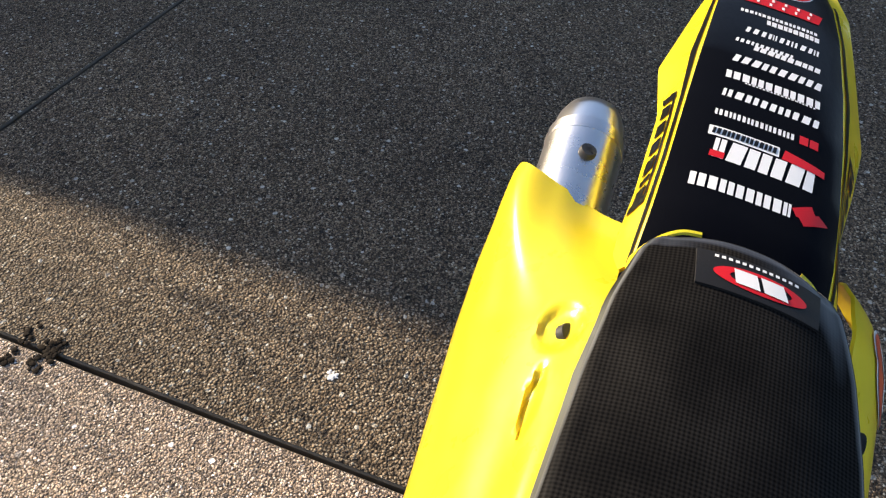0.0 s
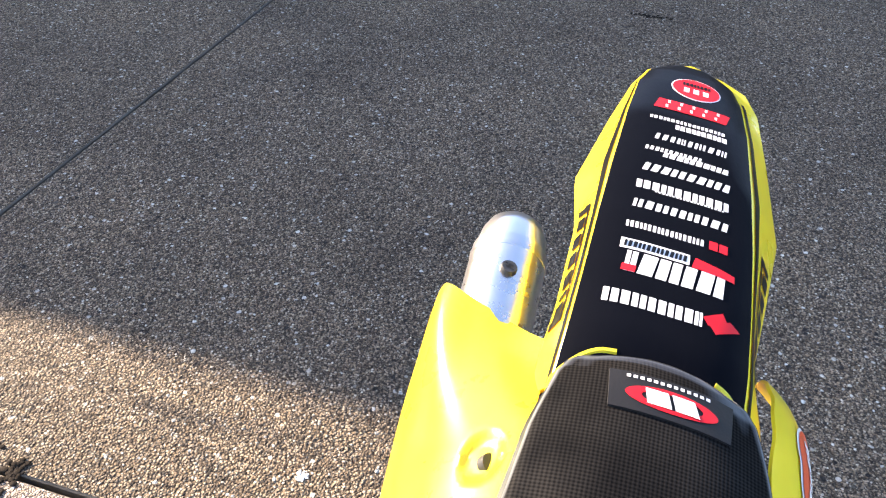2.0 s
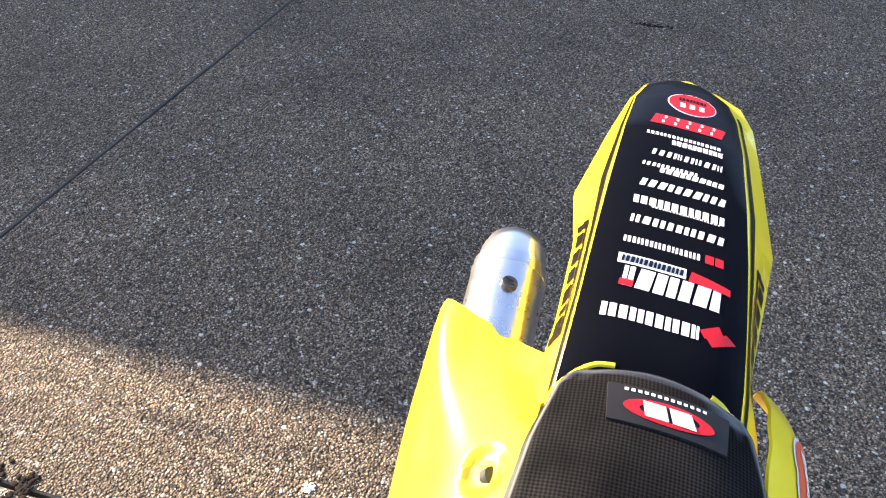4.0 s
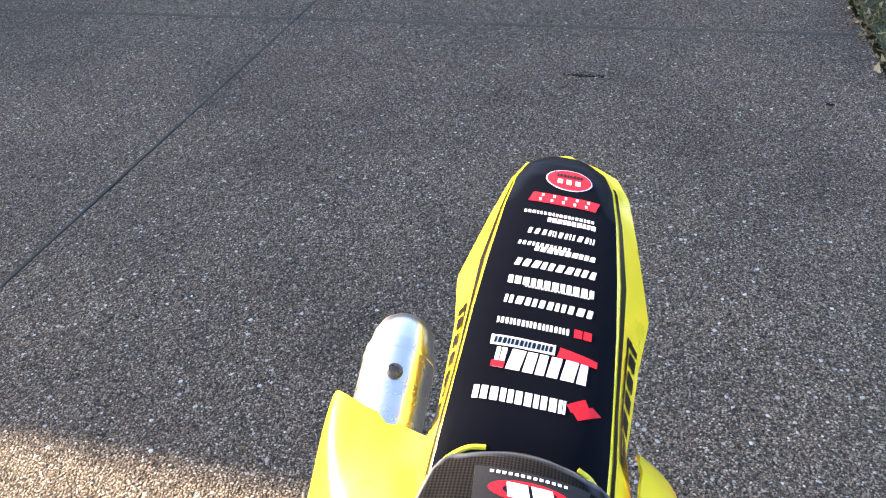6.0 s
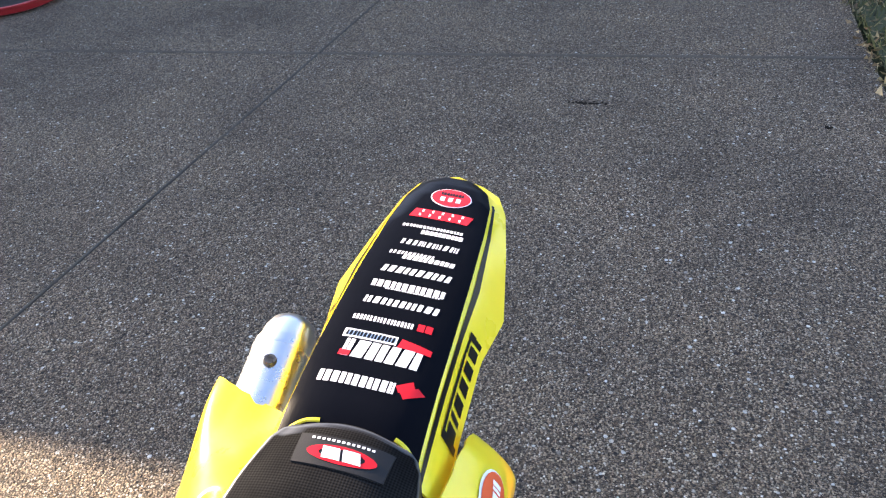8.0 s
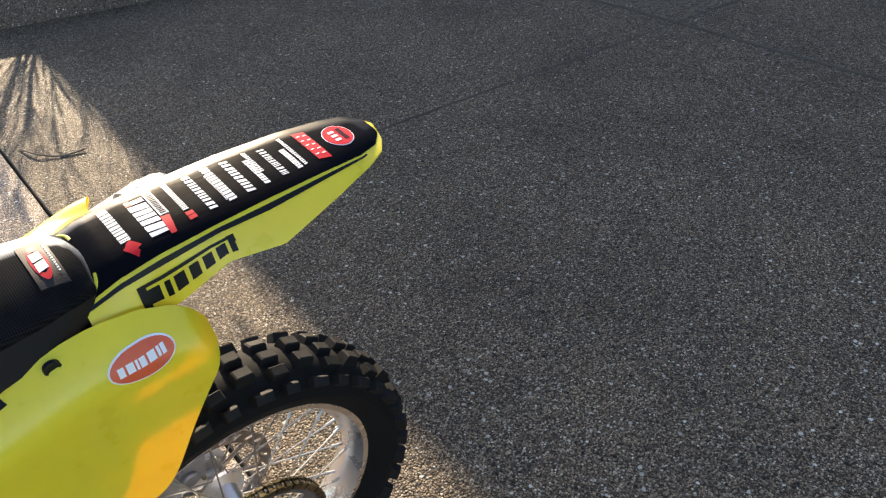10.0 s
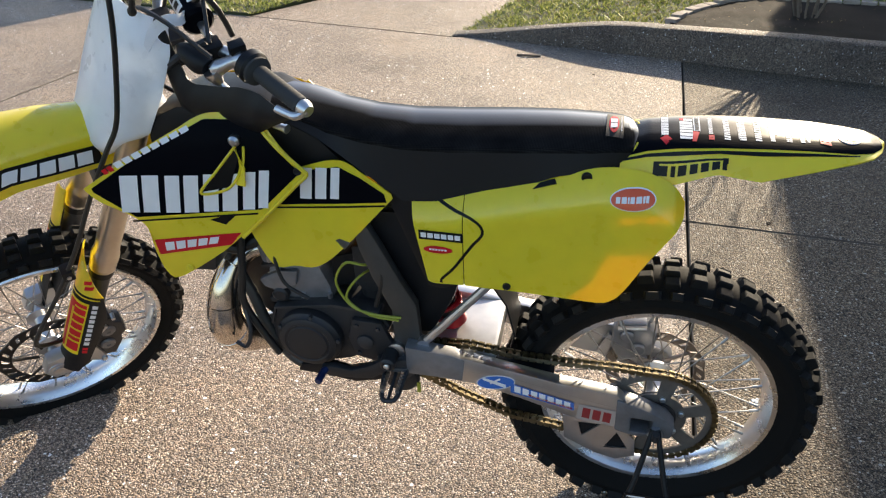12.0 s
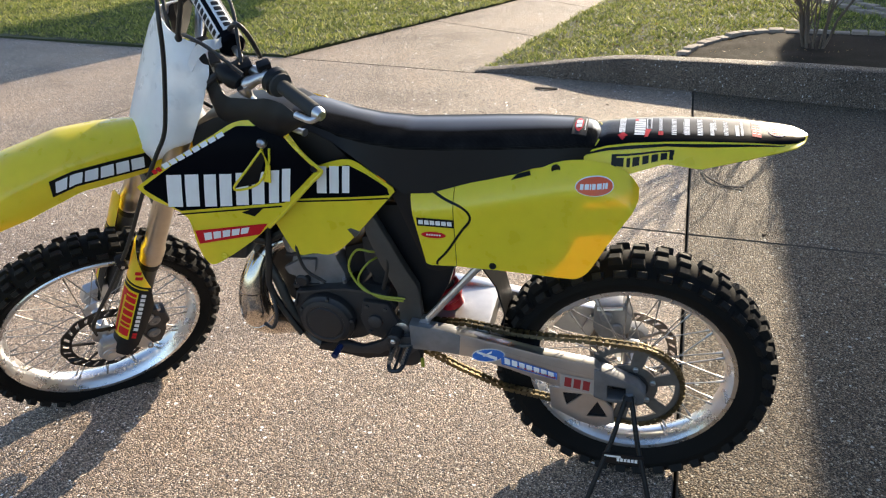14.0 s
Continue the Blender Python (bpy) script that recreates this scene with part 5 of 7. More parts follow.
decal("panel_line", PRINT_K, panel, on_panel(0.0012), stripe([(0.462, 0.868), (0.42, 0.856), (0.385, 0.847), (0.366, 0.834), (0.364, 0.815), (0.385, 0.785), (0.42, 0.730), (0.445, 0.700), (0.447, 0.690)], 0.0055), nx=1, ny=1)
P2, P3 = on_panel(0.0014), on_panel(0.0022)
decal("oval_sticker", PRINT_W, panel, P2, ovals=[(0.098, 0.913, 0.0395, 0.0185, -0.07)])
decal("oval_sticker_face", PRINT_O, panel, P3, ovals=[(0.098, 0.913, 0.0375, 0.0168, -0.07)], label="orange oval sponsor sticker")
decal("oval_sticker_print", PRINT_W, panel, on_panel(0.0029), bars((0.128, 0.906), (0.070, 0.911), (0.070, 0.921), (0.128, 0.916), 7, 0.25, widths=[1, 1.2, 0.4, 1, 1.3, 0.5, 0.7]))
decal("panel_sticker", PRINT_K, panel, P2, [((0.487, 0.790), (0.401, 0.792), (0.401, 0.813), (0.487, 0.811))])
decal("panel_sticker_print", PRINT_W, panel, P3, bars((0.484, 0.795), (0.404, 0.797), (0.404, 0.808), (0.484, 0.806), 6, 0.2))
decal("panel_badge", PRINT_R, panel, P2, ovals=[(0.450, 0.769, 0.029, 0.0085, -0.05)])
decal("panel_badge_print", PRINT_W, panel, P3, bars((0.468, 0.767), (0.432, 0.768), (0.432, 0.772), (0.468, 0.771), 6, 0.3))


def recess(name, x, z, yfun, parent, sg=1, r=0.0095, mat=BLACK_PL):
    m = Matrix.Translation((x, sg * (yfun(x, z) + 0.0015), z))
    return part(name, disc_solid([(0, -0.004), (r, -0.004), (r, 0.0012), (r * 0.8, 0.002), (r * 0.55, 0.0006), (0, 0.0006)] if sg > 0 else [(0, 0.004), (r, 0.004), (r, -0.0012), (r * 0.8, -0.002), (r * 0.55, -0.0006), (0, -0.0006)], 18), mat, parent, m=m)


recess("panel_screw", 0.180, 0.934, panel_y, panel)
recess("panel_screw", 0.317, 0.700, panel_y, panel, r=0.008)
# the slot isn't cut: its inner shade is painted on the panel
decal("panel_vent_shade", PRINT_K, panel, P2, [((0.275, 0.906), (0.232, 0.919), (0.236, 0.925), (0.262, 0.917))], label="black patch painted for the shade inside a vent slot")


# right side panel bulges over the silencer
def right_row(x):
    """Section of the right panel: a ridge runs from its outer rear corner in to the seat, the flank below it leans out."""
    f = max(0.0, min(1.0, (x - 0.03) / 0.42))
    r = max(0.0, min(1.0, (x - 0.03) / 0.14))
    r = r * r * (3 - 2 * r)
    out = 0.170 - 0.034 * f
    inn = 0.070 + 0.018 * f
    low = 0.690
    drop = 0.020 * max(0.0, f - 0.35)
    tail = [(-0.1685, 0.875), (-0.1635, 0.927), (-0.130, 0.931), (-0.098, 0.927), (-inn, 0.935)]
    front = [(-out + 0.003, 0.872 - drop), (-out + 0.022, 0.911 - drop), (-out + 0.043, 0.938 - drop), (-inn - 0.012, 0.959 - drop), (-inn, 0.966 - drop)]
    pts = [(-out + 0.035, low), (-out + 0.008, low + 0.05), (-out, low + 0.12)]
    pts += [(a[0] + (b[0] - a[0]) * r, a[1] + (b[1] - a[1]) * r) for a, b in zip(tail, front)]
    return [(x, y, z) for y, z in smooth_line(pts, 76)]


# the tail edge: a horn at the outside, hollowed towards the seat, swept forward below
TAIL_F = [0.0, 0.143, 0.286, 0.43, 0.54, 0.571, 0.64, 0.714, 0.857, 1.0]
TAIL_DX = [0.20, 0.11, 0.040, 0.014, 0.002, 0.001, 0.009, 0.015, 0.023, 0.036]


def dish(x, y):
    """Depth of the screw scoop and of the finger slot pressed into the panel's top."""
    d = 0.0
    e = math.hypot((x - 0.190) / 0.021, (y + 0.098) / 0.0135)
    if e < 1:
        d = 0.006 * min(1.0, (1 - e) * 3.0)
    s = max(0.0, min(1.0, (x - 0.216) / 0.060))
    w = 0.0045 * math.sin(math.pi * s) if 0 < s < 1 else 0.0
    if abs(y + 0.101) < w:
        d = max(d, 0.006 * min(1.0, (w - abs(y + 0.101)) / 0.002))
    return d


rows = []
for x in np.linspace(0.03, 0.46, 110):
    g = max(0.0, 1 - (x - 0.03) / 0.40)
    r = right_row(x)
    q = []
    for k, (a, y, z) in enumerate(r):
        px = a + g * float(np.interp(k / (len(r) - 1), TAIL_F, TAIL_DX))
        q.append((px, y, z - (dish(px, y) if z > 0.90 else 0.0)))
    rows.append(q)
bm0 = grid(rows)
bm0.normal_update()
flip = sum(f.normal.y for f in bm0.faces) > 0
bm0.free()
right = part("side_panel", shell([list(reversed(r)) for r in rows] if flip else rows, 0.0028), YELLOW, bike, "yellow plastic right side panel bulging over the silencer", angle=50)
part("panel_screw", disc_solid([(0, -0.003), (0.007, -0.003), (0.007, 0.003), (0, 0.004)], 12), DARKMET, right, m=Matrix.Translation((0.192, -0.093, 0.946)) @ Matrix.Rotation(radians(60), 4, "X"))

# silencer
sa, sb = Vector((0.42, -0.094, 0.822)), Vector((-0.029, -0.120, 0.9112))
sd = (sb - sa).normalized()
bm = bmesh.new()
tube(bm, [sa + sd * k for k in np.linspace(0, (sb - sa).length, 10)], 0.0325, 28)
sil = part("silencer", bm, SILENCER, bike, "polished aluminium silencer", Matrix.Translation((-0.007, -0.003, 0.003)), angle=40)
e0 = sb - sd * 0.012
bm = tubes(([e0 + sd * k for k in (0, 0.003, 0.0035, 0.008, 0.030, 0.041, 0.046, 0.046, 0.038, 0.0)], [0.0330, 0.0334, 0.0316, 0.0314, 0.0285, 0.024, 0.0185, 0.013, 0.012, 0.011]), seg=28)
part("end_cap", bm, SILENCER, sil, "stepped polished end cap")
up = Vector((0, 0.12, 1)).normalized()
sc = Vector((0.014, -0.1165, 0.936))
part("cap_screw", tubes(([sc - up * 0.006, sc + up * 0.001, sc + up * 0.0035, sc + up * 0.0035, sc + up * 0.0012], [0.0072, 0.0072, 0.0064, 0.0035, 0.0035]), seg=14), DARKMET, sil)
part("tail_pipe", tubes((smooth_line([(0.42, -0.094, 0.822), (0.50, -0.100, 0.79), (0.60, -0.115, 0.70), (0.70, -0.12, 0.58), (0.80, -0.12, 0.47)], 16), 0.016)), DARKMET, sil)

# airbox and subframe behind the panels
part("airbox", plate([(0.56, 0.868), (0.30, 0.89), (0.118, 0.925), (0.118, 0.80), (0.30, 0.705), (0.455, 0.640), (0.485, 0.645)], -0.085, 0.088, 0.008), BLACK_PL, bike, "black moulded airbox")
part("airbox_front", plate([(0.612, 0.745), (0.600, 0.800), (0.500, 0.800), (0.450, 0.650), (0.425, 0.640), (0.440, 0.590), (0.490, 0.492), (0.540, 0.490), (0.548, 0.560), (0.582, 0.650)], 0.036, 0.058, 0.006), BLACK_PL, bike, "black moulded front of the airbox")
# plate added to block sun and background behind the shock
part("shock_shade_plate", plate([(0.56, 0.70), (0.32, 0.70), (0.335, 0.640), (0.40, 0.575), (0.50, 0.545), (0.56, 0.56)], -0.085, -0.060, 0.006), BLACK_PL, bike, "black plate added below the airbox to shade the shock")
sub = part("subframe", tubes(([(0.497, 0.098, 0.500), (0.36, 0.098, 0.668), (0.10, 0.078, 0.90)], 0.0095), ([(0.497, -0.098, 0.500), (0.36, -0.098, 0.668), (0.10, -0.078, 0.90)], 0.0095)), ALU, bike, "grey aluminium subframe tubes")
part("strut_end", disc_solid([(0, 0.088), (0.013, 0.088), (0.013, 0.108), (0, 0.108)], 14), ALU, sub, m=Matrix.Translation((0.499, 0, 0.498)))
part("mud_flap", shell([[(0.375 + 0.0 * f, y, 0.655), (0.330, y, 0.58), (0.312, y, 0.50), (0.325, y, 0.43)] for f, y in ((0, -0.05), (0.5, 0.0), (1, 0.05))], 0.004), BLACK_PL, bike, "black rubber mud flap")


def coil(c0, c1, r, wire, turns):
    c0, c1 = Vector(c0), Vector(c1)
    ax = (c1 - c0).normalized()
    u = ax.orthogonal().normalized()
    v = ax.cross(u)
    n = turns * 14
    return [c0 + (c1 - c0) * i / n + (u * math.cos(2 * math.pi * turns * i / n) + v * math.sin(2 * math.pi * turns * i / n)) * r for i in range(n + 1)]


shock = part("shock_spring", tubes((coil((0.458, 0.0, 0.50), (0.53, 0.0, 0.83), 0.029, 0, 11), 0.0062), seg=8), RED, bike, "red shock absorber spring")
part("shock_body", tubes(([(0.450, 0, 0.46), (0.458, 0, 0.50), (0.53, 0, 0.84)], 0.021)), DARKMET, shock)
part("spring_collar", tubes(([(0.452, 0, 0.482), (0.458, 0, 0.506)], 0.030), seg=20), RED, shock)

# ---- radiator shrouds and tank
def shroud_y(x, z):
    return 0.100 + 0.15 * (x - 0.62) + 0.012 * math.sin(max(0.0, min(1.0, (z - 0.68) / 0.34)) * math.pi) - 2.6 * max(0.0, z - 0.93) ** 2


def shroud_rear_y(x, z):
    return 0.096 + 0.05 * (x - 0.6) + 0.006 * math.sin(max(0.0, min(1.0, (z - 0.68) / 0.25)) * math.pi)


SF_UP = [(1.128, 0.887), (1.06, 0.930), (0.997, 0.968), (0.94, 0.998), (0.881, 1.026), (0.82, 1.024), (0.777, 1.011), (0.735, 0.962), (0.696, 0.918)]
SF_LO = [(1.126, 0.882), (1.104, 0.858), (1.030, 0.805), (1.026, 0.730), (1.018, 0.676), (0.992, 0.666), (0.904, 0.722), (0.839, 0.777), (0.700, 0.912)]


def belt(x):
    """Height of the pinstripe that parts the black top of the shroud from its yellow foot."""
    return 0.836 - 0.065 * (x - 0.83)


part("fuel_tank", plate([(1.04, 0.86), (1.035, 0.985), (0.96, 1.020), (0.88, 1.026), (0.80, 1.030), (0.68, 0.97), (0.60, 0.88), (0.64, 0.80), (0.90, 0.76)], -0.088, 0.080, 0.025), BLACK_PL, bike, "black fuel tank")
for sg in (1, -1):
    rear_sh = part("shroud_rear", skin(between([(0.760, 0.895), (0.70, 0.922), (0.637, 0.934), (0.590, 0.905), (0.543, 0.868)], [(0.838, 0.765), (0.805, 0.680), (0.760, 0.680), (0.690, 0.695), (0.540, 0.858)], 36, 22, shroud_rear_y, sg), sg, 0.0026), YELLOW, bike, "yellow rear half of the radiator shroud", angle=60)
    shr = part("radiator_shroud", skin(between(SF_UP if sg > 0 else [(x, min(z, 0.995)) for x, z in SF_UP], SF_LO, 60, 26, shroud_y, sg), sg, 0.0028), YELLOW, bike, "yellow radiator shroud with black printed top", angle=60)
    on_f = (lambda g: lambda lift: lambda u, v: (u, g * (shroud_y(u, v) + lift), v))(sg)
    on_r = (lambda g: lambda lift: lambda u, v: (u, g * (shroud_rear_y(u, v) + lift), v))(sg)
    film_up = [(1.112, 0.888), (0.997, 0.962), (0.881, 1.018), (0.82, 1.016), (0.783, 1.004), (0.742, 0.958), (0.709, 0.920)]
    if sg < 0:
        film_up = [(x, min(z, 0.986)) for x, z in film_up]
    film_lo = [(1.110, 0.880), (1.040, belt(1.04)), (0.95, belt(0.95)), (0.86, belt(0.86)), (0.82, belt(0.82)), (0.79, belt(0.79)), (0.712, 0.914)]
    rows = between(film_up, film_lo, 50, 18, lambda x, z: shroud_y(x, z) + 0.0012, sg, True)
    part("shroud_graphic", orient(grid(rows), (0, sg, 0)), FILM, shr, "glossy black printed film")
    decal("pinstripe", PRINT_K, shr, on_f(0.0013), stripe([(1.050, belt(1.05) - 0.009), (0.93, belt(0.93) - 0.009), (0.80, belt(0.80) - 0.009)], 0.004, 24), nx=1, ny=1, towards=(0, sg, 0))
    rows = between([(0.735, 0.905), (0.70, 0.913), (0.640, 0.922), (0.60, 0.900), (0.556, 0.868)], [(0.770, 0.834), (0.72, 0.838), (0.65, 0.842), (0.60, 0.846), (0.552, 0.850)], 30, 10, lambda x, z: shroud_rear_y(x, z) + 0.0012, sg, True)
    part("shroud_graphic", orient(grid(rows), (0, sg, 0)), FILM, rear_sh)
    decal("pinstripe", PRINT_K, rear_sh, on_r(0.0013), stripe([(0.78, 0.827), (0.66, 0.834), (0.556, 0.842)], 0.004, 20), nx=1, ny=1, towards=(0, sg, 0))
    # large maker's mark, as plain white blocks
    for u0, u1, dz in ((1.065, 1.030, 0.0), (1.022, 0.990, 0.0), (0.978, 0.950, -0.001), (0.942, 0.914, -0.001), (0.904, 0.875, 0.001), (0.867, 0.838, 0.002), (0.827, 0.804, 0.005), (0.797, 0.778, 0.008)):
        decal("maker_mark", PRINT_W, shr, on_f(0.0019), [((u0, 0.834 + dz), (u1, 0.834 + dz), (u1 - 0.014, 0.916 + dz), (u0 - 0.014, 0.916 + dz))], nx=3, ny=4, towards=(0, sg, 0), label="white slanted block of the maker's mark")
    for u0, u1, dz in ((0.722, 0.699, 0.0), (0.692, 0.670, 0.001), (0.662, 0.645, 0.002)):
        decal("maker_mark", PRINT_W, rear_sh, on_r(0.0019), [((u0, 0.851 + dz), (u1, 0.851 + dz), (u1 - 0.008, 0.918 + dz), (u0 - 0.008, 0.918 + dz))], nx=3, ny=4, towards=(0, sg, 0), label="white slanted block of the maker's mark")
    decal("red_label", PRINT_R, shr, on_f(0.0014), [((1.019, 0.727), (0.868, 0.752), (0.842, 0.783), (1.020, 0.766))], nx=6, ny=3, towards=(0, sg, 0), label="red printed sponsor label")
    decal("red_label_print", PRINT_W, shr, on_f(0.0021), bars((1.005, 0.737), (0.893, 0.757), (0.885, 0.774), (1.003, 0.759), 5, 0.18), towards=(0, sg, 0))
    decal("edge_print", PRINT_W, shr, on_f(0.0019), bars((1.052, 0.930), (0.905, 1.001), (0.910, 1.009), (1.060, 0.940), 8, 0.2), nx=2, ny=2, towards=(0, sg, 0), label="white sponsor mark of short bars")
    decal("edge_print_red", PRINT_R, shr, on_f(0.0019), bars((1.078, 0.917), (1.055, 0.928), (1.062, 0.938), (1.084, 0.926), 2, 0.2), nx=2, ny=2, towards=(0, sg, 0))
    # duct slot with a raised yellow lip; its shaded inside is a black patch
    decal("shroud_duct_shade", PRINT_K, shr, on_f(0.0027), [((0.898, 0.880), (0.842, 0.890), (0.812, 0.965), (0.830, 0.960))], nx=4, ny=4, towards=(0, sg, 0), label="black patch painted for the shaded inside of the cooling duct")
    lip = [on_f(0.004)(u, v) for u, v in smooth_line([(0.822, 0.972), (0.862, 0.925), (0.900, 0.878), (0.845, 0.888), (0.812, 0.935), (0.806, 0.972)], 30)]
    part("duct_lip", tubes((lip, 0.0028), seg=8), YELLOW, shr)
    wedge = [[on_f(0.003 + 0.008 * f)(u, v) for u, v in ((0.822 + 0.0 * f, 0.970), (0.818 - 0.012 * f, 0.935), (0.830 - 0.02 * f, 0.895))] for f in (0, 0.5, 1)]
    part("duct_fin", skin(wedge, sg, 0.002), YELLOW, shr)
    # small vent, its dark inside painted as a flat patch
    decal("shroud_vent_shade", PRINT_K, shr, on_f(0.0014), [((0.897, 0.815), (0.868, 0.803), (0.843, 0.826), (0.86, 0.827))], nx=3, ny=2, towards=(0, sg, 0))
    # raised edge of the front half over the rear half
    ridge = [on_f(0.002)(u, v) for u, v in smooth_line([(0.785, 1.012) if sg > 0 else (0.765, 0.990), (0.740, 0.962), (0.702, 0.924), (0.697, 0.912), (0.720, 0.890), (0.778, 0.832), (0.84, 0.772)], 40)]
    part("shroud_ridge", tubes((ridge, 0.0042), seg=8), YELLOW, shr)
    recess("shroud_screw", 0.712, 0.921, shroud_y, shr, sg, 0.008)
    bolt = disc_solid([(0, -0.010), (0.009, -0.010), (0.012, 0.0), (0.011, 0.007), (0.006, 0.012), (0, 0.013)], 16)
    part("shroud_bolt", bolt, STEEL, shr, "bright domed shroud bolt", Matrix.Translation((0.822, sg * 0.130, 0.983 if sg > 0 else 0.970)) @ Matrix.Rotation(0.0 if sg > 0 else math.pi, 4, "Z"))
    recess("shroud_screw", 0.968, 0.690, shroud_y, shr, sg, 0.0085, YELLOW)
    part("radiator", plate([(1.00, 0.66), (0.93, 0.665), (0.86, 0.95), (0.93, 0.965)], sg * 0.055, sg * 0.125, 0.003), DARKMET, bike, "dark finned radiator")

# ---- frame
for sg in (1, -1):
    y0, y1 = sorted((sg * 0.070, sg * 0.094))
    spar = part("frame_spar", plate([(0.630, 0.775), (0.600, 0.785), (0.570, 0.720), (0.540, 0.652), (0.510, 0.592), (0.506, 0.474), (0.514, 0.392), (0.545, 0.365), (0.582, 0.372), (0.580, 0.420), (0.567, 0.485), (0.566, 0.575), (0.602, 0.660), (0.624, 0.735)], y0, y1, 0.006), FRAME, bike, "graphite painted frame spar")
    part("pivot_bolt", disc_solid([(0, 0.090), (0.019, 0.090), (0.019, 0.104), (0.013, 0.107), (0, 0.107)] if sg > 0 else [(0, -0.090), (0.019, -0.090), (0.019, -0.104), (0.013, -0.107), (0, -0.107)], 12), STEEL, spar, m=Matrix.Translation((0.560, 0, 0.470)))
    cradle = smooth_line([(0.53, 0.375), (0.60, 0.372), (0.665, 0.368), (0.74, 0.368), (0.800, 0.380), (0.838, 0.415), (0.876, 0.488), (0.902, 0.563), (0.955, 0.67), (1.05, 0.86)], 30)
    part("frame_cradle", tubes(([(x, sg * (0.07 + 0.02 * math.sin(i / 29 * math.pi)) * (1 - 0.6 * (i / 29) ** 2), z) for i, (x, z) in enumerate(cradle)], 0.0125), ([(0.64, sg * 0.09, 0.74), (0.80, sg * 0.07, 0.86), (1.04, sg * 0.02, 0.93)], 0.017), seg=12), FRAME, bike, "graphite painted frame tubes")
    # folding footpeg: an open toothed loop on a bracket
    y_in, y_out = sg * 0.118, sg * 0.205
    loop = smooth_line([(0.535, y_in, 0.432), (0.540, y_out - sg * 0.012, 0.424), (0.556, y_out, 0.420), (0.574, y_out - sg * 0.012, 0.420), (0.584, y_in, 0.428)], 24)
    peg = part("footpeg", tubes((loop, 0.0055), ([(0.559, y_in, 0.426), (0.558, y_out, 0.420)], 0.004), ([(0.530, y_in, 0.432), (0.590, y_in, 0.428)], 0.010), seg=8), DARKMET, bike, "dark steel footpeg")
    teeth = []
    for k in range(7):
        for x in (0.541, 0.573):
            yy = sg * (0.130 + 0.0095 * k)
            teeth.append(((x - 0.004, yy - 0.0018, 0.424), (x + 0.004, yy + 0.0018, 0.436), 0.0))
    for t3 in teeth:
        part("tooth", boxes(t3), STEEL, peg, smooth=False)
    part("peg_bracket", plate([(0.60, 0.452), (0.530, 0.462), (0.515, 0.425), (0.55, 0.395), (0.60, 0.410)], min(sg * 0.10, sg * 0.122), max(sg * 0.10, sg * 0.122), 0.003), DARKMET, peg)
part("yellow_tab", boxes(((0.512, 0.100, 0.352), (0.520, 0.106, 0.380), 0.001)), HOSE_Y, bike)

# ---- engine
eng = part("crankcase", plate([(0.850, 0.500), (0.835, 0.548), (0.70, 0.570), (0.595, 0.562), (0.574, 0.52), (0.598, 0.455), (0.640, 0.434), (0.672, 0.414), (0.705, 0.405), (0.76, 0.392), (0.82, 0.398), (0.845, 0.43)], -0.115, 0.086, 0.010), CASE, bike, "black painted two-stroke engine case")
part("ignition_cover", disc_solid([(0, 0.08), (0.073, 0.08), (0.075, 0.100), (0.073, 0.106), (0.067, 0.110), (0.064, 0.116), (0.058, 0.119), (0.052, 0.1195), (0.050, 0.1175), (0.046, 0.1175), (0.044, 0.1200), (0, 0.122)], 48), CASE, eng, m=Matrix.Translation((0.757, 0, 0.478)))
for i in range(5):
    a = 2 * math.pi * i / 5 + 0.5
    part("cover_bolt", disc_solid([(0, 0.100), (0.0050, 0.100), (0.0050, 0.1145), (0.003, 0.1155), (0, 0.1150)], 8), DARKMET, eng, m=Matrix.Translation((0.757 + 0.0695 * math.cos(a), 0, 0.478 + 0.0695 * math.sin(a))))
part("sprocket_cover", plate([(0.655, 0.545), (0.590, 0.540), (0.566, 0.48), (0.60, 0.425), (0.655, 0.440), (0.668, 0.49)], 0.085, 0.102, 0.006), CASE, eng)
for x, z in ((0.645, 0.530), (0.598, 0.525), (0.645, 0.452), (0.60, 0.445)):
    part("cover_bolt", disc_solid([(0, 0.098), (0.0055, 0.098), (0.0055, 0.1065), (0, 0.1075)], 6), DARKMET, eng, m=Matrix.Translation((x, 0, z)))
part("shift_shaft_boss", disc_solid([(0, 0.09), (0.020, 0.09), (0.018, 0.108), (0.010, 0.111), (0, 0.111)], 20), DARKMET, eng, m=Matrix.Translation((0.628, 0, 0.487)))
part("case_seam", plate([(0.847, 0.503), (0.832, 0.552), (0.70, 0.574), (0.594, 0.566), (0.590, 0.558), (0.70, 0.566), (0.828, 0.545), (0.842, 0.500)], 0.060, 0.094, 0.002), DARKMET, eng)
part("skid_plate", plate([(0.79, 0.392), (0.73, 0.404), (0.678, 0.391), (0.628, 0.408), (0.592, 0.428), (0.565, 0.44), (0.545, 0.40), (0.555, 0.352), (0.600, 0.372), (0.665, 0.356), (0.73, 0.366), (0.80, 0.372)], 0.080, 0.100, 0.004), BLACK_PL, bike, "black lower frame guard")
cyl = part("cylinder", plate([(0.838, 0.548), (0.850, 0.60), (0.842, 0.640), (0.728, 0.662), (0.705, 0.60), (0.702, 0.55)], -0.060, 0.066, 0.014), CYL, bike, "grey cast engine cylinder")
part("cylinder_base", plate([(0.846, 0.546), (0.848, 0.558), (0.696, 0.570), (0.694, 0.556)], -0.066, 0.072, 0.002), DARKMET, cyl)
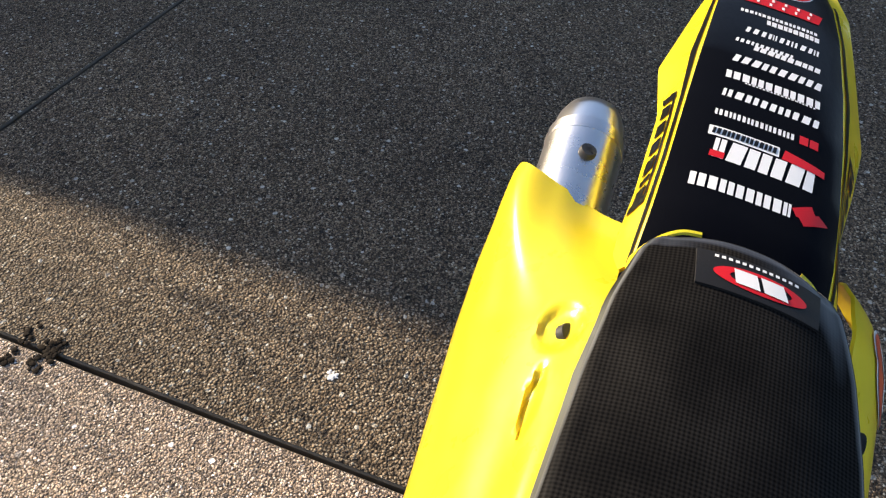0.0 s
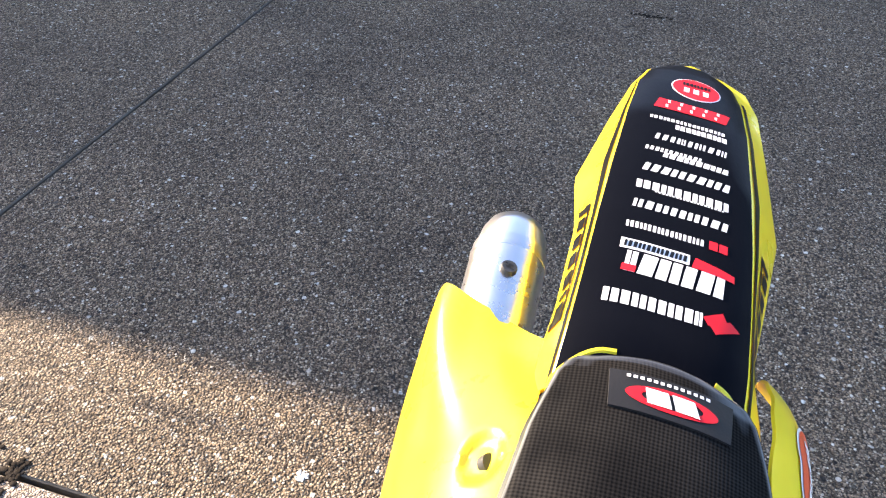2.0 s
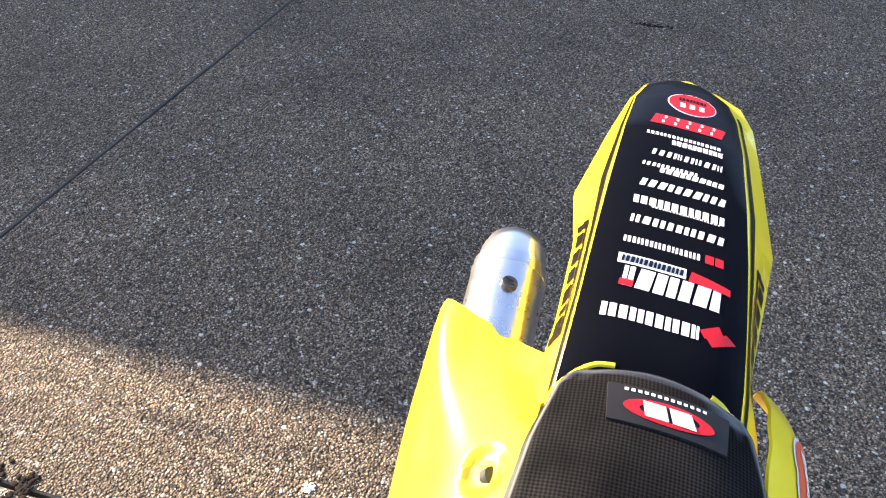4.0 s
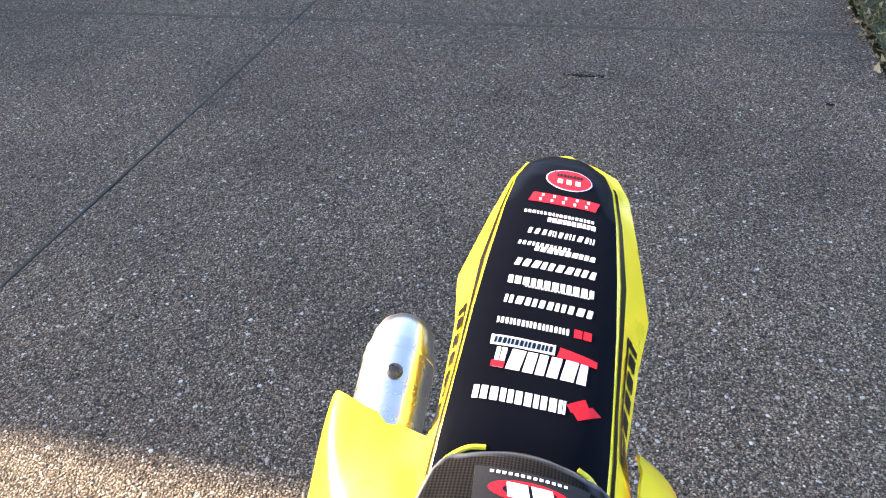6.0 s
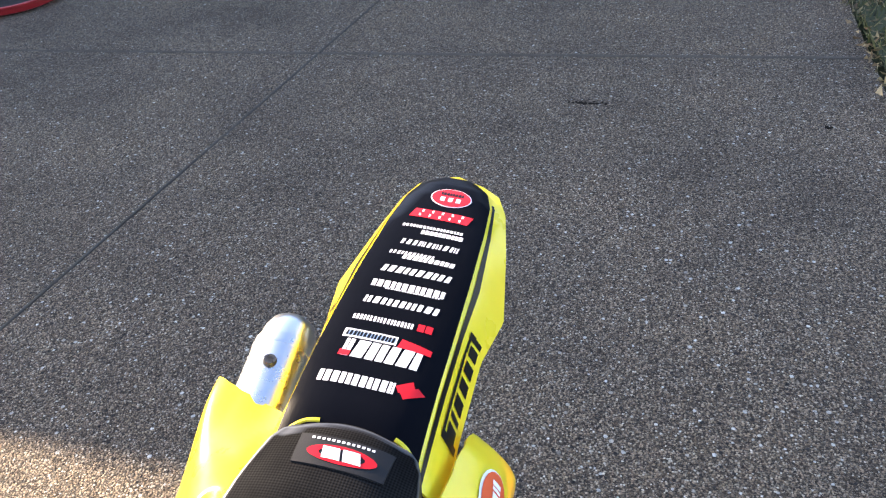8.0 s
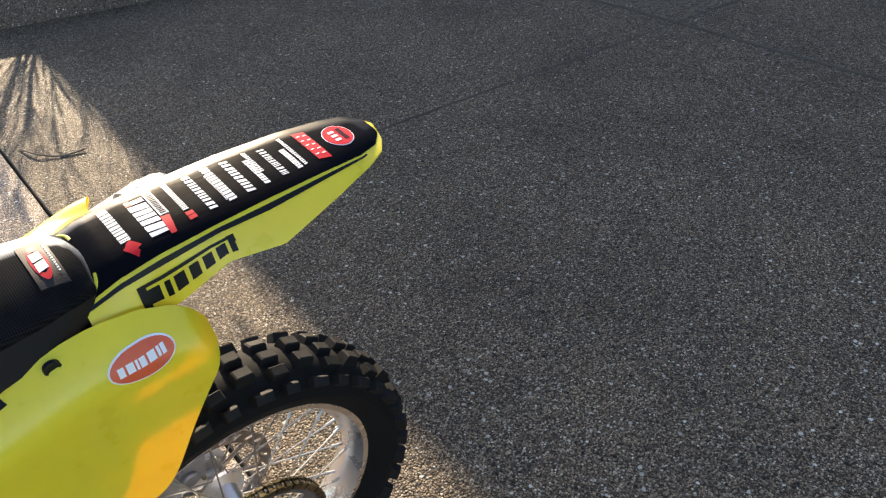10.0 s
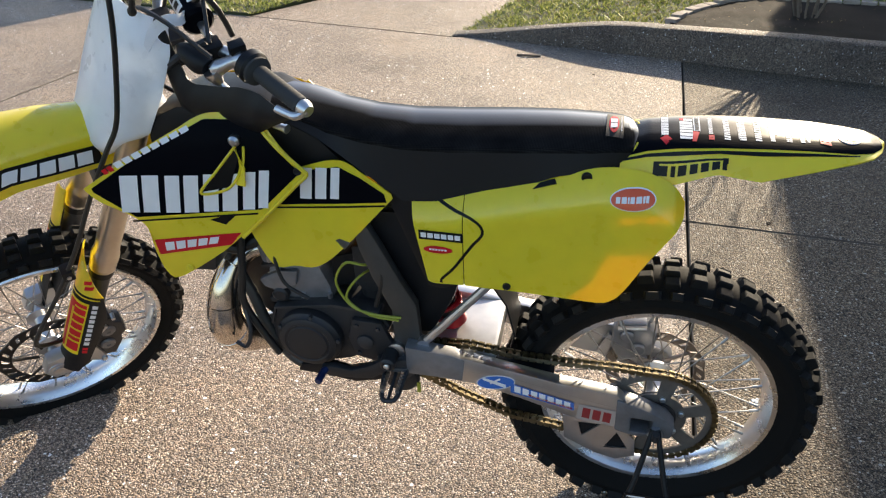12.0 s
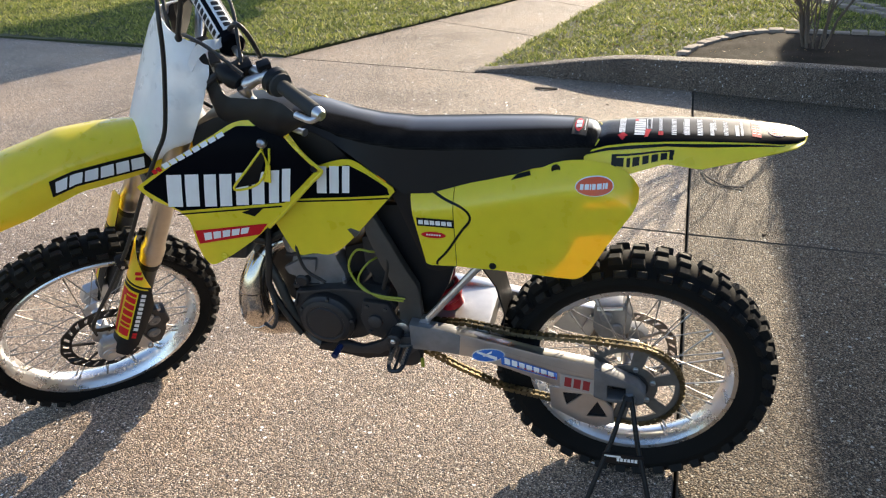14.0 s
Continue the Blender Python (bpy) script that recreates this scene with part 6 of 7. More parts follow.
for x, z in ((0.836, 0.560), (0.770, 0.566), (0.708, 0.572)):
    part("base_nut", tubes(([(x, 0.068, z), (x, 0.068, z + 0.012)], 0.006), seg=6), STEEL, cyl)
part("cylinder_head", plate([(0.852, 0.645), (0.862, 0.700), (0.845, 0.735), (0.745, 0.755), (0.722, 0.720), (0.722, 0.668)], -0.066, 0.068, 0.012), CYL, cyl, "grey cast cylinder head")
part("head_gasket", plate([(0.853, 0.640), (0.855, 0.646), (0.722, 0.670), (0.720, 0.664)], -0.067, 0.070, 0.0), DARKMET, cyl)
for x, z in ((0.835, 0.655), (0.790, 0.662), (0.742, 0.672)):
    part("head_nut", tubes(([(x, 0.066, z), (x, 0.066, z + 0.014)], 0.0062), seg=6), STEEL, cyl)
part("power_valve_cover", plate([(0.861, 0.612), (0.812, 0.640), (0.771, 0.643), (0.779, 0.606), (0.821, 0.584), (0.852, 0.594)], 0.064, 0.078, 0.003), CYL, cyl, "grey cast cover plate")
part("valve_rod_cover", disc_solid([(0, 0.06), (0.018, 0.06), (0.018, 0.079), (0.013, 0.083), (0, 0.083)], 20), CASE, cyl, m=Matrix.Translation((0.818, 0, 0.575)))
part("spark_plug", tubes(([(0.80, 0.01, 0.735), (0.81, 0.012, 0.775), (0.825, 0.02, 0.80)], [0.012, 0.012, 0.008]), seg=12), BLACK_PL, cyl)
part("reed_block", plate([(0.705, 0.585), (0.705, 0.665), (0.655, 0.680), (0.65, 0.60)], -0.04, 0.045, 0.006), BLACK_PL, cyl)
carb = part("carburettor", plate([(0.655, 0.605), (0.655, 0.70), (0.60, 0.71), (0.592, 0.60), (0.625, 0.575)], -0.035, 0.050, 0.006), DARKMET, bike, "dark cast carburettor")
part("carb_bowl", disc_solid([(0, -0.03), (0.028, -0.03), (0.03, 0.0), (0.026, 0.028), (0, 0.03)], 20), CASE, carb, m=Matrix.Translation((0.622, 0.02, 0.585)) @ Matrix.Rotation(radians(90), 4, "X"))
part("carb_cap", tubes(([(0.627, 0.01, 0.70), (0.622, 0.01, 0.745)], 0.02), seg=16), BLACK_PL, carb)
for pts_, r in (([(0.600, 0.050, 0.660), (0.622, 0.085, 0.683), (0.657, 0.090, 0.687), (0.682, 0.090, 0.635), (0.656, 0.092, 0.578), (0.610, 0.096, 0.562), (0.545, 0.098, 0.560)], 0.0029), ([(0.612, 0.050, 0.650), (0.633, 0.088, 0.650), (0.659, 0.092, 0.612), (0.656, 0.092, 0.585), (0.614, 0.094, 0.556), (0.550, 0.098, 0.552)], 0.0027)):
    part("vent_hose", tubes((smooth_line(pts_, 26), r), seg=8), HOSE_Y, carb, "yellow-green vent hose")
for pts_, r in (([(0.872, 0.085, 0.76), (0.879, 0.095, 0.700), (0.886, 0.10, 0.640), (0.898, 0.10, 0.570), (0.876, 0.10, 0.500), (0.838, 0.098, 0.420)], 0.0085), ([(0.845, 0.06, 0.715), (0.872, 0.07, 0.700), (0.90, 0.075, 0.690), (0.93, 0.08, 0.70)], 0.013), ([(0.60, 0.08, 0.73), (0.58, 0.09, 0.66), (0.60, 0.09, 0.58)], 0.005), ([(0.76, 0.075, 0.75), (0.80, 0.10, 0.72), (0.79, 0.11, 0.64), (0.74, 0.11, 0.60)], 0.004)):
    part("coolant_hose", tubes((smooth_line(pts_, 20), r), seg=10), HOSE_K, eng)
ex_pts = smooth_line([(0.845, 0.0, 0.63), (0.885, 0.012, 0.648), (0.930, 0.035, 0.622), (0.956, 0.068, 0.560), (0.962, 0.080, 0.490), (0.952, 0.055, 0.430), (0.89, -0.01, 0.395), (0.83, -0.08, 0.40), (0.77, -0.125, 0.45), (0.68, -0.128, 0.56), (0.58, -0.12, 0.70)], 60)
ex_r = [float(np.interp(i / 59, [0, 0.14, 0.28, 0.42, 0.55, 0.70, 0.85, 1.0], [0.019, 0.023, 0.034, 0.043, 0.045, 0.043, 0.032, 0.016])) for i in range(60)]
pipe = part("exhaust_pipe", tubes((ex_pts, ex_r), seg=26), PIPE, bike, "heat-tinted nickel expansion chamber")
for k in (12, 20, 27, 34, 41):
    p0, p1 = Vector(ex_pts[k]), Vector(ex_pts[k + 1])
    d = (p1 - p0).normalized()
    part("weld_seam", tubes(([p0 - d * 0.0025, p0 - d * 0.001, p0 + d * 0.001, p0 + d * 0.0025], [ex_r[k] - 0.001, ex_r[k] + 0.0013, ex_r[k] + 0.0013, ex_r[k] - 0.001]), seg=26), PIPE, pipe)
part("pipe_bracket", tubes((smooth_line([(0.90, 0.10, 0.56), (0.885, 0.12, 0.50), (0.90, 0.125, 0.455), (0.925, 0.12, 0.46)], 12), 0.005), seg=8), DARKMET, pipe)
mount = part("engine_mount", plate([(0.935, 0.651), (0.895, 0.690), (0.861, 0.700), (0.846, 0.623), (0.842, 0.509), (0.845, 0.440), (0.872, 0.425), (0.925, 0.478), (0.945, 0.558)], -0.030, -0.004, 0.004,
             [[(0.900, 0.548), (0.862, 0.580), (0.868, 0.532)], [(0.886, 0.486), (0.855, 0.510), (0.857, 0.480), (0.880, 0.468)]]), CASE, bike, "black engine mount gusset with two windows")
for x_, z_ in ((0.852, 0.690), (0.853, 0.452)):
    part("mount_bolt", disc_solid([(0, -0.006), (0.009, -0.006), (0.009, 0.004), (0.006, 0.007), (0, 0.007)], 10), STEEL, mount, m=Matrix.Translation((x_, 0, z_)))
part("ignition_coil", boxes(((0.868, 0.020, 0.690), (0.915, 0.062, 0.752), 0.006)), BLACK_PL, mount)
part("plug_lead", tubes((smooth_line([(0.885, 0.062, 0.735), (0.868, 0.085, 0.752), (0.845, 0.070, 0.775), (0.825, 0.030, 0.800)], 16), 0.0042), seg=8), HOSE_K, mount)
shift = part("gear_lever", plate([(0.726, 0.431), (0.699, 0.436), (0.657, 0.430), (0.612, 0.449), (0.575, 0.478), (0.556, 0.472), (0.560, 0.450), (0.611, 0.412), (0.660, 0.407), (0.695, 0.405), (0.724, 0.414)], 0.124, 0.140, 0.005), CASE, bike, "black forged gear lever")
part("lever_hub", disc_solid([(0, 0.108), (0.017, 0.108), (0.017, 0.146), (0.012, 0.150), (0.006, 0.148), (0, 0.148)], 20), CASE, shift, m=Matrix.Translation((0.571, 0, 0.465)))
part("lever_bolt", disc_solid([(0, 0.146), (0.007, 0.146), (0.007, 0.152), (0.004, 0.154), (0, 0.152)], 8), STEEL, shift, m=Matrix.Translation((0.571, 0, 0.465)))
part("frame_foot", disc_solid([(0, 0.080), (0.040, 0.080), (0.042, 0.098), (0.036, 0.106), (0.020, 0.110), (0, 0.110)], 28), CASE, bike, "black rounded foot of the frame", Matrix.Translation((0.556, 0, 0.388)))
part("lever_tip", tubes(([(0.714, 0.137, 0.426), (0.718, 0.145, 0.424), (0.719, 0.150, 0.423), (0.720, 0.156, 0.422), (0.721, 0.162, 0.421), (0.722, 0.168, 0.420), (0.723, 0.174, 0.419)], [0.007, 0.009, 0.0075, 0.009, 0.0075, 0.009, 0.008]), seg=14), LEVER_TIP, shift, "dark blue anodised lever tip")

# ---- forks, front fender, number plate, controls (all turned with the bars)
for sg in (1, -1):
    y = sg * 0.106
    def fp(d, up, off=0.0):
        q = fork(d, up)
        return Vector((q.x, y + off, q.z))
    leg = part("fork_tube", tubes(([fp(0, k) for k in (0.342, 0.348, 0.356, 0.362, 0.372, 0.395, 0.402, 0.415, 0.60, 0.80, 0.88)], [0.0265, 0.0295, 0.0300, 0.0285, 0.0310, 0.0310, 0.0285, 0.0272, 0.0272, 0.0272, 0.0272]), seg=28), CHAMP, bike, "champagne anodised fork tube", STEER)
    # the slider's shade is put into its colour: dark metal for chrome
    part("fork_slider", tubes(([fp(0, k) for k in (0.01, 0.20, 0.376)], 0.0235), seg=24), DARKMET, leg, "fork slider, coloured dark for its shade behind the guard")
    part("fork_foot", plate([(1.475, 0.375), (1.545, 0.372), (1.565, 0.335), (1.550, 0.300), (1.510, 0.292), (1.480, 0.318)], y - 0.019, y + 0.019, 0.008), ALU_D, leg, "grey cast fork foot")
    part("axle_clamp", disc_solid([(0, -0.021), (0.024, -0.021), (0.026, -0.017), (0.026, 0.017), (0.024, 0.021), (0.012, 0.021), (0.010, 0.015), (0, 0.015)], 24), ALU_D, leg, m=Matrix.Translation((AXLE_F.x, y, AXLE_F.z)))
    for c_ in (0.012, -0.016):
        part("pinch_bolt", tubes(([(1.512 + c_, y + 0.017, 0.300), (1.512 + c_, y + 0.024, 0.300)], 0.006), seg=6), STEEL, leg)
    part("fork_seal", tubes(([fp(0, k) for k in (0.326, 0.344)], 0.0275), seg=24), BLACK_PL, leg)

    def guard(u0, u1, n, k=16):
        """The guard wraps the front of the leg; its rear edge sweeps out and then forward to a peak."""
        rows_ = []
        for i in range(n):
            up_ = u0 + (u1 - u0) * i / (n - 1)
            a1 = float(np.interp(up_, [0.0, 0.05, 0.19, 0.21, 0.285, 0.410], [1.20, 1.65, 2.02, 2.00, 1.55, -0.05]))
            row = []
            for j in range(k):
                a = -0.65 + (a1 + 0.65) * j / (k - 1)
                q = fork(0.051 * math.cos(a), up_ - 0.022 * max(0.0, 0.05 - up_) * (1.2 - a) * 8)
                row.append(Vector((q.x, y + sg * 0.047 * math.sin(a), q.z)))
            rows_.append(row if sg > 0 else row[::-1])
        return rows_
    part("fork_guard", shell(guard(0.005, 0.285, 26), 0.0028), BLACK_PL, leg, "black fork guard with printed label")
    part("fork_guard_top", shell(guard(0.2855, 0.409, 16), 0.0028), YELLOW, leg, "yellow fork guard top")

    def on_guard(lift, y=y, sg=sg):
        def f(u, v):
            q = fork((0.0515 + lift) * math.cos(v), u)
            return (q.x, y + sg * (0.0475 + lift) * math.sin(v), q.z)
        return f
    tw = (0.2, sg, 0.2)
    decal("guard_label", PRINT_Y, leg, on_guard(0.0011), [((0.072, -0.22), (0.262, -0.22), (0.262, 1.02), (0.072, 1.02))], nx=6, ny=10, towards=tw, label="yellow label with red bars")
    decal("guard_label_print", PRINT_R, leg, on_guard(0.0018), bars((0.080, 0.36), (0.256, 0.36), (0.256, 0.95), (0.080, 0.95), 7, 0.25, widths=[1.5, 0.6, 1, 1, 1, 1, 0.6]) + [((0.080, -0.02), (0.256, -0.02), (0.256, 0.22), (0.080, 0.22)), ((0.232, 0.22), (0.256, 0.22), (0.256, 0.36), (0.232, 0.36))], nx=2, ny=5, towards=tw)
    decal("guard_side_print", PRINT_W, leg, on_guard(0.0012), bars((0.110, 1.17), (0.262, 1.17), (0.262, 1.40), (0.110, 1.40), 9, 0.3), nx=2, ny=3, towards=tw)
    decal("guard_side_print_red", PRINT_R, leg, on_guard(0.0012), bars((0.080, 1.17), (0.104, 1.17), (0.104, 1.40), (0.080, 1.40), 2, 0.2), nx=2, ny=3, towards=tw)
    decal("guard_border", PRINT_Y, leg, on_guard(0.0010), [((0.275, -0.55), (0.2795, -0.55), (0.2795, 1.40), (0.275, 1.44))], nx=2, ny=12, towards=tw)
    decal("guard_mark", PRINT_R, leg, on_guard(0.0012), [((0.318, 0.58), (0.330, 0.58), (0.340, 0.92), (0.328, 0.92)), ((0.302, 0.66), (0.314, 0.66), (0.324, 1.04), (0.312, 1.04))], nx=2, ny=4, towards=tw)
for up_, nm in ((0.545, "lower_clamp"), (0.80, "top_clamp")):
    q0, f0 = fork(0, up_), Vector((math.cos(RAKE), 0, math.sin(RAKE)))
    m_ = STEER @ Matrix.Translation(q0) @ Matrix.Rotation(-RAKE, 4, "Y")
    part(nm, boxes(((-0.055, -0.120, -0.016), (0.026, 0.120, 0.016), 0.010)), STEEL if nm == "top_clamp" else DARKMET, bike, "cast alloy triple clamp", m_)
part("head_tube", tubes(([fork(-0.024, k) for k in (0.54, 0.82)], 0.030), seg=20), FRAME, bike, m=STEER)
part("fork_cap", tubes(*[([Vector((fork(0, k).x, s * 0.106, fork(0, k).z)) for k in (0.875, 0.90)], 0.022) for s in (1, -1)], seg=16), STEEL, bike, m=STEER)
part("front_axle", disc_solid([(0, -0.13), (0.012, -0.13), (0.012, 0.13), (0, 0.13)], 16), STEEL, bike, m=STEER @ Matrix.Translation(AXLE_F))
cal = part("brake_caliper", plate([(1.45, 0.41), (1.400, 0.405), (1.372, 0.392), (1.366, 0.372), (1.352, 0.362), (1.352, 0.318), (1.368, 0.306), (1.372, 0.285), (1.402, 0.240), (1.435, 0.252), (1.46, 0.33)], 0.042, 0.088, 0.010), DARKMET, bike, "dark alloy front brake caliper", STEER)
for x_, z_ in ((1.392, 0.352), (1.408, 0.300)):
    part("piston_cap", disc_solid([(0, 0.084), (0.019, 0.084), (0.019, 0.091), (0.015, 0.095), (0.006, 0.095), (0.005, 0.092), (0, 0.092)], 22), CYL, cal, m=Matrix.Translation((x_, 0, z_)))
part("caliper_bracket", plate([(1.500, 0.400), (1.470, 0.408), (1.395, 0.392), (1.385, 0.378), (1.440, 0.340), (1.425, 0.262), (1.440, 0.250), (1.500, 0.305)], 0.088, 0.098, 0.002), ALU_D, cal, "grey cast caliper bracket")
for x_, z_ in ((1.400, 0.386), (1.433, 0.260)):
    part("caliper_bolt", disc_solid([(0, 0.096), (0.008, 0.096), (0.008, 0.104), (0.005, 0.106), (0, 0.104)], 6), STEEL, cal, m=Matrix.Translation((x_, 0, z_)))
part("pad_pin", tubes(([(1.365, 0.075, 0.395), (1.365, 0.094, 0.395)], 0.005), seg=8), STEEL, cal)
part("brake_hose", tubes((smooth_line([(1.43, 0.080, 0.385), (1.490, 0.105, 0.415), (1.532, 0.140, 0.485), (1.493, 0.150, 0.559), (1.436, 0.152, 0.633), (1.384, 0.152, 0.707), (1.336, 0.152, 0.781), (1.274, 0.152, 0.891), (1.208, 0.150, 0.993), (1.171, 0.150, 1.048), (1.145, 0.148, 1.122), (1.110, 0.140, 1.245), (1.088, 0.115, 1.330), (1.06, 0.03, 1.35), (1.02, -0.08, 1.28), (0.985, -0.20, 1.22)], 60), 0.0052), seg=9), HOSE_K, cal, "black front brake hose")
part("hose_guide", boxes(((1.374, 0.130, 0.684), (1.398, 0.162, 0.714), 0.005)), BLACK_PL, cal)
part("guide_bolt", disc_solid([(0, 0.160), (0.005, 0.160), (0.005, 0.165), (0, 0.165)], 6), STEEL, cal, m=Matrix.Translation((1.386, 0, 0.699)))
rcal = part("rear_caliper", plate([(0.100, 0.471), (0.030, 0.478), (0.004, 0.440), (0.010, 0.386), (0.046, 0.372), (0.078, 0.358), (0.103, 0.397)], -0.108, -0.056, 0.010), CYL, bike, "dark grey cast rear brake caliper")
for x_, z_ in ((0.070, 0.440), (0.042, 0.405)):
    part("piston_cap", disc_solid([(0, -0.060), (0.016, -0.060), (0.016, -0.050), (0.012, -0.047), (0, -0.047)], 18), CYL, rcal, m=Matrix.Translation((x_, 0, z_)))
part("caliper_pin", tubes(([(0.092, -0.052, 0.462), (0.030, -0.052, 0.470)], 0.005), seg=8), STEEL, rcal)
part("bleed_nipple", tubes(([(0.022, -0.075, 0.470), (0.016, -0.075, 0.492)], [0.005, 0.003]), seg=8), STEEL, rcal)
part("caliper_bracket", plate([(0.090, 0.400), (0.110, 0.420), (0.135, 0.360), (0.060, 0.325), (-0.010, 0.318), (-0.015, 0.345), (0.050, 0.365)], -0.090, -0.080, 0.002), ALU, rcal)

FFX = [1.10, 1.20, 1.30, 1.39, 1.52, 1.65, 1.78, 1.86, 1.89]
FF_TOP = [0.940, 0.975, 1.000, 1.011, 0.999, 0.962, 0.905, 0.862, 0.846]
FF_LOW = [0.868, 0.884, 0.904, 0.922, 0.904, 0.894, 0.858, 0.842, 0.842]
FF_OUT = [0.055, 0.072, 0.086, 0.094, 0.100, 0.100, 0.088, 0.055, 0.010]


def ffender(x, s):
    t, l, o = (float(np.interp(x, FFX, k)) for k in (FF_TOP, FF_LOW, FF_OUT))
    a, sg = abs(s), (1 if s >= 0 else -1)
    if a < 0.5:
        f = a / 0.5
        return Vector((x, sg * o * 0.72 * f, t - (t - l) * 0.22 * f ** 2))
    f = (a - 0.5) / 0.5
    return Vector((x, sg * (o * 0.72 + o * 0.28 * math.sin(f * math.pi / 2)), t - (t - l) * (0.22 + 0.78 * f)))


ff = part("front_fender", shell([[ffender(x, s) for s in np.linspace(1, -1, 37)] for x in [1.10 + 0.79 * i / 59 for i in range(60)]], 0.003), YELLOW, bike, "yellow plastic front fender", STEER, angle=60)
for sg in (1, -1):
    on_ff = (lambda g: lambda lift: lambda u, v: tuple(ffender(u, g * v) + Vector((0, g * lift, lift * 0.4))))(sg)
    lab = [((1.218, 0.64), (1.445, 0.60), (1.452, 0.84), (1.218, 0.92))]
    decal("fender_label", PRINT_K, ff, on_ff(0.0012), lab, nx=8, ny=4, towards=(0, sg, 0.4), label="black label with white bars")
    decal("fender_label_print", PRINT_W, ff, on_ff(0.0019), bars((1.228, 0.69), (1.435, 0.645), (1.442, 0.80), (1.228, 0.88), 6, 0.16, 0.2), nx=3, ny=3, towards=(0, sg, 0.4))


def plate_at(u, v):
    """Front number plate: u from the foot (0) to the top (1), v across (-1 to 1); its wings wrap back past the forks."""
    lo, hi = 0.880 + 0.095 * v * v, 1.242 - 0.045 * v * v
    z = lo + (hi - lo) * u
    x = float(np.interp(z, [0.86, 0.90, 0.95, 1.10, 1.24], [1.198, 1.222, 1.230, 1.152, 1.076]))
    half = float(np.interp(u, [0, 0.12, 0.5, 0.85, 1.0], [0.120, 0.146, 0.153, 0.140, 0.095]))
    return Vector((x - 0.088 * abs(v) ** 3.0, half * v, z))


npl = part("number_plate", shell([[plate_at(u, v) for v in np.linspace(1, -1, 25)] for u in np.linspace(0, 1, 25)], 0.003), WHITE_PL, bike, "white plastic front number plate", STEER, angle=60)
part("plate_strap", shell([smooth_line(r_, 14) for r_ in ([(1.066, 0.126, 1.190), (1.054, 0.127, 1.216), (1.036, 0.126, 1.233), (1.014, 0.124, 1.236), (0.992, 0.118, 1.224), (0.975, 0.095, 1.210)],
                                                          [(1.064, 0.136, 1.178), (1.048, 0.138, 1.200), (1.032, 0.137, 1.213), (1.014, 0.135, 1.215), (0.994, 0.128, 1.206), (0.978, 0.100, 1.194)])], 0.003), WHITE_PL, npl, "white plastic strap round the crossbar")

bar_l = [(0.878, 0.395, 1.184), (0.900, 0.31, 1.178), (0.917, 0.24, 1.172), (0.952, 0.165, 1.160), (0.995, 0.085, 1.105), (1.005, 0.050, 1.095)]
bar = smooth_line(bar_l, 24) + smooth_line([(x, -y, z) for x, y, z in reversed(bar_l)], 24)
hb = part("handlebar", tubes((bar, 0.0115), seg=14), ALU, bike, "aluminium handlebar with padded crossbar", STEER)
part("crossbar", tubes(([(0.958, 0.158, 1.186), (0.958, -0.158, 1.186)], 0.008), seg=10), ALU, hb)
part("bar_pad", tubes(([(0.960, 0.118, 1.190), (0.960, 0.112, 1.190), (0.960, -0.112, 1.190), (0.960, -0.118, 1.190)], [0.024, 0.030, 0.030, 0.024]), seg=26), FILM, hb, "black padded crossbar cover with white print")


def on_pad(lift):
    def f(u, v):
        return (0.960 + (0.030 + lift) * math.cos(v), u, 1.190 + (0.030 + lift) * math.sin(v))
    return f


decal("pad_stripe", PRINT_W, hb, on_pad(0.0010), [((0.092, 0.2), (-0.095, 0.2), (-0.095, 1.0), (0.092, 1.0)), ((0.092, 1.35), (-0.095, 1.35), (-0.095, 2.3), (0.092, 2.3))], nx=3, ny=10, towards=(0, 0, 1))
decal("pad_print", PRINT_K, hb, on_pad(0.0018), bars((0.085, 0.38), (-0.088, 0.38), (-0.088, 0.85), (0.085, 0.85), 8, 0.3) + bars((0.085, 1.55), (-0.088, 1.55), (-0.088, 2.1), (0.085, 2.1), 8, 0.3), nx=2, ny=5, towards=(0, 0, 1))
part("bar_clamp", boxes(((0.985, -0.055, 1.05), (1.03, 0.055, 1.118), 0.008)), DARKMET, hb)
part("kill_switch", boxes(((0.910, 0.205, 1.165), (0.940, 0.228, 1.205), 0.006)), BLACK_PL, hb)
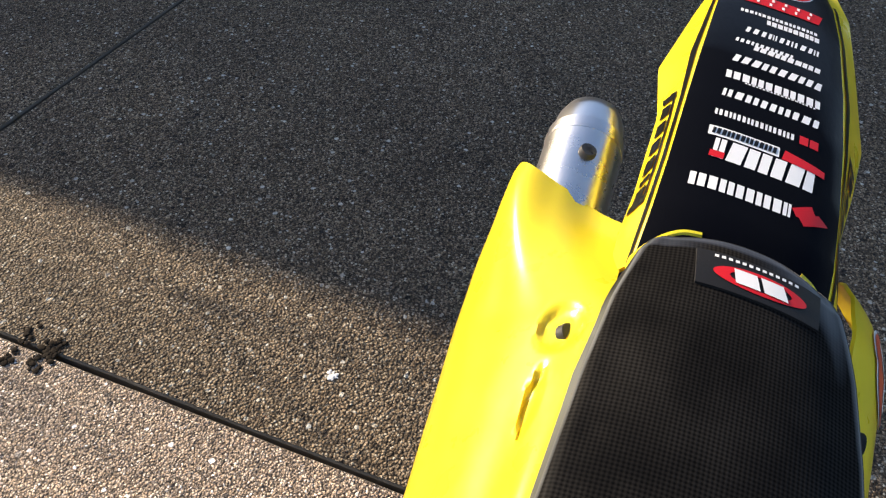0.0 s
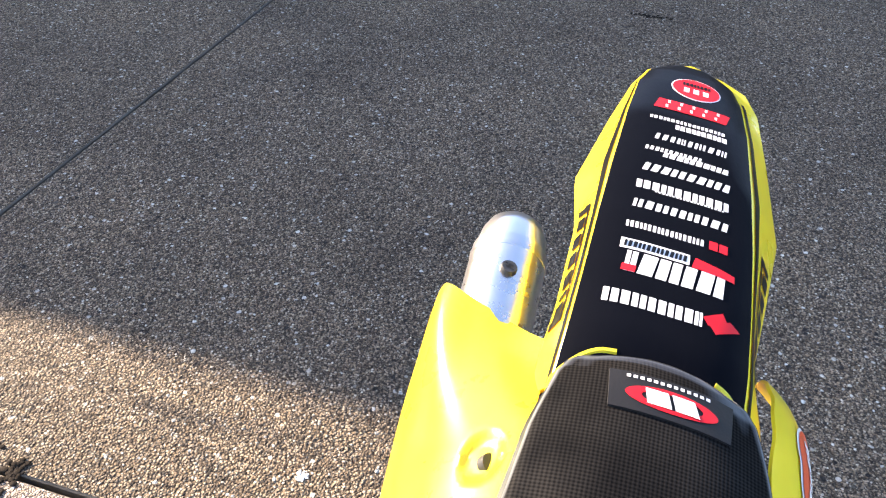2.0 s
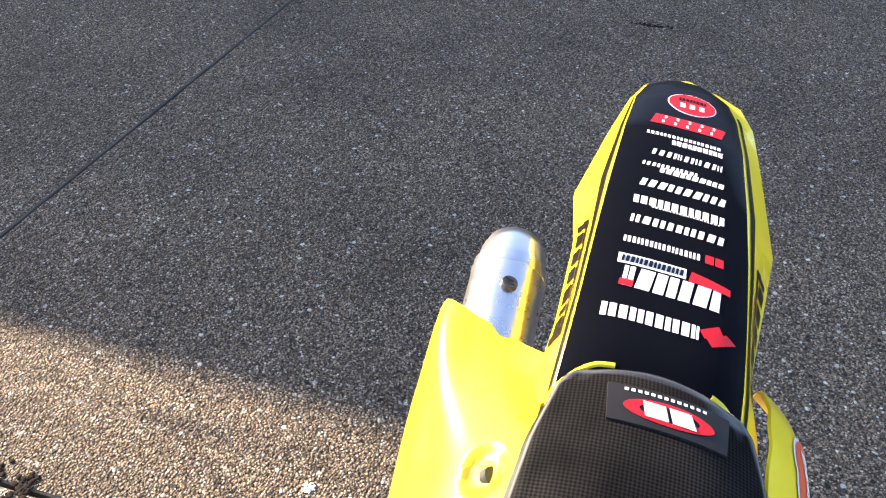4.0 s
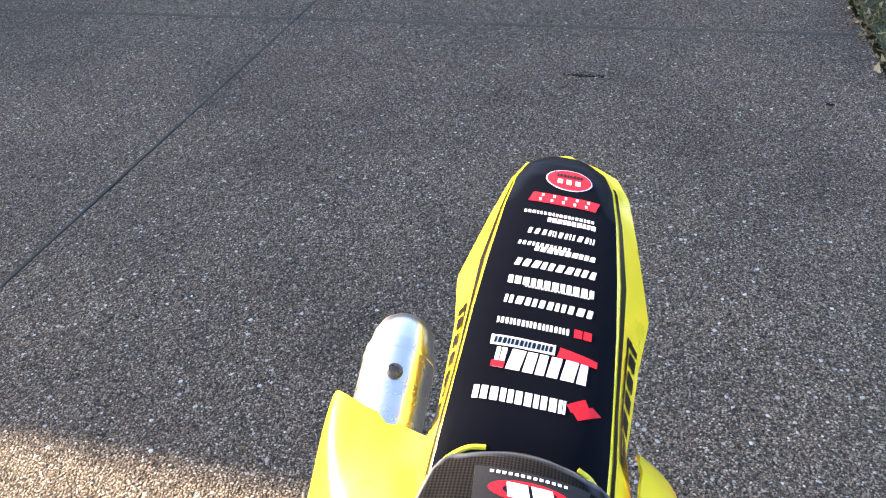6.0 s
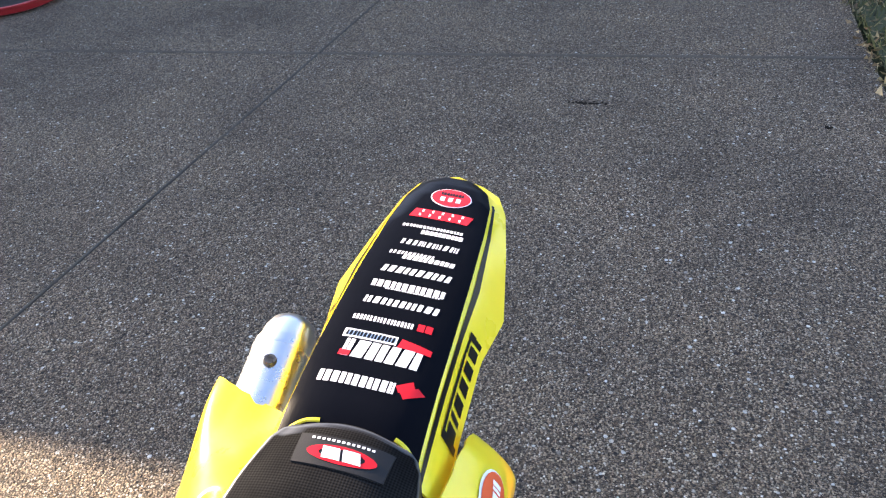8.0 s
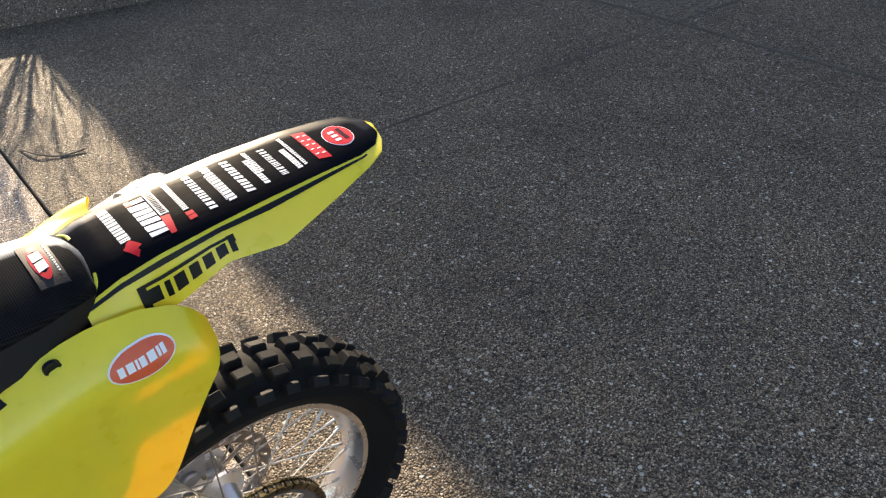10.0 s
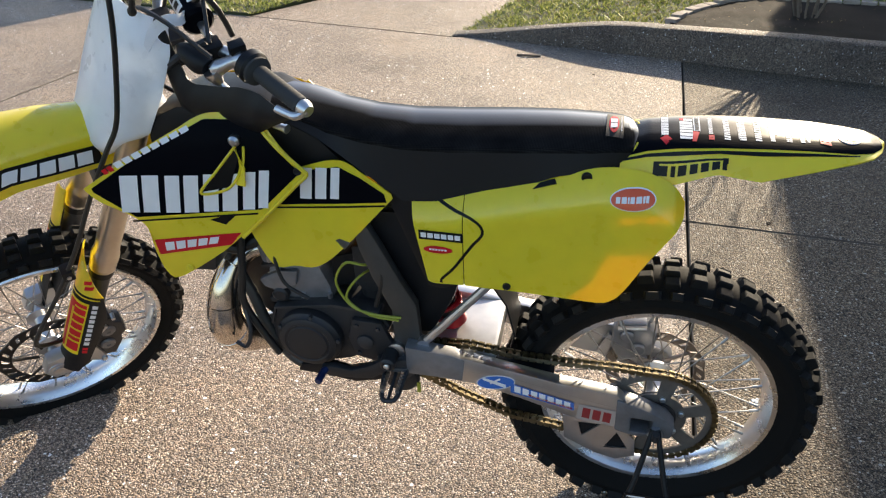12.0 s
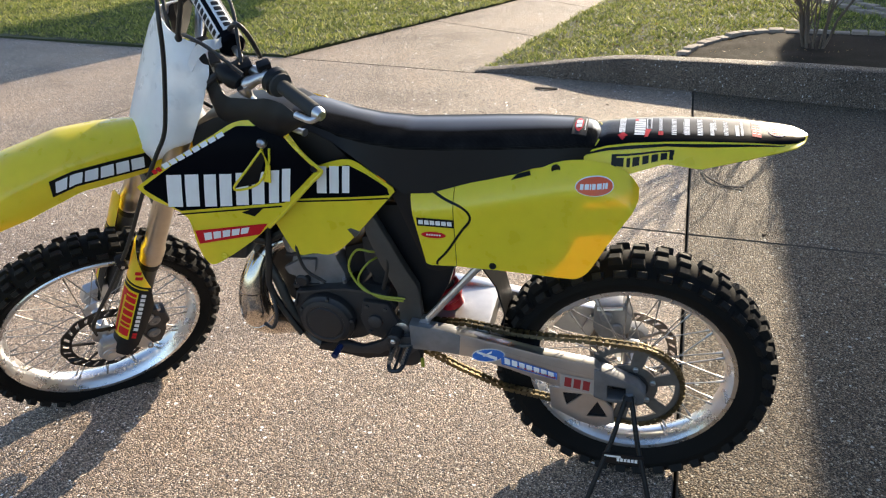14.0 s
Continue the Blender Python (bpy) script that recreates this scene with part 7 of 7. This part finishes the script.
for sg in (1, -1):
    gp = [(0.878, sg * 0.395, 1.184), (0.899, sg * 0.315, 1.178), (0.912, sg * 0.262, 1.173)]
    n = 30
    rr_ = [0.0148 + 0.0014 * (i % 2) for i in range(n)]
    rr_[-1] = rr_[-2] = rr_[-3] = 0.027
    rr_[0] = 0.0165
    part("grip", tubes((straight_line(gp, n), rr_), seg=18), GRIP, hb, "grey ribbed rubber grip")
    part("bar_end", tubes(([(0.880, sg * 0.388, 1.184), (0.876, sg * 0.404, 1.184), (0.874, sg * 0.412, 1.184)], [0.0150, 0.0150, 0.011]), seg=16), ALU, hb)
    part("grip_flange", tubes(([(0.9105, sg * 0.266, 1.173), (0.9125, sg * 0.259, 1.173), (0.9165, sg * 0.243, 1.173), (0.918, sg * 0.237, 1.173)], [0.025, 0.031, 0.031, 0.020]), seg=24), BLACK_PL, hb, "black rubber flange and clamp")
    part("lever_perch", tubes((smooth_line([(0.922, sg * 0.230, 1.175), (0.945, sg * 0.222, 1.172), (0.977, sg * 0.212, 1.158)], 10), [0.019, 0.0185, 0.017, 0.014, 0.012, 0.012, 0.013, 0.015, 0.015, 0.012]), seg=16), STEEL, hb, "silver lever perch")
    part("perch_clamp", tubes(([(0.919, sg * 0.242, 1.173), (0.926, sg * 0.214, 1.172)], 0.018), seg=18), STEEL, hb)
    part("perch_boot", tubes((smooth_line([(0.982, sg * 0.205, 1.162), (0.998, sg * 0.168, 1.168), (1.010, sg * 0.130, 1.166)], 10), [0.015, 0.021, 0.023, 0.023, 0.022, 0.021, 0.019, 0.016, 0.011, 0.006]), seg=14), BLACK_PL, hb, "black rubber boot over the cable adjuster")
    part("lever", tubes((smooth_line([(0.979, sg * 0.214, 1.160), (0.970, sg * 0.226, 1.132), (0.950, sg * 0.262, 1.108), (0.920, sg * 0.325, 1.100), (0.902, sg * 0.358, 1.104)], 18), [0.017, 0.016, 0.014, 0.011] + [0.0070] * 13 + [0.009]), seg=10), ALU, hb, "polished control lever")
    # hand guard: a bowl-shaped black shield ahead of and below the grip, with a bent metal end stay
    GY = [0.098, 0.122, 0.150, 0.185, 0.240, 0.283, 0.326, 0.358, 0.394]
    G_TOP = [1.222, 1.192, 1.140, 1.118, 1.142, 1.166, 1.174, 1.166, 1.172]
    G_BOT = [1.190, 1.125, 1.054, 1.026, 1.032, 1.050, 1.086, 1.124, 1.162]
    rows = []
    for i in range(40):
        y = 0.098 + 0.296 * i / 39
        top, bot = (float(np.interp(y, GY, k)) for k in (G_TOP, G_BOT))
        x = 1.057 - max(0.045, y - 0.128) * 0.605
        row = []
        for j in range(14):
            g = j / 13
            bulge = 0.026 * math.sin(math.pi * min(1.0, g * 0.85 + 0.1)) * min(1.0, (top - bot) / 0.08)
            row.append((x + bulge - 0.020 * (1 - g) * min(1.0, (top - bot) / 0.1), sg * y, bot + (top - bot) * (1 - g)))
        rows.append(row)
    gd = shell([list(reversed(r)) for r in rows] if sg < 0 else rows, 0.0030)
    part("hand_guard", gd, BLACK_PL, hb, "black plastic hand guard", angle=60)
    part("guard_stay", tubes((smooth_line([(0.876, sg * 0.408, 1.184), (0.894, sg * 0.404, 1.176), (0.903, sg * 0.386, 1.170), (0.914, sg * 0.362, 1.166)], 12), 0.0075), seg=10), ALU, hb, "bent aluminium guard stay")
    part("guard_stay", tubes((smooth_line([(1.050, sg * 0.135, 1.13), (1.015, sg * 0.150, 1.16), (0.965, sg * 0.165, 1.185)], 10), 0.008), seg=8), DARKMET, hb)
    part("guard_clamp", boxes(((0.940, min(sg * 0.150, sg * 0.185), 1.140), (0.985, max(sg * 0.150, sg * 0.185), 1.182), 0.007)), BLACK_PL, hb)
for pts_, r in (([(0.975, 0.225, 1.20), (1.03, 0.13, 1.24), (1.06, 0.03, 1.19), (1.07, 0.0, 1.02), (0.98, 0.04, 0.90)], 0.0045), ([(0.965, 0.19, 1.20), (0.93, 0.06, 1.26), (0.945, -0.06, 1.20), (1.02, -0.03, 1.05), (1.0, 0.0, 0.95)], 0.0040), ([(0.96, -0.20, 1.205), (1.03, -0.11, 1.25), (1.065, -0.02, 1.20), (1.06, 0.02, 1.03)], 0.0048)):
    part("control_cable", tubes((smooth_line(pts_, 26), r), seg=8), HOSE_K, hb, "black control cable")

part("breather_hose", tubes((smooth_line([(1.00, 0.06, 1.40), (1.026, 0.100, 1.36), (1.041, 0.100, 1.313), (1.060, 0.100, 1.262), (1.066, 0.100, 1.238)], 18), [0.0055] * 15 + [0.008, 0.0085, 0.006]), seg=9), HOSE_K, hb, "black breather hose with a bulb end")
part("throttle_cable", tubes((smooth_line([(0.955, 0.10, 1.225), (0.945, 0.14, 1.262), (0.931, 0.15, 1.240), (0.921, 0.152, 1.204), (0.915, 0.155, 1.170)], 18), 0.0055), seg=9), HOSE_K, hb)

# ---- the stand under the axle
stand = thing("bike_stand", "black folding triangle stand hooked into the rear axle", "motorcycle stand", BIKE)
hook = Vector((0.0, 0.148, 0.355))
for foot in ((0.112, 0.315, 0.049), (-0.088, 0.315, 0.046)):
    f_ = Vector(foot)
    part("leg", tubes(([hook + Vector((f_.x * 0.05, -0.01, 0.0)), hook + (f_ - hook) * 0.3, f_ + Vector((0, 0, 0.006))], 0.0062), seg=10), BLACK_PL, stand)
    part("rubber_foot", tubes(([f_ + Vector((0, 0, 0.014)), f_ + Vector((0, 0.001, -0.001))], [0.009, 0.011]), seg=12), RUBBER, stand)
part("hook", tubes(([(0, 0.132, 0.338), (0, 0.150, 0.340), (0, 0.153, 0.360)], 0.008), seg=10), DARKMET, stand)
a_, b_ = hook + (Vector((0.112, 0.315, 0.049)) - hook) * 0.42, hook + (Vector((-0.088, 0.315, 0.046)) - hook) * 0.42
lab_ = part("label_plate", boxes(((b_.x - 0.006, a_.y - 0.002, a_.z - 0.016), (a_.x + 0.006, a_.y + 0.002, a_.z + 0.016), 0.001)), BLACK_PL, stand, "black label plate with white bars")
on_l = lambda u, v: (u, a_.y + 0.0028, v)
decal("label_print", PRINT_W, lab_, on_l, bars((0.020, a_.z - 0.006), (-0.030, a_.z - 0.006), (-0.030, a_.z + 0.005), (0.020, a_.z + 0.005), 6, 0.25) + [((0.048, a_.z + 0.006), (0.010, a_.z + 0.006), (0.010, a_.z + 0.012), (0.048, a_.z + 0.012))])
